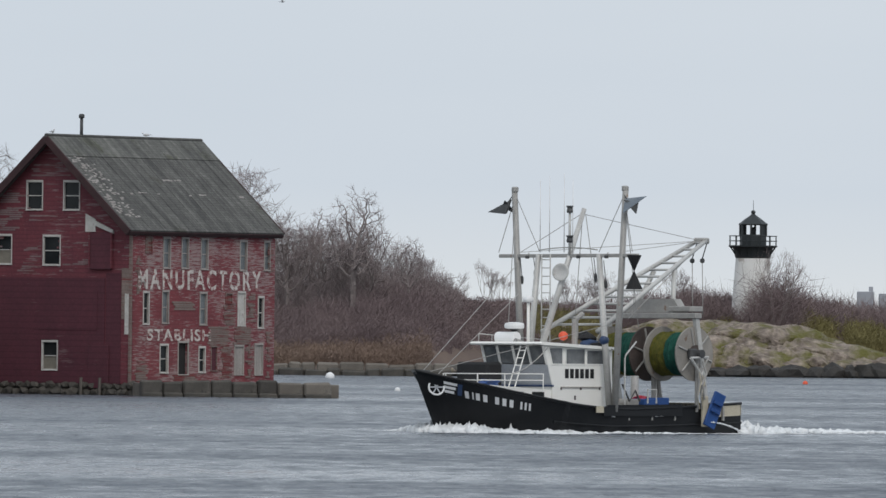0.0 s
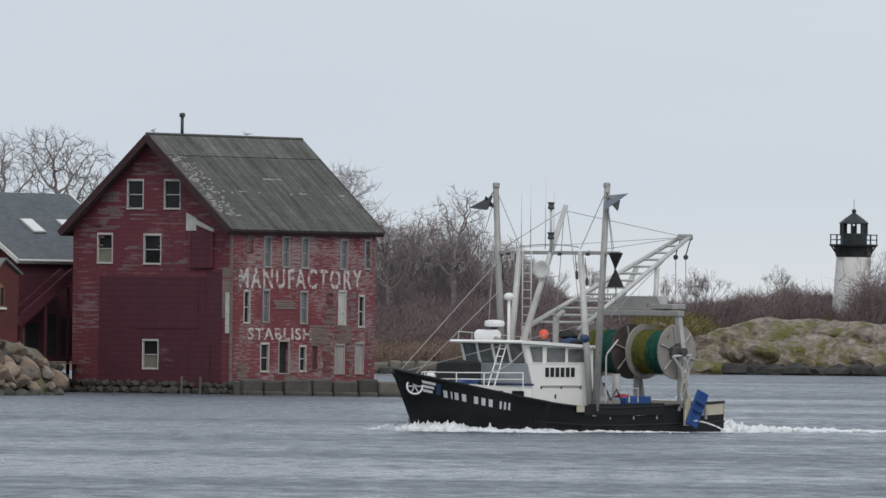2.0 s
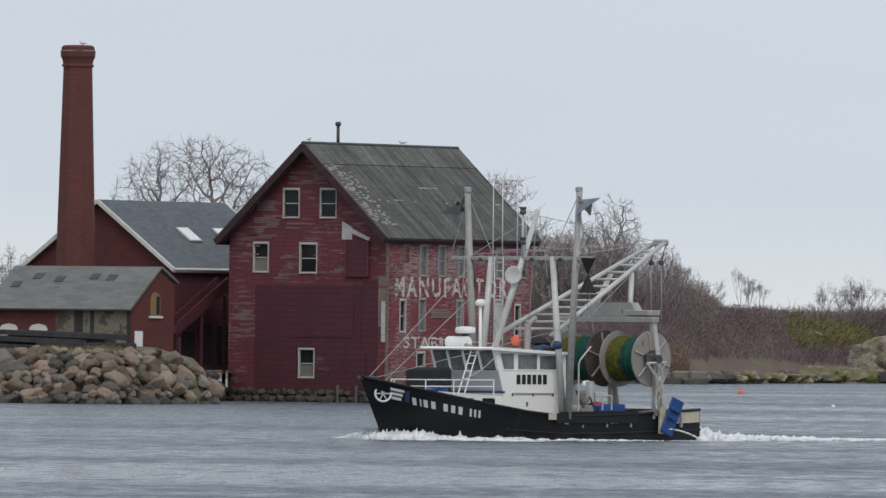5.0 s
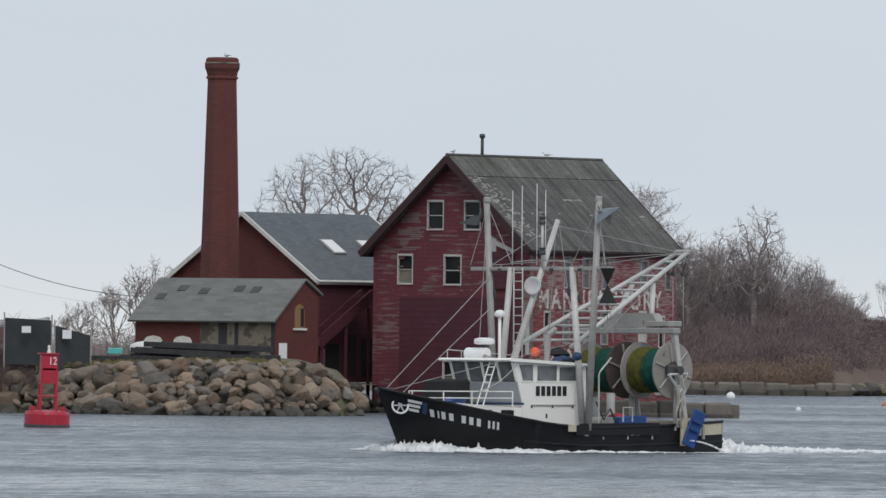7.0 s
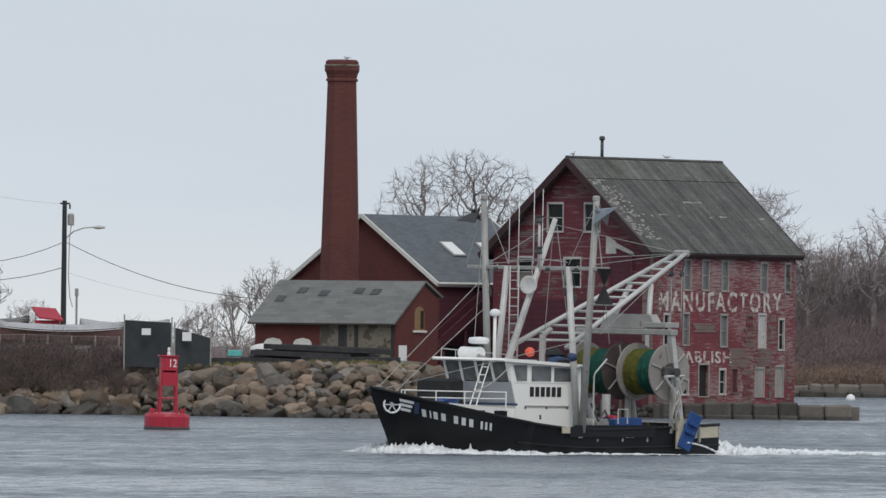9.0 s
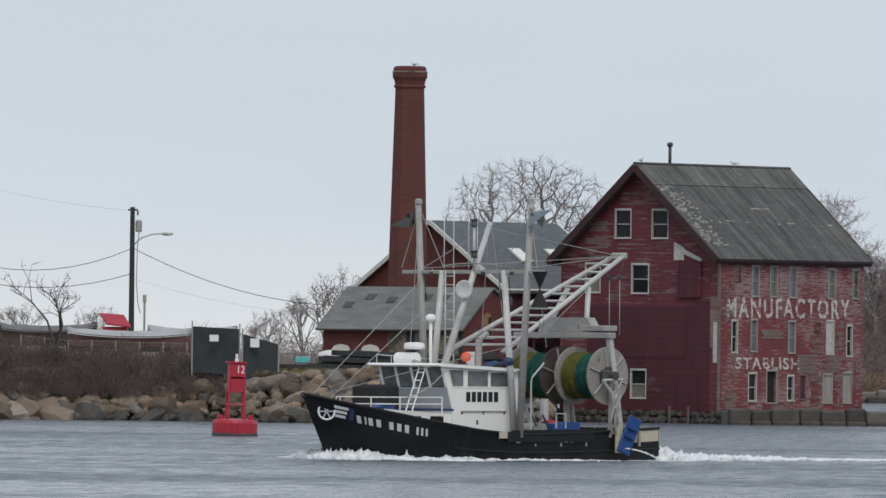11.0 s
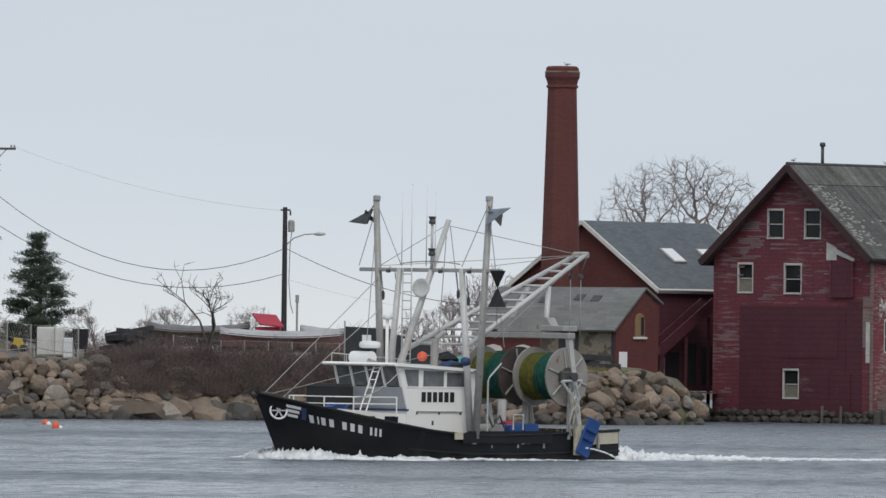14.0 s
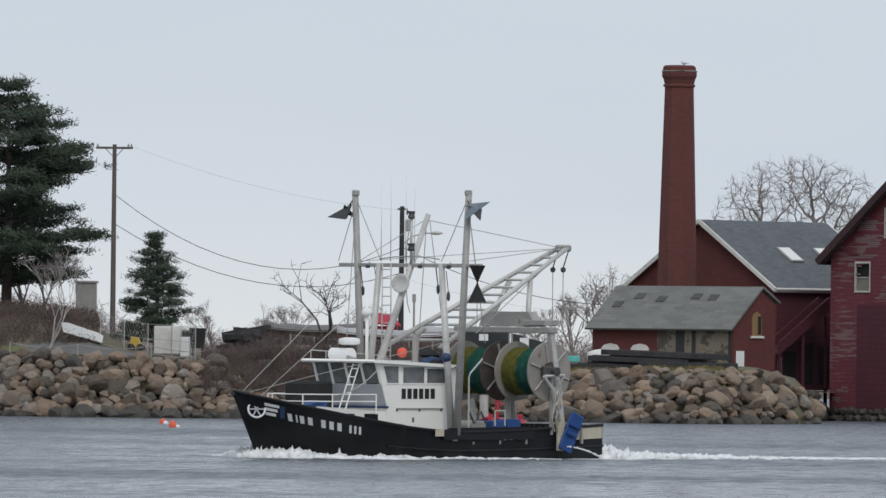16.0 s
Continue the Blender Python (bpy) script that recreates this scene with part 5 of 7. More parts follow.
def foam_lump(x, y, r, h):
    s.blob((x, y, 0.0), (r * rng.uniform(1.2, 3.2), r * 1.3, h), 0.3, rng.random() * 50, 1)


for i in range(1300):
    t = rng.random() ** 1.4
    x = 8.6 - 16.5 * t
    if t > 0.25 and noise.noise(Vector((x * 0.9, 3.1, 0))) < 0.25 * (t - 0.45):
        continue
    for sg in ((1, -1) if i % 4 == 0 else (1,)):
        off = hull_half(x + 0.9, 0.35) + 0.05 + abs(rng.gauss(0, 0.25 + 1.0 * t)) * (1.0 if t < 0.6 else 0.4)
        foam_lump(x - 0.3 * off, sg * off, rng.uniform(0.05, 0.2), (0.34 * (1 - t) ** 2.0 * (0.75 + 0.8 * noise.noise(Vector((x * 1.3, 8, 0)))) + 0.02) * rng.uniform(0.2, 1.3))
for i in range(1700):
    d, sg = rng.random() ** 0.9, rng.choice((1, -1))
    foam_lump(9.1 - 4.4 * d + rng.gauss(0, 0.25), sg * (0.15 + (4.8 if sg > 0 else 6.2) * d * rng.uniform(0.75, 1.15)), rng.uniform(0.05, 0.22), 0.42 * (1 - d) ** 1.2 * (0.8 + 0.9 * noise.noise(Vector((d * 6, sg * 5, 2)))) * rng.uniform(0.2, 1.35) + 0.015)
for i in range(1500):
    d = rng.random() ** 1.7
    foam_lump(-9.0 - 26 * d, rng.gauss(0, 1.2 + 0.4 * d), rng.uniform(0.05, 0.26), ((0.4 * (1 - d) ** 7 + 0.26 * (1 - d) ** 2) * (0.8 + 0.8 * noise.noise(Vector((d * 14, 4, 0)))) + 0.015) * rng.uniform(0.2, 1.3))
for i in range(70):
    d = rng.random()
    n = len(ICO[1][0])
    foam_lump(-6.3 - 1.6 * d, 3.15 + 0.9 * d, rng.uniform(0.02, 0.045), rng.uniform(0.02, 0.045))
    s.v[-n:] = [(a, b, c + 0.55 * (1 - d * d)) for a, b, c in s.v[-n:]]
wake = single("wake_foam", s, M["foam"], "white bow wave and churned wake foam round the trawler", "foam", kind="stuff", smooth=True)


# ---------------------------------------------------------------- brick hall, stack and shed beside the factory
def local(u, d):
    p = flat(u, d)
    return pose(p.x, p.y, 0, 0, 0, THETA)


hall = thing("brick_hall", "dark red brick hall with blue-grey slate gable roof and white trim", "building", local(-149, 760))
HW, HL, HE, HR = 12.0, 14.5, 9.0, 13.35
s = Shape().prism([(0, 0, 2.0), (0, HW, 2.0), (0, HW, HE), (0, HW / 2, HR), (0, 0, HE)], (0, 0, 0), (0.35, 0, 0))
part("gable_wall", s, M["brick"], hall)
part("long_wall", Shape().box((0.35, 0, 2.0), (HL, 0.35, HE)), M["maroon"], hall, "dark maroon boarded wall")
part("back_wall", Shape().prism([(HL - 0.35, 0.35, 2.0), (HL - 0.35, HW, 2.0), (HL - 0.35, HW, HE), (HL - 0.35, HW / 2, HR), (HL - 0.35, 0.35, HE)], (0, 0, 0), (0.35, 0, 0)), M["brick"], hall)
part("rear_wall", Shape().box((0.35, HW - 0.35, 2.0), (HL - 0.35, HW, HE)), M["brick"], hall)
gable_roof(hall, "roof", HW, -0.4, HL + 0.3, HE, HR, 0.45, M["slate"], M["white_trim"], 0.13, rake=0.13)
HS = Matrix.Translation((0, 0, HE)) @ Matrix.Rotation(math.atan2(HR - HE, HW / 2), 4, "X")
for x in (4.9, 9.2):
    sky_l = part("skylight", Shape().box((x, 2.6, 0.13), (x + 1.5, 4.2, 0.27), 0.03), M["dull_steel"], hall)
    sky_l.matrix_local = HS
    # sky reflection is put in as a plain white pane
    part("pane", Shape().box((x + 0.12, 2.7, 0.27), (x + 1.38, 4.1, 0.285)), M["white"], sky_l, "pane coloured white for the sky's reflection")
part("gutter", Shape().tube((-0.4, -0.42, HE - 0.22), (HL, -0.42, HE - 0.22), 0.09), M["white_trim"], hall)
# near-black sheets paint the passage's shade on the uncut wall; posts
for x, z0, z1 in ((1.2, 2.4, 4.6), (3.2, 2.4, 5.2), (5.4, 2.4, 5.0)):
    part("doorway", Shape().box((x, -0.02, z0), (x + 1.5, 0.02, z1)), M["void_shade"], hall)
part("post", Shape().box((0.4, -0.25, 1.5), (0.65, 0.0, 4.2), 0.02), M["grey_board"], hall)
part("boarded_window", Shape().box((6.9, -0.05, 5.3), (8.2, 0.0, 7.3), 0.02), M["concrete"], hall)

conveyor = thing("covered_stair", "dark maroon covered stair leaning between brick hall and factory", "stair", local(-149, 757))
for dy in (0.0, 0.9):
    part("side_panel", Shape().prism([(0.6, dy, 4.3), (0.6, dy, 5.2), (6.6, dy, 8.3), (6.6, dy, 7.4)], (0, 0, 0), (0, 0.1, 0)), M["maroon"], conveyor)
part("tread_floor", Shape().prism([(0.6, 0.1, 4.4), (6.6, 0.1, 7.5), (6.6, 0.1, 7.6), (0.6, 0.1, 4.5)], (0, 0, 0), (0, 0.8, 0)), M["maroon"], conveyor)
for x in (0.8, 3.6, 6.3):
    part("post", Shape().box((x, 0.05, 0.5), (x + 0.18, 0.25, 4.2 + (x - 0.6) * 0.5), 0.02), M["maroon"], conveyor)

stack_p = flat(-321, 759)
stack = thing("factory_chimney", "tall tapering octagonal red brick factory chimney", "chimney", pose(stack_p.x, stack_p.y, 0, 0, 0, 20))
part("shaft", Shape().lathe([(1.62, 2.0), (1.42, 8.0), (1.02, 22.0), (1.02, 22.3)], 8), M["stack_brick"], stack)
part("collar", Shape().lathe([(1.02, 22.25), (1.12, 22.3), (1.12, 22.42), (1.02, 22.48)], 8), M["stack_brick"], stack)
part("crown", Shape().lathe([(1.03, 22.45), (1.1, 22.75), (1.22, 23.0), (1.22, 23.3), (1.17, 23.34)], 8), M["stack_brick"], stack)
part("coping", Shape().lathe([(1.2, 23.28), (1.24, 23.3), (1.24, 23.36), (1.17, 23.4)], 8), M["concrete"], stack)
part("cap", Shape().lathe([(1.17, 23.36), (1.15, 23.6), (1.02, 23.72), (0.75, 23.74), (0.7, 23.0)], 8), M["brick"], stack)

shed = thing("brick_shed", "low red brick shed with a worn grey roof and concrete patch", "building", local(-221, 746))
SL, SE, SRX, SR, SD = 11.4, 6.2, 3.2, 8.75, 4.9
end = [(0, 2.0), (SD, 2.0), (SD, 7.75), (SRX, SR - 0.1), (0, SE)]
part("end_wall", Shape().prism([(x, 0, z) for x, z in end], (0, 0, 0), (0, 0.3, 0)), M["brick"], shed)
part("far_wall", Shape().prism([(x, SL - 0.3, z) for x, z in end], (0, 0, 0), (0, 0.3, 0)), M["brick"], shed)
part("front_wall", Shape().box((0, 6.1, 2.0), (0.3, SL - 0.3, SE)), M["brick"], shed)
part("patched_wall", Shape().box((-0.02, 0.3, 2.0), (0.3, 6.1, SE)), M["concrete"], shed, "stained concrete wall")
for y0, y1 in ((0.1, 0.35), (3.9, 4.6), (3.0, 3.3)):
    part("pier", Shape().box((-0.06, y0, 2.0), (0.0, y1, SE - 0.1), 0.02), M["creosote"], shed)
for a, b, thick in (((-0.45, SE - 0.3), (SRX, SR), 0.16), ((SRX, SR), (SD + 0.25, 7.75), 0.16)):
    dx, dz = b[0] - a[0], b[1] - a[1]
    run = math.hypot(dx, dz)
    ob = part("roof", Shape().box((0, 0, 0), (SL + 0.5, run, thick), 0.02), M["shed_roof"], shed)
    ang = math.atan2(dz, dx)
    lie = Matrix.Translation((a[0], SL + 0.3, a[1])) @ Matrix.Rotation(radians(-90), 4, "Z") @ Matrix.Rotation(ang, 4, "X")
    ob.matrix_local = lie
    if a[0] < 0:
        for x, y in ((1.3, 2.6), (2.6, 3.5), (4.5, 3.2), (7.2, 3.5), (8.6, 3.4)):
            lit = part("roof_light", Shape().box((x - 0.35, y - 0.3, thick), (x + 0.35, y + 0.3, thick + 0.05), 0.01), M["dark_steel"], shed)
            lit.matrix_local = lie
arch = [(-0.55, 0), (0.55, 0), (0.55, 1.15), (0.4, 1.45), (0, 1.6), (-0.4, 1.45), (-0.55, 1.15)]
win = part("arched_window", Shape().prism([(2.7 + x, -0.02, 5.6 + z) for x, z in arch], (0, -0.03, 0), (0, 0.05, 0)), material("plywood", (0.20, 0.125, 0.06), (0.28, 0.18, 0.085), 2), shed, "boarded arched window")
# darkness of a gap, painted as a near-black sheet on the boarding
part("gap", Shape().box((2.8, -0.07, 5.7), (3.15, -0.05, 6.9)), M["void_shade"], win)
part("sill", Shape().box((1.95, -0.14, 5.45), (3.45, 0.0, 5.6), 0.02), M["white_trim"], win)
part("door", Shape().box((0.35, -0.06, 2.9), (1.25, 0.0, 4.6), 0.02), M["white"], shed, "small white door")
for y in (9.9, 7.5):
    w = part("window", Shape().prism([(-0.05, y + x * 1.3, 3.9 + z * 0.7) for x, z in arch], (-0.03, 0, 0), (0.05, 0, 0)), M["white_trim"], shed)
    part("pane", Shape().box((-0.1, y - 0.55, 3.95), (-0.08, y + 0.55, 4.55)), M["glass"], w)

# low stone wall between bank and factory
wall = thing("rubble_wall", "low brown rubble stone wall between bank and factory", "wall", kind="structure")
rng = random.Random(21)
for row in range(3):
    u = -128
    while u < -58:
        w = rng.uniform(0.5, 0.9)
        ob = part("stone", stone_meshes[rng.randrange(5)], None, wall)
        p = flat(u, 752 + row * 0.3, 0.35 + row * 0.62)
        ob.matrix_local = pose(p.x, p.y, p.z, rng.uniform(-10, 10), rng.uniform(-10, 10), rng.uniform(0, 360)) @ Matrix.Diagonal((w * 0.6, 0.5, 0.42, 1))
        u += w * 24
part("core", grid_land([-160, -120, -90, -60, -40], [752.5, 756, 762, 775], lambda u, d: 1.9), M["earth"], wall)

# ---------------------------------------------------------------- rubble bank
banks = [thing("rubble_bank", "bank of tumbled tan and grey granite boulders along the water", "rubble bank", kind="structure") for i in range(3)]
rng = random.Random(17)
boulders = []
for i in range(12):
    # a rough block worn by cutting planes at random slants
    sh = Shape().blob((0, 0, 0), (1.05, 1.05, 1.0), 0.1, seed=i + 3, level=3)
    cuts = [(Vector((rng.gauss(0, 1), rng.gauss(0, 1), rng.gauss(0, 1))).normalized(), rng.uniform(0.62, 0.9)) for k in range(9)]
    for q, co in enumerate(sh.v):
        v = Vector(co)
        for no, far in cuts:
            over = v.dot(no) - far
            if over > 0:
                v -= no * over * 0.92
        sh.v[q] = tuple(v)
    me = sh.mesh("boulder")
    me.materials.append(M["boulder"])
    boulders.append(me)
dark_boulders = []
for me in boulders[:4]:
    me2 = me.copy()
    me2.materials.clear()
    me2.materials.append(M["wet_granite"])
    dark_boulders.append(me2)
spots = []
u = -1640.0
while u < -66:
    top = lerp_table(BANK_TOP, u)
    rows = max(2, int(top / 0.46))
    for r in range(rows + 1):
        k = r / rows
        spots.append((u + rng.uniform(-12, 12), k, top))
    u += rng.uniform(12, 17.5)
for i, (u, k, top) in enumerate(spots):
    bushy = -1130 < u < -690
    if bushy and k > 0.62 and rng.random() < 0.75:
        continue
    d = shore_d(u) + 0.1 + k * 4.6
    size = rng.uniform(0.27, 0.58) * (1.5 if rng.random() < 0.16 else 1)
    if bushy and k < 0.3:
        size *= 1.3
    p = flat(u, d, 0.05 + top * k * 0.95 + rng.uniform(-0.15, 0.15))
    turn = pose(p.x, p.y, p.z, rng.uniform(-35, 35), rng.uniform(-35, 35), rng.uniform(0, 360)) @ Matrix.Diagonal((size * rng.uniform(0.9, 1.5), size, size * rng.uniform(0.65, 0.95), 1))
    me = dark_boulders[rng.randrange(4)] if k < 0.08 else boulders[rng.randrange(12)]
    ob = part("boulder", me, None, banks[0 if u < -1130 else (1 if u < -600 else 2)])
    ob.matrix_local = turn
# sloping ledge slabs at the waterline
for u, w, h in ((-1090, 2.6, 0.9), (-1030, 2.0, 0.7), (-960, 2.2, 0.8), (-880, 1.5, 0.6)):
    p = flat(u, shore_d(u) + 1.2, 0.5)
    ob = part("ledge", Shape().blob((0, 0, 0), (w, 1.6, h), 0.18, u, 2), M["boulder"], banks[1])
    ob.matrix_local = pose(p.x, p.y, p.z, 18, 8, 6)

# ---------------------------------------------------------------- channel marker and floats
bp = flat(-624, 612)
buoy = thing("channel_buoy", "red lattice channel buoy floating on a round red hull", "buoy", pose(bp.x, bp.y, 0, 0, 1.0, 12))
part("float_hull", Shape().lathe([(1.0, -0.6), (1.22, -0.3), (1.24, 0.7), (1.18, 0.86), (0.4, 0.95)], 24), M["buoy_red"], buoy, smooth=False)
part("waterline_band", Shape().lathe([(1.25, -0.1), (1.255, 0.0), (1.255, 0.13), (1.25, 0.16)], 24), M["dark_steel"], buoy)
part("hatch", Shape().box((-0.03, -1.3, 0.1), (0.03, -1.2, 0.75), 0.01), M["tarp_red"], buoy)
legs = [(0.46, 0.46), (-0.46, 0.46), (-0.46, -0.46), (0.46, -0.46)]
for x, y in legs:
    part("leg", Shape().tube((x, y, 0.85), (x * 0.8, y * 0.8, 3.9), 0.06, n=6), M["buoy_red"], buoy)
for z in (1.7, 2.4, 2.9):
    k = 1 - 0.2 * (z - 0.85) / 3.05
    part("ring", Shape().line([(x * k, y * k, z) for x, y in legs + legs[:1]], 0.045, 5), M["buoy_red"], buoy)
part("lug", Shape().box((-0.95, -0.2, 0.85), (-0.7, 0.2, 1.15), 0.03), M["buoy_red"], buoy)
part("lug", Shape().box((0.7, -0.2, 0.85), (0.95, 0.2, 1.15), 0.03), M["buoy_red"], buoy)
for lo, hi in (((-0.44, -0.47, 3.2), (0.44, -0.40, 3.95)), ((-0.42, 0.36, 2.6), (0.42, 0.42, 3.95)), ((-0.44, -0.40, 2.5), (-0.38, 0.36, 3.95)), ((0.38, -0.40, 2.5), (0.44, 0.36, 3.95)), ((-0.36, -0.46, 2.45), (0.44, -0.41, 3.1))):
    part("day_mark", Shape().box(lo, hi, 0.01), M["buoy_red"], buoy)
part("top_plate", Shape().box((-0.56, -0.56, 3.95), (0.5, 0.5, 4.03), 0.02), M["buoy_red"], buoy)
num = part("number", text_mesh("12", 0.42, 0.36, 0.02), M["white"], buoy)
num.matrix_local = pose(0.02, -0.485, 3.4, 90, 0, 0)
part("lantern", Shape().lathe([(0.1, 4.0), (0.1, 4.15), (0.07, 4.2), (0.08, 4.42), (0.02, 4.46)], 10), M["white"], buoy)


def float_buoy(u, d, r, mat, label, squash=1.0):
    p = flat(u, d)
    return single("mooring_buoy", Shape().lathe([(0.05, -r * 0.5), (r * 0.9, -r * 0.2), (r, r * 0.25), (r * 0.8, r * 0.9 * squash), (r * 0.3, r * 1.25 * squash), (0.04, r * 1.3 * squash)], 14),
                  M[mat], label, "buoy", "mooring buoys", smooth=True, m=pose(p.x, p.y, 0, 0, 4, 0))


float_buoy(585, 1000, 0.42, "white", "round white mooring buoy on the water")
float_buoy(705, 830, 0.22, "white", "round white mooring buoy on the water")
float_buoy(858, 905, 0.24, "orange", "faded pink mooring buoy on the water")
float_buoy(1426, 990, 0.24, "orange", "faded pink mooring buoy on the water")
float_buoy(1022, 760, 0.14, "white", "small white mooring buoy on the water")
float_buoy(-1211, 640, 0.22, "orange", "red lobster pot buoy on the water", 1.4)
float_buoy(-1202, 640, 0.13, "white", "small white lobster pot buoy on the water")
float_buoy(-1228, 668, 0.22, "orange", "orange lobster pot buoy on the water")
float_buoy(-1223, 664, 0.15, "white", "small white lobster pot buoy on the water")


# ---------------------------------------------------------------- yard behind the bank
def on_yard(u, d, lift=0.0, rz=0.0):
    p = flat(u, d, yard_z(u, d) + lift)
    return pose(p.x, p.y, p.z, 0, 0, rz)


rng = random.Random(30)
for i in range(9):
    row = i // 3
    beam = single("timber_beam", Shape().box((-4.2 + rng.uniform(0, 1), -0.17, 0), (4.2 - rng.uniform(0, 1.5), 0.17, 0.34), 0.02), M["creosote"], "long black creosoted timber beam in a yard stack", "timber", "timber stack")
    beam.matrix_world = on_yard(-395 + (i % 3) * 14 + row * 20, 727 + (i % 3) * 0.5, row * 0.34, rng.uniform(-2, 2)) @ pose(0, 0, 0, 0, 2.0, 0)
for u in (-330, -560):
    beam = single("timber_beam", Shape().box((-3.2, -0.17, 0), (3.2, 0.17, 0.4), 0.02), M["creosote"], "long black creosoted timber beam lying along the bank", "timber", "timber stack")
    beam.matrix_world = on_yard(u + 30, 725, 0.1, 3)
p = on_yard(-505, 731, 0.55)
crate = single("turquoise_crate", Shape().box((-0.45, -0.4, 0), (0.45, 0.4, 0.4), 0.04), material("turquoise_plastic", (0.10, 0.42, 0.40), rough=0.5), "turquoise plastic crate on the timber stack", "crate", m=p)
for u, d, w in ((-455, 733, 1.7), (-400, 733, 1.5)):
    dinghy = single("overturned_skiff", Shape().blob((0, 0, 0.2), (w * 0.55, 0.7, 0.5), 0.04, 2, 2), M["white_trim"], "white overturned skiff beside the timber stack", "boat", smooth=True, m=on_yard(u, d, 0.35))

screen = thing("screened_fence", "chain-link fence with black screening and white notices", "fence", Matrix())
fz = [(-701, 722, 3.6, 6.05), (-617, 721, 3.5, 5.9), (-612, 721, 2.8, 5.6), (-548, 722, 2.6, 4.95)]
for u, d, z0, z1 in fz:
    part("post", Shape().tube(flat(u, d, z0 - 0.8), flat(u, d, z1 + 0.35), 0.05, n=6), M["dull_steel"], screen)
for (ua, da, a0, a1), (ub, db, b0, b1) in ((fz[0], fz[1]), (fz[2], fz[3])):
    part("screen_panel", Shape().prism([flat(ua, da, a0 - 0.5), flat(ub, db, b0 - 0.5), flat(ub, db, b1), flat(ua, da, a1)], (0, 0, 0), (0, 0.04, 0)), M["mesh_black"], screen)
for u, z in ((-662, 5.3), (-590, 4.95)):
    part("notice", Shape().box((-0.29, -0.12, -0.2), (0.29, -0.1, 0.22 if u < -650 else 0.36)), M["white"], screen).matrix_local = pose(*flat(u, 721, z))

link = thing("chain_link_fence", "tall grey chain-link fence along the yard", "fence")
us = list(range(-1340, -690, 42))
for u in us:
    if -1160 < u < -1030:
        continue
    z = yard_z(u, 728)
    part("post", Shape().tube(flat(u, 728, z - 0.3), flat(u, 728, z + 2.0), 0.04, n=6), M["dull_steel"], link)
wires = Shape()
for a, b in zip(us, us[1:]):
    if -1180 < a < -1030:
        continue
    za, zb = yard_z(a, 728), yard_z(b, 728)
    for h in (0.1, 1.0, 1.95):
        wires.tube(flat(a, 728, za + h), flat(b, 728, zb + h), 0.015, n=4)
    for k in range(9):
        t0, t1 = k / 9, (k + 1) / 9
        for h0, h1 in ((0.1, 1.95), (1.95, 0.1)):
            wires.tube(flat(a + (b - a) * t0, 728, za + h0), flat(a + (b - a) * min(1, t1 + 0.3), 728, zb + h1), 0.006, n=3, caps=False)
tagged(part("link_mesh", wires, M["dull_steel"], link), kind="stuff")


def stored_boat(u, d, length, hull_mat, cover_mat, label, rz):
    boat = thing("stored_boat", label, "boat", on_yard(u, d, 0.8, rz))
    st, pts2, n = Shape(), [], 14
    for i in range(n + 1):
        t = i / n
        x = length * (t - 0.5)
        b = 1.25 * (1 - abs(2 * t - 0.95) ** 2.6 * 0.95)
        for y, z in ((0, -0.1), (b * 0.7, 0.25), (b, 0.9 + 0.25 * (2 * t - 1) ** 2), (-b, 0.9 + 0.25 * (2 * t - 1) ** 2), (-b * 0.7, 0.25)):
            pts2.append((x, y, z))
    st.add(pts2, [(i * 5 + j, i * 5 + (j + 1) % 5, i * 5 + 5 + (j + 1) % 5, i * 5 + 5 + j) for i in range(n) for j in range(5)] + [tuple(range(5)), tuple(range(n * 5 + 4, n * 5 - 1, -1))])
    part("hull", st, hull_mat, boat, smooth=False)
    cv, m2 = Shape(), []
    for i in range(n + 1):
        t = i / n
        x = length * (t - 0.5) * 1.01
        b = 1.32 * (1 - abs(2 * t - 0.95) ** 2.6 * 0.95)
        zt = 0.95 + 0.25 * (2 * t - 1) ** 2
        m2 += [(x, b, zt - 0.15), (x, b * 0.55, zt + 0.15 + 0.1 * noise.noise(Vector((x, 1, u)))), (x, 0, zt + 0.3 + 0.12 * noise.noise(Vector((x, 2, u)))), (x, -b * 0.55, zt + 0.15), (x, -b, zt - 0.15)]
    cv.add(m2, [(i * 5 + j, i * 5 + j + 1, i * 5 + 6 + j, i * 5 + 5 + j) for i in range(n) for j in range(4)])
    part("cover", cv, cover_mat, boat, "wrinkled white cover")
    for x in (-length * 0.25, length * 0.25):
        part("cradle", Shape().box((x - 0.1, -0.9, -1.3), (x + 0.1, 0.9, 0.1), 0.02), M["creosote"], boat)


stored_boat(-810, 738, 8.2, material("maroon_gelcoat", (0.12, 0.06, 0.06), (0.16, 0.09, 0.085), rough=0.4), M["wrap"], "laid-up boat with maroon hull under a white cover", 8)
stored_boat(-960, 746, 7.0, material("brown_gelcoat", (0.10, 0.075, 0.07), (0.14, 0.11, 0.10), rough=0.5), material("grey_tarpaulin", (0.12, 0.115, 0.115), (0.2, 0.19, 0.19), 1.2, 0.7, 0.3), "laid-up brown boat under a dull grey tarpaulin", -12)
stored_boat(-700, 752, 6.0, M["wrap"], M["wrap"], "laid-up white boat under a pale cover", 14)
tarp = thing("red_canopy", "bright red sloping canopy roof on a small kiosk", "canopy", on_yard(-838, 744))
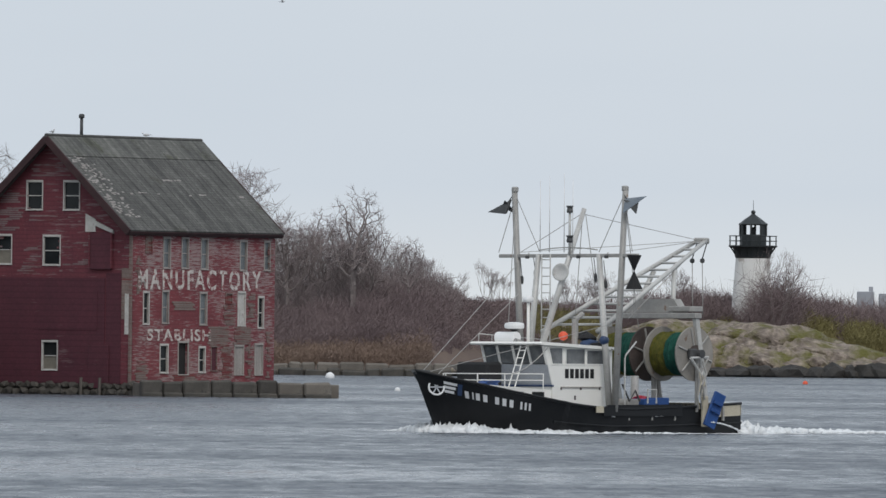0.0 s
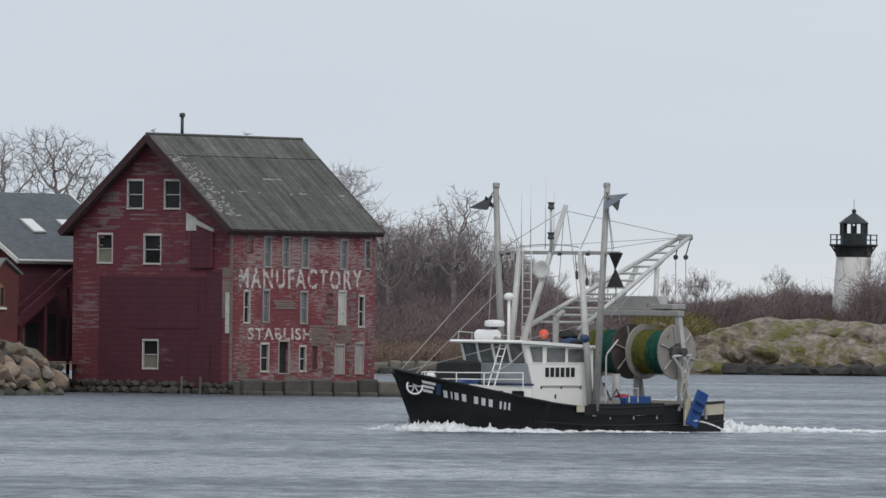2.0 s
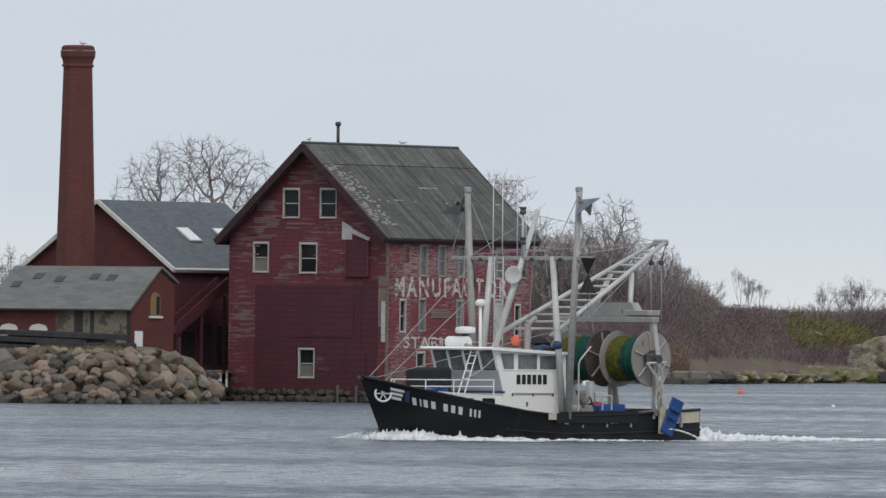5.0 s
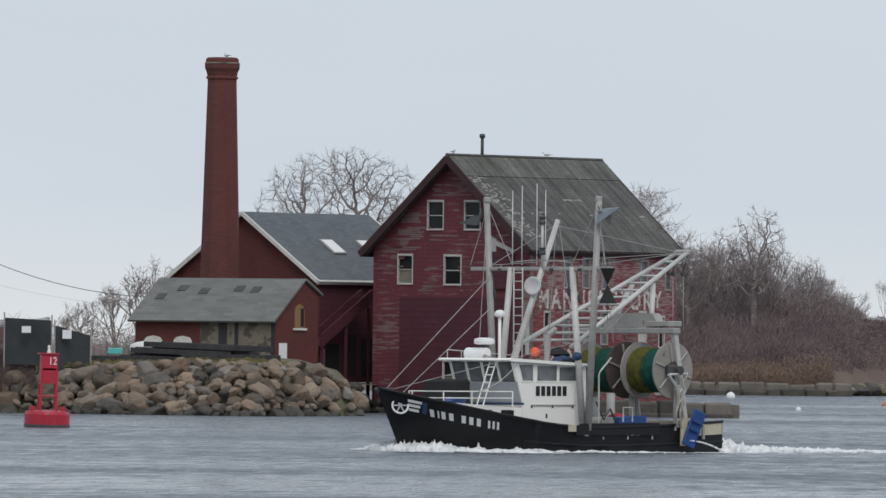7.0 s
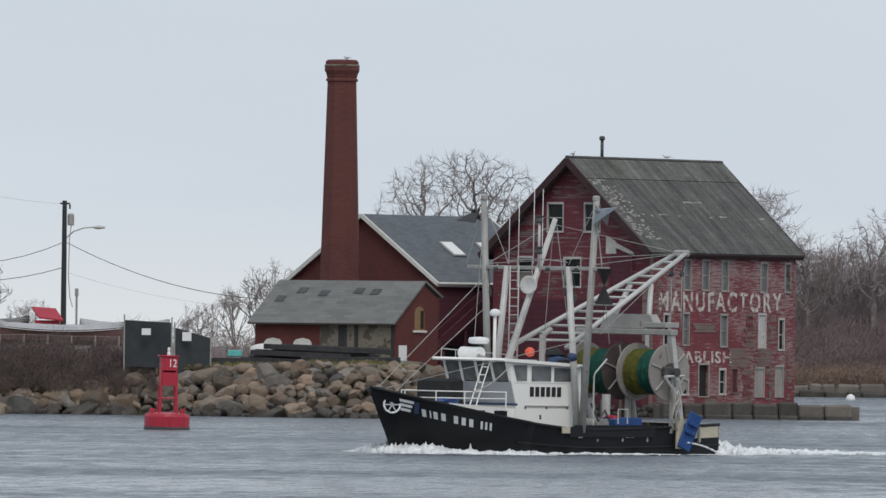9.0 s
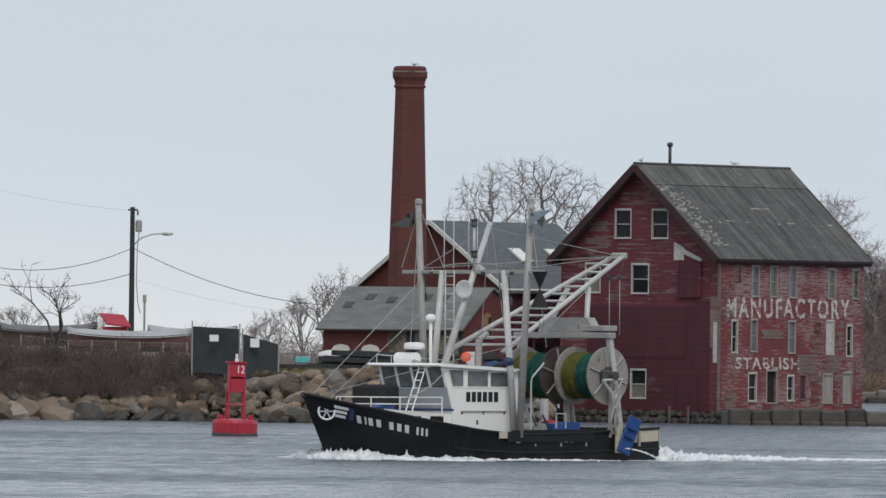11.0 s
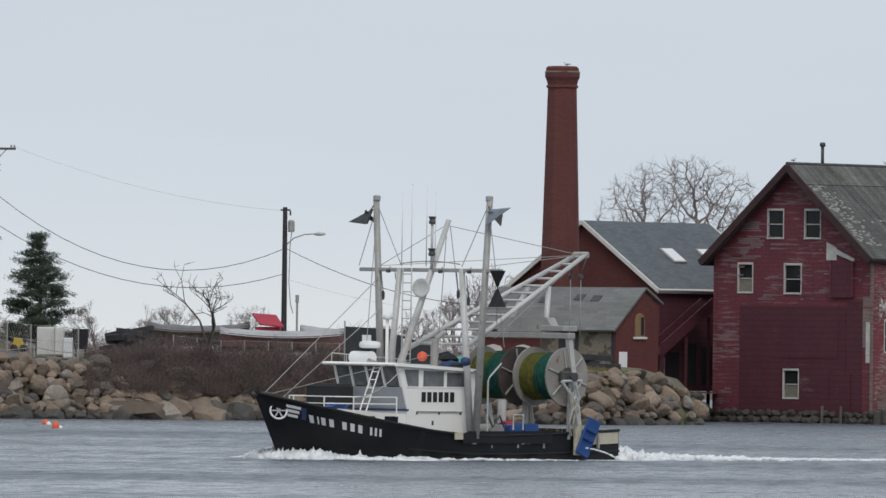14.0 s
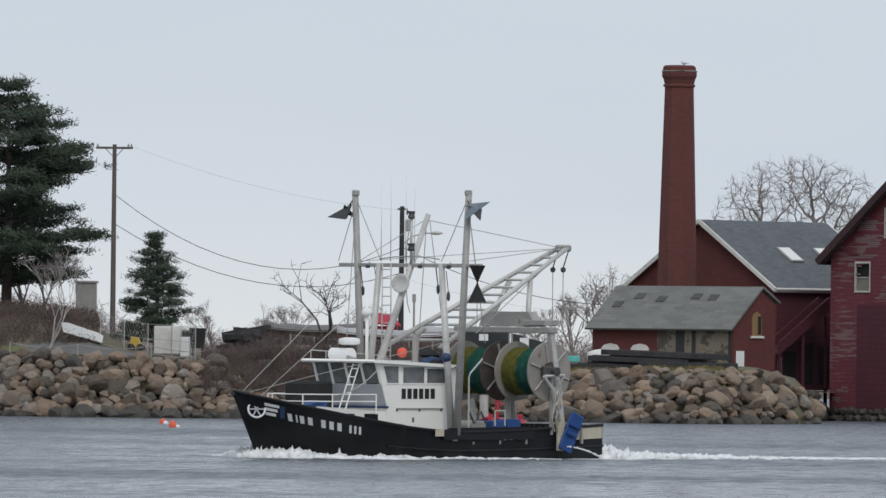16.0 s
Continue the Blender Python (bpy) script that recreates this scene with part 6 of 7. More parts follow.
part("roof", Shape().prism([(-0.45, -0.8, 2.35), (1.15, -0.8, 2.2), (0.5, 0.8, 2.95), (-1.1, 0.8, 3.05)], (0, 0, 0), (0, 0, 0.1)), M["tarp_red"], tarp)
part("wall", Shape().box((-0.75, -0.55, 0), (0.85, 0.6, 2.25), 0.03), M["tarp_red"], tarp)
part("gable_end", Shape().prism([(-0.78, -0.6, 1.4), (-0.78, 0.65, 1.4), (-0.78, 0.65, 2.8), (-0.78, -0.6, 2.3)], (-0.06, 0, 0), (0, 0, 0)), M["white_trim"], tarp)

heap = thing("scrap_heap", "dark heap of old timbers and brush beside the yard fence", "heap", on_yard(-1076, 731))
rng = random.Random(9)
for i in range(26):
    part("timber", Shape().box((-0.9, -0.2, -0.2), (0.9, 0.2, 0.2), 0.03), M["creosote"], heap).matrix_local = pose(rng.uniform(-1.5, 1.3), rng.uniform(-0.5, 0.5), 0.2 + i * 0.075 * rng.uniform(0.6, 1.1), rng.uniform(-10, 10), rng.uniform(-12, 12), rng.uniform(-30, 30))

skiff = single("white_skiff", Shape().prism([(-1.25, 0, 0.42), (1.25, 0, -0.25), (1.32, 0, 0.2), (0.9, 0, 0.42), (-1.0, 0, 1.02), (-1.4, 0, 1.05)], (0, -0.45, 0), (0, 0.45, 0)), M["white"], "upturned white skiff resting on the slope", "boat", m=on_yard(-1371, 728, 0.15, 4))
cab = single("utility_cabinet", Shape().box((-0.85, -0.5, 0), (0.85, 0.5, 1.8), 0.05), M["white_trim"], "white metal utility cabinet beside the road", "cabinet", m=on_yard(-1221, 729))
cab2 = single("utility_cabinet", Shape().box((-0.3, -0.3, 0), (0.3, 0.3, 1.3), 0.05), M["white"], "small white utility cabinet beside the road", "cabinet", m=on_yard(-1190, 728.5))
booth = single("grey_booth", Shape().box((-0.65, -0.5, 0), (0.65, 0.5, 2.6), 0.04).box((-0.75, -0.6, 2.6), (0.75, 0.6, 2.75), 0.03), M["dull_steel"], "grey metal booth behind the fence", "booth", m=on_yard(-1366, 742))
mower = thing("yellow_machine", "small yellow machine parked by the fence", "machine", on_yard(-1277, 730))
part("body", Shape().prism([(-0.4, 0, 0.3), (0.4, 0, 0.25), (0.15, 0, 0.9), (-0.3, 0, 0.95)], (0, -0.3, 0), (0, 0.3, 0)), material("yellow_paint", (0.5, 0.34, 0.03), rough=0.5), mower)
for x in (-0.3, 0.3):
    part("wheel", Shape().tube((x, -0.35, 0.25), (x, 0.35, 0.25), 0.25, n=12), M["black"], mower)
bin_ = single("black_bin", Shape().prism([(-0.4, 0, 0), (0.4, 0, 0), (0.5, 0, 1.3), (-0.5, 0, 1.3)], (0, -0.4, 0), (0, 0.4, 0)), M["black"], "black bin on a post beside the cabinets", "bin", m=on_yard(-1168, 729, 0.6))
for dx in (-0.3, 0.3):
    part("post", Shape().box((dx - 0.05, -0.05, -0.7), (dx + 0.05, 0.05, 0.05)), M["creosote"], bin_)
road = grid_land(list(range(-1640, -1060, 20)), [723.0, 724.5, 726, 727.5], lambda u, d: max(yard_z(u, d), yard_z(u, 722)) + 0.06)
single("road", road, M["asphalt"], "narrow worn asphalt lane along the bank", "road", kind="structure", smooth=True)
rope = thing("rope_barrier", "sagging rope strung on short posts along the lane", "barrier")
ru = (-1500, -1380, -1250, -1130)
for u in ru:
    part("post", Shape().tube(flat(u, 722.5, yard_z(u, 722.5) - 0.2), flat(u, 722.5, yard_z(u, 722.5) + 0.75), 0.04), M["dull_steel"], rope)
for a, b in zip(ru, ru[1:]):
    part("rope", Shape().cable(flat(a, 722.5, yard_z(a, 722.5) + 0.7), flat(b, 722.5, yard_z(b, 722.5) + 0.7), 0.25, 0.025), M["grey_board"], rope)

# poles, lamp and wires
pa = flat(-809, 750)
pole_a = thing("utility_pole", "dark creosoted utility pole with a street light arm", "utility pole", pose(pa.x, pa.y, 0))
part("pole", Shape().tube((0, 0, 3.5), (0, 0, 13.95), 0.2, 0.15, n=10), M["creosote"], pole_a)
part("transformer", Shape().lathe([(0.2, 12.3), (0.22, 12.4), (0.22, 13.0), (0.14, 13.1)], 10, pose(0.42, 0, 0)), M["dull_steel"], pole_a)
part("insulator", Shape().box((-0.3, -0.06, 13.7), (0.35, 0.06, 13.82)).tube((0.35, 0, 13.7), (0.35, 0, 13.4), 0.06), M["dark_steel"], pole_a)
arm = [(0, 0, 11.35), (0.6, 0, 11.9), (1.3, 0, 12.15), (2.0, 0, 12.2)]
lamp = part("lamp_arm", Shape().line(arm, 0.045), M["dull_steel"], pole_a)
part("lamp_head", Shape().blob((2.3, 0, 12.2), (0.42, 0.16, 0.13), 0.05, 1, 2), M["steel"], lamp, smooth=True)
part("riser_cable", Shape().line([(0.45, 0, 12.3), (0.35, 0, 11.4), (0.3, 0, 9.0), (0.42, 0, 7.5), (0.6, 0, 6.9)], 0.03), M["dull_steel"], pole_a)
pb = flat(-1319, 736)
pole_b = thing("utility_pole", "weathered brown wooden utility pole with a cross-arm", "utility pole", pose(pb.x, pb.y, 0))
part("pole", Shape().tube((0, 0, 3.8), (0, 0, 17.6), 0.19, 0.13, n=10), M["pole_wood"], pole_b)
part("cross_arm", Shape().box((-1.2, -0.08, 17.3), (1.2, 0.08, 17.45), 0.02), M["pole_wood"], pole_b)
for x in (-1.1, 0.9, 1.1):
    part("insulator", Shape().lathe([(0.05, 17.45), (0.07, 17.55), (0.03, 17.65)], 8, pose(x, 0, 0)), M["dull_steel"], pole_b)
for sg in (1, -1):
    part("brace", Shape().tube((0, 0, 16.7), (sg * 0.6, 0, 17.35), 0.03), M["dull_steel"], pole_b)
for a, b, sag in (((pb.x + 0.1, pb.y, 14.3), (pa.x, pa.y, 11.2), 2.9), ((pb.x + 0.1, pb.y, 12.4), (pa.x - 0.1, pa.y, 9.5), 2.2), ((pb.x + 1.1, pb.y, 17.5), (pa.x, pa.y, 13.7), 0.7),
                  ((pa.x + 0.1, pa.y, 11.2), tuple(flat(-430, 765, 7.6)), 0.9), ((pa.x + 0.1, pa.y, 9.2), tuple(flat(-430, 765, 6.9)), 0.5)):
    single("overhead_wire", Shape().cable(a, b, sag, 0.022 if sag > 0.8 else 0.005, 14), M["dark_steel"], "thin dark overhead wire sagging between utility poles", "wire", "overhead wires")
tall = single("antenna_mast", Shape().tube((0, 0, 0), (0, 0, 4.0), 0.07).tube((0, 0, 3.9), (0, 0, 4.4), 0.12, n=8), M["dull_steel"], "thin grey mast standing by the laid-up boats", "mast", m=on_yard(-786, 745))


# ---------------------------------------------------------------- bare trees, woods, pines
def grow(sh, tips, p, d, length, r, depth, rng, droop=0.0, spread=0.6, kids=(2, 4)):
    """A limb in two bent pieces, then its branches."""
    n = 6 if depth > 3 else (4 if depth > 1 else 3)
    mid_d = (d + Vector((rng.gauss(0, 0.12), rng.gauss(0, 0.12), rng.gauss(0, 0.08)))).normalized()
    a = p + d * length * 0.5
    b = a + mid_d * length * 0.5
    sh.tube(p, a, r, r * 0.85, n, False)
    sh.tube(a, b, r * 0.85, r * 0.62, n, False)
    if depth == 0:
        tips.append(b)
        return
    for k in range(rng.randint(*kids)):
        side = Vector((rng.gauss(0, 1), rng.gauss(0, 1), rng.gauss(0, 0.6))).normalized()
        nd = (mid_d + side * spread * rng.uniform(0.6, 1.3) + Vector((0, 0, 0.18 - droop))).normalized()
        start = b
        if k > 1:
            start = a.lerp(b, rng.uniform(0.0, 0.7))
        grow(sh, tips, start, nd, length * rng.uniform(0.62, 0.86), max(r * 0.6, 0.018), depth - 1, rng, droop, spread, kids)


def bare_tree(seed, height, depth=5, spread=0.6, trunk=0.32, r=None, lean=0.0, kids=(2, 4), thin=0.02):
    """Trunk mesh and twig mesh of a leafless tree of about that height."""
    rng = random.Random(seed)
    wood, twigs, tips = Shape(), Shape(), []
    total = sum(0.74 ** i for i in range(depth + 1)) * 0.8
    l0 = height / total
    r = r or height * 0.018
    base = Vector((0, 0, -0.3))
    d = Vector((lean, 0, 1)).normalized()
    top = base + d * l0 * trunk * 3
    wood.tube(base, top, r * 1.25, r, 8, False)
    for k in range(rng.randint(3, 4)):
        a = rng.uniform(0, 6.28)
        nd = (d + Vector((math.cos(a), math.sin(a), 0)) * spread * rng.uniform(0.5, 1.1)).normalized()
        grow(wood, tips, top - d * l0 * 0.3 * k * trunk, nd, l0 * rng.uniform(0.7, 1.0), r * 0.7, depth - 1, rng, 0, spread, kids)
    for t in tips:
        for k in range(3):
            nd = Vector((rng.gauss(0, 0.7), rng.gauss(0, 0.7), rng.uniform(0.0, 1.0))).normalized()
            q = t + nd * l0 * rng.uniform(0.15, 0.35)
            twigs.tube(t, q, thin, thin * 0.5, 3, False)
    return wood.mesh("trunk"), twigs.mesh("crown")


def plant(name, meshes, m, label, group="", mats=("bark", "twig")):
    t = thing(name, label, "tree", m, group)
    part("trunk", meshes[0], M[mats[0]], t)
    part("crown", meshes[1], M[mats[1]], t)
    return t


def far_pose(u, d, rz=0, sink=0.0):
    p = flat(u, d, far_height(u, d) - sink)
    return pose(p.x, p.y, p.z, 0, 0, rz)


def dome_tree(seed, fork, centre, radii, count, step=0.42, thin=0.016, r_top=0.42):
    """Leafless tree whose limbs grow toward points scattered through a dome-shaped crown."""
    rng = np.random.default_rng(seed)
    q = rng.normal(size=(count, 3))
    q /= np.linalg.norm(q, axis=1)[:, None]
    q *= rng.uniform(0.25, 1.0, (count, 1)) ** 0.5
    goal = q * np.array(radii) + np.array(centre)
    goal = goal[goal[:, 2] > centre[2] - radii[2] * 0.55]
    pts, up = [np.array((0.0, 0.0, z)) for z in np.arange(-0.3, fork + 0.01, step)], [-1]
    up += list(range(len(pts) - 1))
    for turn in range(70):
        arr = np.array(pts)
        dist = np.linalg.norm(goal[:, None, :] - arr[None], axis=2)
        near, gap = dist.argmin(axis=1), dist.min(axis=1)
        goal, near = goal[gap > step * 1.3], near[gap > step * 1.3]
        if not len(goal):
            break
        for k in np.unique(near):
            d = goal[near == k] - arr[k]
            d = (d / np.linalg.norm(d, axis=1)[:, None]).sum(axis=0)
            d = d / (np.linalg.norm(d) + 1e-6) + rng.normal(size=3) * 0.22
            pts.append(arr[k] + d / np.linalg.norm(d) * step)
            up.append(int(k))
    n = len(pts)
    load, kids = [0.0] * n, [0] * n
    for i in range(n - 1, 0, -1):
        load[i] = load[i] or 1.0
        load[up[i]] += load[i]
        kids[up[i]] += 1
    rad = [max(thin, r_top * (w / load[0]) ** 0.5) for w in load]
    wood, twigs = Shape(), Shape()
    for i in range(1, n):
        fine = rad[i] < 0.035
        (twigs if fine else wood).tube(pts[up[i]], pts[i], rad[up[i]] if not fine else min(rad[up[i]], 0.03), rad[i], 3 if fine else 6, False)
        if fine:
            d = Vector(pts[i] - pts[up[i]]).normalized()
            for k in range(4 if kids[i] else 9):
                nd = (d + Vector(rng.normal(size=3)) * 0.55 + Vector((0, 0, 0.25))).normalized()
                twigs.tube(pts[i], Vector(pts[i]) + nd * rng.uniform(0.25, 0.85), thin * 0.75, thin * 0.4, 3, False)
    return wood.mesh("trunk"), twigs.mesh("crown")


# spreading elm behind the halls, and trees behind the factory
elm = dome_tree(12, 4.6, (0.0, 0.0, 9.7), (7.0, 6.0, 5.7), 1900, 0.40, 0.010, 0.40)
p = flat(-104, 800)
plant("bare_elm", elm, pose(p.x, p.y, 3.2, 0, 0, 40), "large spreading leafless elm behind the brick hall", mats=("bark", "elm_twig"))
t2 = bare_tree(19, 13, 6, 0.6, 0.3, 0.32, kids=(2, 3), thin=0.022)
plant("shore_tree", t2, far_pose(405, 1078, 10), "tall leafless tree behind the factory roof", "shore trees").scale = (1.0, 1.0, 0.9)

kinds = [bare_tree(100 + i, 8.0, 5, (0.36, 0.46, 0.32, 0.5)[i % 4], 0.13, 0.10, kids=(2, 3), thin=0.015) for i in range(6)]
rng = random.Random(77)
TREE_TOP = [(360, 12.5), (480, 11.5), (560, 11.5), (600, 11.0), (622, 13.2), (645, 10.5), (670, 8.8), (700, 7.8), (740, 7.0), (780, 5.0), (820, 2.8), (1000, 2.5)]
for u in (478, 486, 495, 504, 514, 523, 532, 541, 551, 560, 570, 579, 590, 600, 611, 622, 631, 640, 648, 655, 665, 676, 688, 700, 711, 722, 730, 738, 747, 756, 765, 775, 785, 795, 806):
    h = lerp_table(TREE_TOP, u) * rng.uniform(0.72, 1.05)
    d = rng.uniform(1082, 1108)
    ob = plant("shore_tree", kinds[rng.randrange(6)], far_pose(u, d, rng.uniform(0, 360)), "slender leafless grey-brown tree in the shore woods", "shore trees")
    ob.scale = (h / 10.5 * rng.uniform(0.8, 1.05), h / 10.5 * rng.uniform(0.8, 1.05), h / 10.5)
tall_tree = dome_tree(31, 3.4, (0.2, 0.0, 8.6), (3.3, 3.0, 5.2), 420, 0.42, 0.015, 0.26)
for u, d, h, a in ((624, 1076, 1.0, 0), (655, 1080, 0.74, 130), (566, 1084, 0.88, 70), (508, 1080, 0.86, 200), (722, 1078, 0.58, 300)):
    ob = plant("shore_tree", tall_tree, far_pose(u, d, a), "tall many-limbed leafless tree at the edge of the woods", "shore trees")
    ob.scale = (h, h, h)
for u, h in ((858, 5.0), (872, 4.2), (892, 4.6), (1005, 5.5), (1032, 5.0), (1050, 6.0), (1075, 5.5), (1200, 5.6), (1225, 4.6)):
    ob = plant("shore_tree", kinds[rng.randrange(6)], far_pose(u, 1145, rng.uniform(0, 360)), "small leafless tree on the far point", "point trees")
    ob.scale = (h / 10, h / 10, h / 10)
ob = plant("shore_tree", kinds[3], far_pose(1374, 1128, 30), "bushy leafless tree before the lighthouse", "point trees")
ob.scale = (0.5, 0.5, 0.95)


def scrub(name, mat, label, count, place, blade, seed, spread=0.5, kind="stuff"):
    """Fans of thin twigs; place(rng) gives root and height."""
    rng = random.Random(seed)
    sh = Shape()
    v, f = sh.v, sh.f
    for i in range(count):
        p, h = place(rng)
        for k in range(8):
            if k < 2:
                q, size = p + Vector((rng.gauss(0, 0.12) * h, rng.gauss(0, 0.12) * h, 0)), h * rng.uniform(0.5, 1.0)
                d = Vector((rng.gauss(0, spread * 0.6), rng.gauss(0, spread * 0.6), 1)).normalized()
            else:
                up = rng.random() ** 0.8 * 0.8
                q = p + Vector((rng.gauss(0, 0.22) * h, rng.gauss(0, 0.22) * h, h * up))
                size = h * rng.uniform(0.2, 0.5)
                d = Vector((rng.gauss(0, spread + 0.25), rng.gauss(0, spread + 0.25), rng.uniform(0.1, 1.0))).normalized()
            w = blade * rng.uniform(0.6, 1.4)
            side = Vector((-d.z, 0, d.x)).normalized() * w
            n, e = len(v), q + d * size
            v += [tuple(q - side), tuple(q + side), tuple(e)]
            f.append((n, n + 1, n + 2))
    return single(name, sh, mat, label, "scrub", kind=kind)


SCRUB_H = [(-200, 6.0), (470, 6.2), (640, 6.5), (720, 6.0), (780, 3.5), (830, 1.2), (900, 1.5), (980, 3.2), (1100, 4.0), (1250, 4.2), (1420, 4.4), (1570, 4.4), (1800, 3.0)]


def place_woods(rng):
    u, d = rng.uniform(380, 800), rng.uniform(1066, 1112)
    lump = 0.75 + 0.7 * noise.noise(Vector((u / 22, d / 9, 5)))
    return flat(u, d, far_height(u, d) - 0.1), lerp_table(SCRUB_H, u) * rng.uniform(0.35, 1.0) * lump * (0.45 + 0.55 * min(1, (d - 1062) / 30))


def place_saplings(rng):
    u, d = rng.uniform(380, 815), rng.uniform(1080, 1112)
    lump = 0.8 + 0.5 * noise.noise(Vector((u / 16, d / 9, 8)))
    return flat(u, d, far_height(u, d) - 0.1), lerp_table(TREE_TOP, u) * 0.78 * rng.uniform(0.5, 1.0) * lump


def place_point(rng):
    u = rng.uniform(780, 1700)
    d = rng.uniform(1136, 1165)
    lump = 0.85 + 0.6 * noise.noise(Vector((u / 20, d / 9, 2)))
    return flat(u, d, far_height(u, d) - 0.1), lerp_table(SCRUB_H, u) * rng.uniform(0.35, 0.92) * lump


def place_bush(rng):
    u, d = rng.gauss(1368, 20), rng.uniform(1128, 1136)
    return flat(u, d, far_height(u, d) - 0.1), 7.8 * max(0.25, 1 - abs(u - 1372) / 62) * rng.uniform(0.5, 1.05)


def place_low(rng):
    u = rng.uniform(690, 1080)
    d = far_shore(u) + rng.uniform(8, 30)
    return flat(u, d, far_height(u, d) - 0.1), rng.uniform(0.4, 1.5)


def place_olive(rng):
    u = rng.choice((rng.uniform(1380, 1470), rng.uniform(1500, 1700), rng.uniform(940, 1080), rng.uniform(1085, 1400)))
    d = far_shore(u) + rng.uniform(14, 24)
    return flat(u, d, far_height(u, d) - 0.1), rng.uniform(0.8, 2.6) * (0.42 if 1085 < u < 1400 else 1.0)


def place_grass(rng):
    u = rng.uniform(380, 760)
    d = 1053 + abs(rng.gauss(0, 4)) + 2
    return flat(u, d, far_height(u, d) - 0.05), rng.uniform(0.5, 1.5)


scrub("shore_scrub", M["scrub"], "dense leafless purple-brown scrub under the shore woods", 30000, place_woods, 0.02, 1, 0.26)
scrub("sapling_thicket", M["twig"], "leafless grey-brown saplings filling the shore woods", 5200, place_saplings, 0.017, 12, 0.16)
scrub("point_scrub", M["scrub"], "dense leafless brown scrub on the far point", 28000, place_point, 0.02, 2, 0.3)
scrub("tall_bush", M["scrub"], "tall purple-brown leafless bush before the lighthouse", 950, place_bush, 0.02, 15, 0.5)
scrub("low_scrub", M["scrub"], "low brown scrub on the far slope", 5200, place_low, 0.032, 3, 0.6)
scrub("olive_scrub", M["olive_scrub"], "olive yellow budding scrub on the far point", 4600, place_olive, 0.036, 4, 0.55)
scrub("dry_grass", M["rust_grass"], "rust-brown dry grass along the far shore", 6500, place_grass, 0.03, 5, 0.4)


def place_bank_bush(rng):
    u = max(-1150, min(-650, rng.gauss(-900, 120)))
    k = rng.random()
    d = shore_d(u) + 1.3 + 0.8 * noise.noise(Vector((u / 30, 0, 7))) + k * 7
    lump = 0.95 + 1.1 * noise.noise(Vector((u / 30, d / 3, 4))) + 0.5 * noise.noise(Vector((u / 9, d / 3, 9)))
    return flat(u, d, min(yard_z(u, d), 0.9 + 0.5 * (d - shore_d(u)))), rng.uniform(0.35, 1.45) * max(0.2, lump)


def place_yard_back(rng):
    u = rng.uniform(-1560, -430)
    d = rng.uniform(765, 825)
    return flat(u, d, yard_z(u, d)), rng.uniform(0.8, 2.4) * (1.2 if u > -700 else 0.9)


def place_mound(rng):
    u, d = rng.uniform(-1640, -1345), rng.uniform(727, 745)
    return flat(u, d, yard_z(u, d)), rng.uniform(0.3, 1.3)


def place_yard_grass(rng):
    u, d = rng.uniform(-640, -190), rng.uniform(721, 729)
    return flat(u, d, yard_z(u, d) - 0.02), rng.uniform(0.1, 0.35)


scrub("bank_scrub", M["bank_brush"], "tangled leafless brown brush over the boulder bank", 11000, place_bank_bush, 0.010, 6, 0.6)
scrub("yard_scrub", M["twig"], "pale leafless brush behind the yard", 1300, place_yard_back, 0.02, 7, 0.6)
scrub("mound_scrub", M["bank_brush"], "brown brush on the mound beneath the pine", 2200, place_mound, 0.018, 8, 0.8)
scrub("bank_grass", M["olive_scrub"], "thin yellow-green grass along the bank top", 1500, place_yard_grass, 0.03, 9, 0.6)


def place_fence_brush(rng):
    u, d = rng.uniform(-1110, -690), shore_d(-900) + 3 + 9 * rng.random()
    lump = 0.75 + 1.2 * noise.noise(Vector((u / 26, 3, 4))) + 0.4 * noise.noise(Vector((u / 8, d, 4)))
    return flat(u, d, min(yard_z(u, d), 0.9 + 0.5 * (d - shore_d(u))) - 0.1), rng.uniform(0.4, 2.2) * max(0.25, lump)


scrub("fence_brush", material("fence_twigs", (0.075, 0.052, 0.054), (0.18, 0.13, 0.126), 0.5, 0.9, 0.0), "thin purple-brown leafless brush before the yard fence", 4200, place_fence_brush, 0.008, 16, 0.35)
small = [bare_tree(300 + i, 5.0, 5, 0.6, 0.3, 0.12, kids=(2, 3), thin=0.013) for i in range(3)]
for u, d, h, i in ((-1142, 734, 2.6, 1), (-465, 800, 5.2, 2), (-505, 806, 4.0, 0), (-438, 806, 5.0, 1), (-880, 770, 3.0, 2), (-1000, 775, 3.0, 0), (-1060, 775, 2.6, 1),
                   (-560, 800, 3.2, 2), (-600, 805, 2.8, 1), (-1480, 750, 4.5, 2), (-1440, 752, 4.0, 0)):
    ob = plant("bare_bush_tree", small[i], on_yard(u, d, -0.1, u * 7 % 360), "small leafless tree beside the yard", "yard trees")
    ob.scale = (h / 5, h / 5, h / 5)
gnarled = bare_tree(309, 5.0, 4, 0.75, 0.3, 0.15, lean=-0.08, kids=(2, 3), thin=0.02)
plant("gnarled_tree", gnarled, on_yard(-938, 727, -0.2, 20), "gnarled leafless tree leaning over the boulder bank", mats=("pine_bark", "elm_twig"))
birch = bare_tree(410, 5.2, 5, 0.45, 0.2, 0.09, lean=0.45, kids=(2, 3), thin=0.014)
M["birch"] = material("birch_bark", (0.27, 0.25, 0.235), (0.40, 0.38, 0.36), 4, 0.8, 0.2)
plant("leaning_birch", birch, on_yard(-1438, 726, -0.3), "pale leaning birch on the lane's mound", mats=("birch", "twig"))




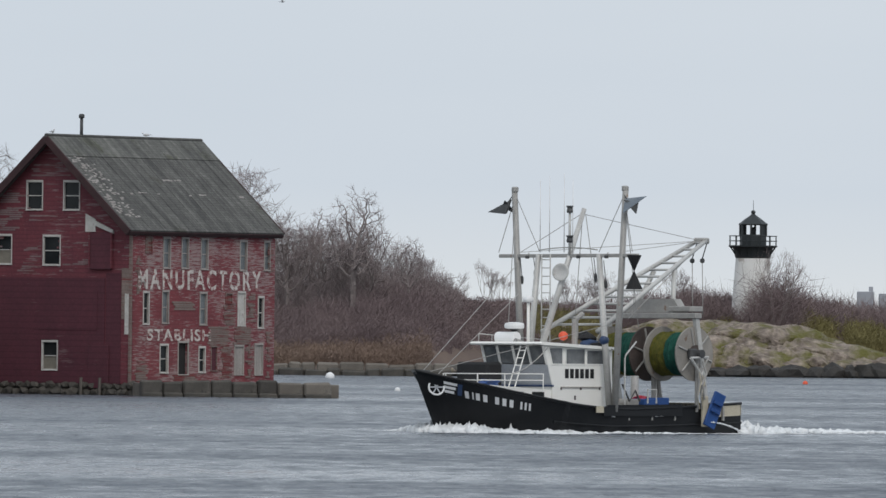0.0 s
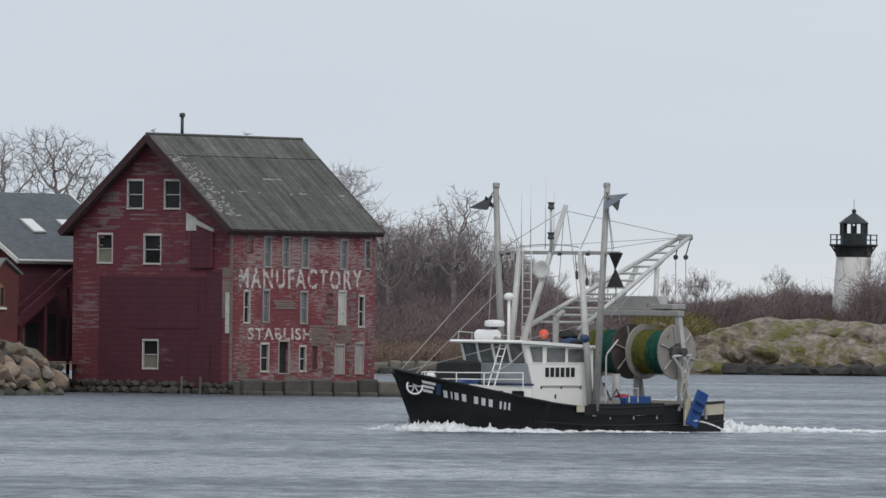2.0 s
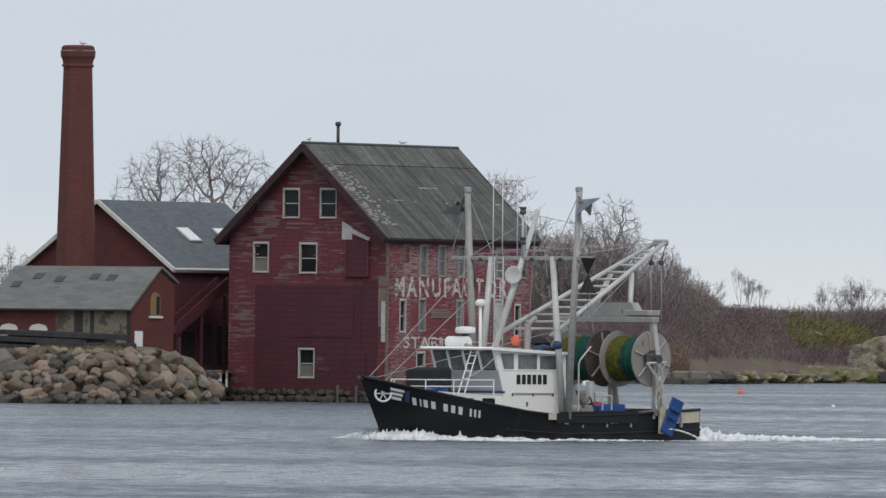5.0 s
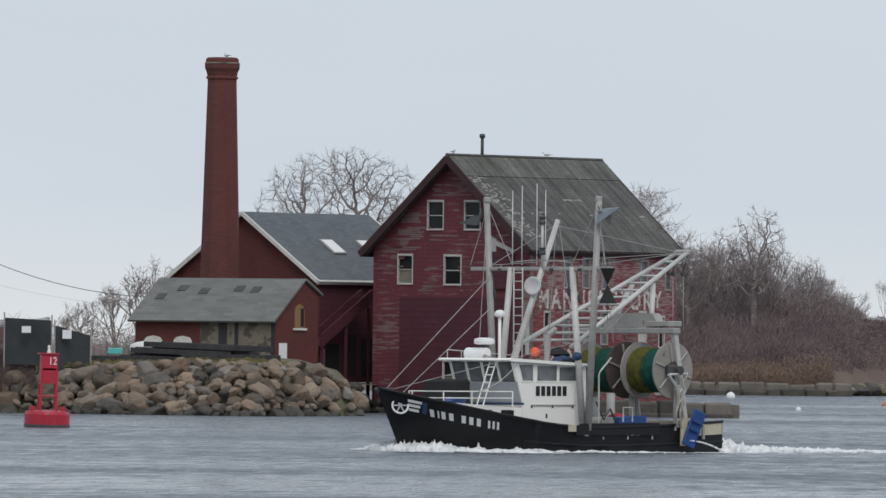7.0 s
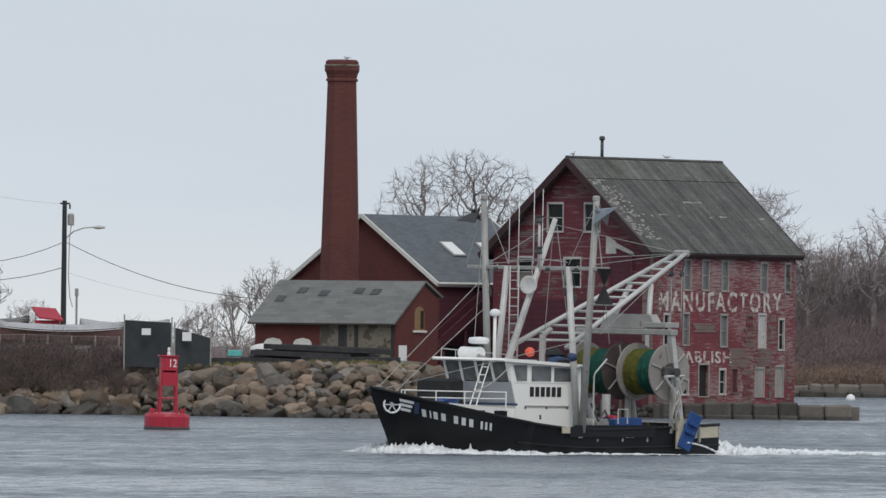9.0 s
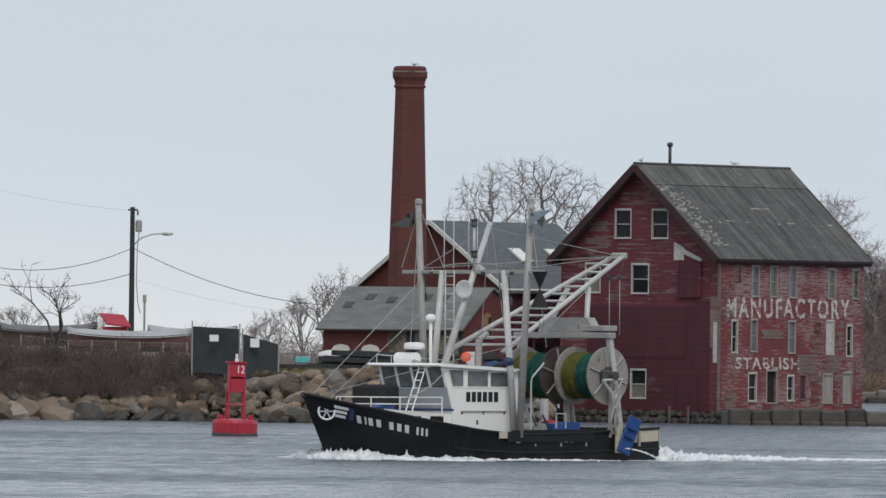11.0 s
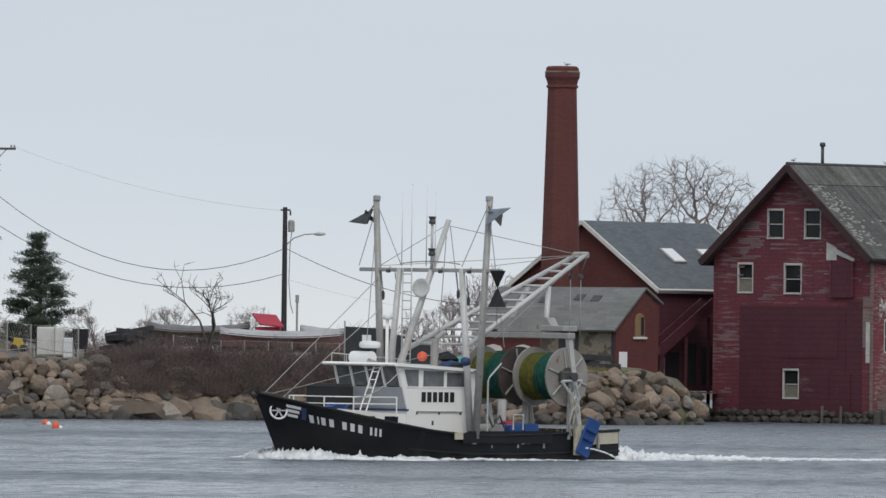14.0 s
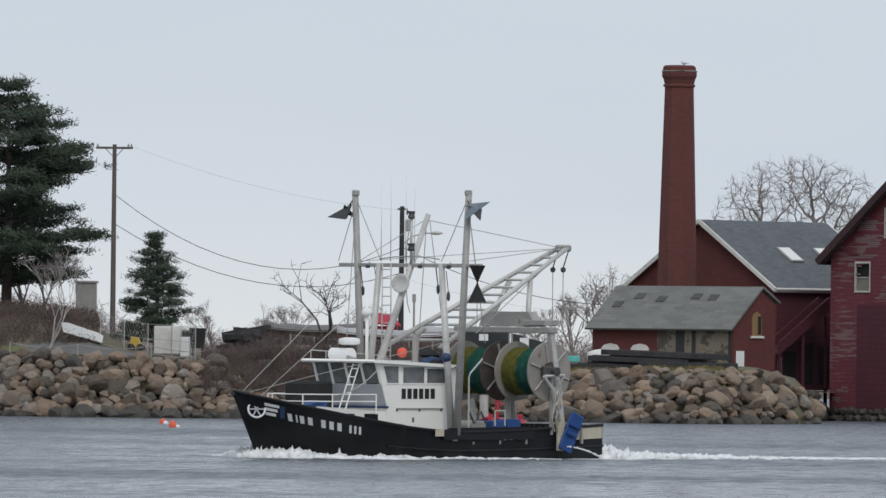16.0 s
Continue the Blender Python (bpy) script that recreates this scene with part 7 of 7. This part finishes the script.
def pine(seed, height, levels, profile, label, m, clump, per, limbs=(4, 6)):
    """Pine: trunk, whorls of limbs that end in flat pads of needles; profile: (height share, reach in metres)."""
    rng = random.Random(seed)
    t = thing("pine_tree", label, "tree", m)
    wood, leaves = Shape(), Shape()
    r0 = height * 0.022
    wood.tube((0, 0, -0.5), (0.12, 0, height * 0.5), r0 + 0.05, r0 * 0.7, 8, False)
    wood.tube((0.12, 0, height * 0.5), (0, 0, height * 0.98), r0 * 0.7, 0.03, 6, False)
    lv, lf = leaves.v, leaves.f
    reach_max = max(r for h, r in profile)

    def tuft(c, size):
        for q in range(60):
            d = Vector((rng.gauss(0, 1), rng.gauss(0, 1), rng.gauss(0.45, 0.55))).normalized()
            o = c + Vector((rng.gauss(0, 0.55), rng.gauss(0, 0.55), rng.gauss(0, 0.26))) * size
            side = d.orthogonal().normalized() * size * 0.075
            n = len(lv)
            e = o + d * size * rng.uniform(0.4, 0.75)
            lv.extend((tuple(o - side), tuple(o + side), tuple(e)))
            lf.append((n, n + 1, n + 2))
    low = profile[0][0]
    for i in range(levels):
        h = low + (0.985 - low) * i / (levels - 1)
        z, reach = height * h, lerp_table(profile, h)
        for j in range(rng.randint(*limbs)):
            a = rng.uniform(0, 6.28)
            rr = reach * rng.uniform(0.55, 1.06)
            root = Vector((0, 0, z - 0.12 * rr - 0.1))
            endp = Vector((math.cos(a) * rr, math.sin(a) * rr, z + rr * rng.uniform(-0.04, 0.12)))
            wood.tube(root, endp, 0.03 + 0.010 * reach, 0.02, 4, False)
            for c in range(max(3, int(per * rr / reach_max))):
                f = 1 - 0.6 * rng.random() ** 1.5
                out = rr * 0.11 + 0.15
                tuft(root.lerp(endp, f) + Vector((rng.gauss(0, out), rng.gauss(0, out), 0.12 + rng.gauss(0, 0.1))), clump * rng.uniform(0.7, 1.2))
    part("trunk", wood, M["pine_bark"], t)
    part("crown", leaves, M["needles"], t)
    return t


pine(5, 15.4, 15, [(0.17, 4.2), (0.25, 5.8), (0.47, 6.3), (0.71, 5.0), (0.86, 3.8), (1.0, 0.6)], "tall dark green pine with layered open crown", on_yard(-1508, 742, -0.3), 0.6, 27, (5, 7))
pine(6, 7.6, 13, [(0.13, 2.5), (0.3, 2.7), (0.55, 2.0), (0.8, 1.1), (1.0, 0.2)], "small conical dark green pine with gaps", on_yard(-1243, 737, -0.2), 0.37, 13, (5, 6))

# ---------------------------------------------------------------- far shore: sea wall, ledges, lighthouse
seawall = thing("sea_wall", "low grey stone block sea wall along the far shore", "sea wall", kind="structure")
rng = random.Random(41)
for row in range(2):
    u = 380.0
    while u < 775:
        w = rng.uniform(1.2, 2.6)
        p = flat(u, 1050.5 + row * 0.7, 0)
        sh = Shape().box((0, 0, -0.6), (w - 0.06, 1.2, 0.62 + rng.uniform(-0.1, 0.1) if row == 0 else 1.15 + rng.uniform(-0.25, 0.12)), 0.16)
        sh.v = [(a + 0.12 * noise.noise(Vector((a + u, b, c * 2))), b + 0.1 * noise.noise(Vector((a + u, b + 5, c * 2))), c + 0.14 * noise.noise(Vector((a * 1.5 + u, b + 9, c)))) for a, b, c in sh.v]
        ob = part("block", sh, M["wet_granite"] if row == 0 else M["granite"], seawall)
        ob.matrix_local = pose(p.x, p.y, 0, 0, rng.uniform(-3, 3), rng.uniform(-6, 6))
        u += w * 19
ledges = thing("shore_ledges", "rounded granite ledges with olive moss along the far point", "rock ledge", kind="structure")
for i in range(34):
    u = 770 + i * 9 + rng.uniform(-6, 6)
    ob = part("rock", Shape().blob((0, 0, 0), (rng.uniform(0.8, 2.0), 1.0, rng.uniform(0.4, 0.8)), 0.22, i, 2), M["ledge" if i % 3 else "wet_granite"], ledges)
    p = flat(u, far_shore(u) - 0.5 + rng.uniform(0, 5), 0.5)
    ob.matrix_local = Matrix.Translation(p)
for u, dd, z, sx, sy, sz, tilt in (
        (960, 10, 0.6, 4.0, 5, 1.1, 0), (1020, 8, 0.4, 4.5, 5, 1.3, 4), (840, 42, 5.4, 4.5, 6, 1.0, 0), (885, 40, 5.3, 4.5, 6, 1.1, 4), (915, 38, 4.4, 3, 4, 1.2, 10),
        (1105, 6, 0.8, 3.5, 4, 2.0, 5), (1130, 9, 2.2, 4.0, 5, 2.4, 5), (1160, 6, 1.2, 3.5, 5, 2.3, 8), (1185, 11, 2.9, 4.5, 5, 2.3, 4), (1215, 6, 1.2, 3.5, 4, 2.4, 8), (1235, 13, 3.4, 5, 5, 2.0, 6),
        (1262, 7, 1.5, 3.8, 4, 2.3, 8), (1290, 12, 3.0, 5, 5, 2.3, 6), (1310, 6, 0.9, 3.2, 4, 2.1, 10), (1338, 10, 2.6, 4.5, 5, 2.2, 8), (1362, 6, 0.9, 3.2, 4, 2.0, 9), (1390, 11, 2.9, 5, 5, 2.4, 10),
        (1415, 6, 0.8, 3.6, 4, 2.0, 10), (1440, 10, 2.0, 5, 5, 2.3, 12), (1465, 6, 0.5, 3.5, 4, 1.9, 10), (1500, 9, 1.3, 6, 5, 2.0, 11), (1530, 6, 0.4, 4, 4, 1.5, 10), (1570, 8, 0.7, 6, 5, 1.5, 8), (1630, 8, 0.3, 6, 5, 1.3, 5)):
    sh = Shape().blob((0, 0, 0), (sx * 1.2, sy, sz), 0.15, u, 4)
    # weathered joints: slanting grooves and small knobs
    sh.v = [(a, b, c - 0.6 * max(0.0, 1 - abs(noise.noise(Vector((a * 0.22 + c * 0.4 + u, b * 0.2, c * 0.5 - a * 0.12)))) * 8) + 0.10 * noise.noise(Vector((a * 1.2 + u, b, c * 1.6))) + 0.05 * noise.noise(Vector((a * 3.3 + u, b * 3, c * 4)))) for a, b, c in sh.v]
    ob = part("ledge", sh, M["ledge"], ledges, smooth=True)
    p = flat(u, far_shore(u) + dd, z)
    ob.matrix_local = pose(p.x, p.y, p.z, 0, tilt, 0)
u = 1085.0
while u < 1640:
    w = rng.uniform(1.0, 2.4)
    ob = part("shore_rock", Shape().blob((0, 0, 0), (w, 1.4, rng.uniform(0.75, 1.2)), 0.25, u, 2), M["weed_rock"], ledges)
    p = flat(u, far_shore(u) - 0.6, 0.2)
    ob.matrix_local = Matrix.Translation(p)
    u += w * 20

lp = flat(1331, 1140)
light = thing("lighthouse", "short white lighthouse tower with black lantern and railed gallery", "lighthouse", pose(lp.x, lp.y, 0, 0, 0, 12))
part("tower", Shape().lathe([(2.35, 3.0), (2.25, 5.0), (1.72, 11.75), (1.70, 12.0)], 32), M["light_white"], light, smooth=False)
part("gallery", Shape().lathe([(1.72, 11.85), (1.8, 12.0), (2.0, 12.85), (2.45, 13.0), (2.47, 13.15), (1.5, 13.16)], 24), M["black_iron"], light)
for i in range(12):
    a = 2 * math.pi * i / 12
    c, sn = math.cos(a), math.sin(a)
    part("bracket", Shape().tube((1.72 * c, 1.72 * sn, 12.1), (2.35 * c, 2.35 * sn, 13.0), 0.07, n=5), M["black_iron"], light)
    part("baluster", Shape().tube((2.4 * c, 2.4 * sn, 13.1), (2.4 * c, 2.4 * sn, 14.15), 0.045, n=5), M["black_iron"], light)
for z in (13.6, 14.1):
    part("hand_rail", Shape().line([(2.4 * math.cos(2 * math.pi * i / 24), 2.4 * math.sin(2 * math.pi * i / 24), z) for i in range(25)], 0.04, 5), M["black_iron"], light)
part("lantern_base", Shape().lathe([(1.36, 13.1), (1.36, 14.2), (1.28, 14.25)], 8, turn=0.5), M["black_iron"], light)
for i in range(8):
    a = 2 * math.pi * (i + 0.5) / 8
    part("astragal", Shape().tube((1.32 * math.cos(a), 1.32 * math.sin(a), 14.15), (1.32 * math.cos(a), 1.32 * math.sin(a), 15.3), 0.11, n=6), M["black_iron"], light)
part("lantern_wall", Shape().add([(1.3 * math.cos(2 * math.pi * (i + 0.5) / 8), 1.3 * math.sin(2 * math.pi * (i + 0.5) / 8), z) for z in (14.2, 15.25) for i in range(8)],
                                 [(i, (i + 1) % 8, 8 + (i + 1) % 8, 8 + i) for i in range(8) if i not in (4, 5, 0, 1)]), M["black_iron"], light)
part("lamp", Shape().lathe([(0.2, 14.2), (0.26, 14.5), (0.26, 14.8), (0.1, 15.0)], 10), M["dark_steel"], light)
part("roof", Shape().lathe([(1.48, 15.2), (1.5, 15.3), (1.0, 15.7), (0.3, 16.2), (0.16, 16.35)], 8, turn=0.5), M["black_iron"], light)
part("ball", Shape().blob((0, 0, 16.5), (0.24, 0.24, 0.22), 0.0, 0, 2), M["black_iron"], light, smooth=True)
part("rod", Shape().tube((0, 0, 16.6), (0, 0, 17.7), 0.03, n=4), M["black_iron"], light)
for u, w, h in ((1531, 1.7, 8.7), (1568, 1.5, 8.5)):
    p = flat(u, 1160)
    b = single("keeper_ruin", Shape().box((-w / 2, -1, 2.5), (w / 2, 1, h), 0.05).box((w / 2 - 0.5, -0.5, h), (w / 2 - 0.1, 0.5, h + 0.5), 0.02), M["pale_grey"], "weathered grey hut among the scrub on the point", "hut", m=pose(p.x, p.y, 0))

# ---------------------------------------------------------------- gulls
def gull(m, spread=False):
    g = thing("gull", "small grey and white gull" + (" flying with spread wings" if spread else " standing on the ridge"), "bird", m, "gulls")
    part("body", Shape().blob((0, 0, 0.16), (0.24, 0.09, 0.09), 0.05, 1, 2), M["gull"], g, smooth=True)
    part("head", Shape().blob((-0.24, 0, 0.28), (0.08, 0.06, 0.06), 0.0, 1, 1), M["white"], g, smooth=True)
    part("tail", Shape().prism([(0.2, -0.04, 0.15), (0.2, 0.04, 0.15), (0.42, 0.05, 0.13), (0.42, -0.05, 0.13)], (0, 0, 0), (0, 0, 0.02)), M["dark_steel"], g)
    if spread:
        for sg in (1, -1):
            part("wing", Shape().prism([(-0.12, sg * 0.05, 0.2), (0.12, sg * 0.05, 0.2), (0.1, sg * 0.4, 0.36), (0.16, sg * 0.72, 0.28), (-0.02, sg * 0.42, 0.38)], (0, 0, 0), (0, 0, 0.02)), M["gull"], g)
    else:
        for sg in (1, -1):
            part("leg", Shape().tube((0, sg * 0.03, 0), (0, sg * 0.03, 0.12), 0.012, n=4), M["cream"], g)
    return g


gull(FACT @ pose(-0.1, W / 2, RIDGE + 0.33, 0, 0, 60))
gull(FACT @ pose(11.2, W / 2, RIDGE + 0.33, 0, 0, -70))
gull(pose(stack_p.x + 0.3, stack_p.y, 23.72, 0, 0, -40))
flyer = gull(pose(*spot(495, 0, 500)), True)
flyer.scale = (0.4, 0.4, 0.4)


def motions():
    """The trawler steams left and nearer on a steady course, its foam with it."""
    track = [(0, 1107), (0.5, 1055), (1, 1003), (1.5, 949), (2, 895), (2.5, 842), (3, 788), (5.5, 516), (6, 461), (6.5, 405), (7, 351), (7.5, 299), (8, 242),
             (8.5, 186), (9, 128), (9.5, 71), (12, -219), (12.5, -277), (13, -333), (13.5, -391), (14, -450), (14.5, -509), (15, -570), (15.5, -630), (16, -690)]
    rows, foam_rows = [], []
    for t, u in track:
        head = COURSE + SWING * t / 16
        p = flat(u, 530 / (1 + 0.085 * t / 16)) - pose(0, 0, 0, 0, 0, head) @ Vector((0, 3.58, 0))
        bob = 0.04 * math.sin(1.7 * t)
        rows.append((t, pose(p.x, p.y, bob, 0.5 * math.sin(1.1 * t + 1), 0.35 * math.sin(1.3 * t), head)))
        foam_rows.append((t, pose(p.x, p.y, 0, 0, 0, head)))
    walk(trawler, rows)
    walk(wake, foam_rows)
    # a gull crosses to the right and flies on out of view
    walk(flyer, [(t, Matrix.Translation(spot(u, v, 500)) @ pose(0, 0, 0, roll, 0, 180)) for t, u, v, roll in
                 ((0, 500, 6, 8), (0.4, 745, 15, -6), (1.0, 1135, 26, 6), (1.4, 1360, 30, -4), (4, 2900, 30, 4), (16, 10000, -150, 0))])


motions()
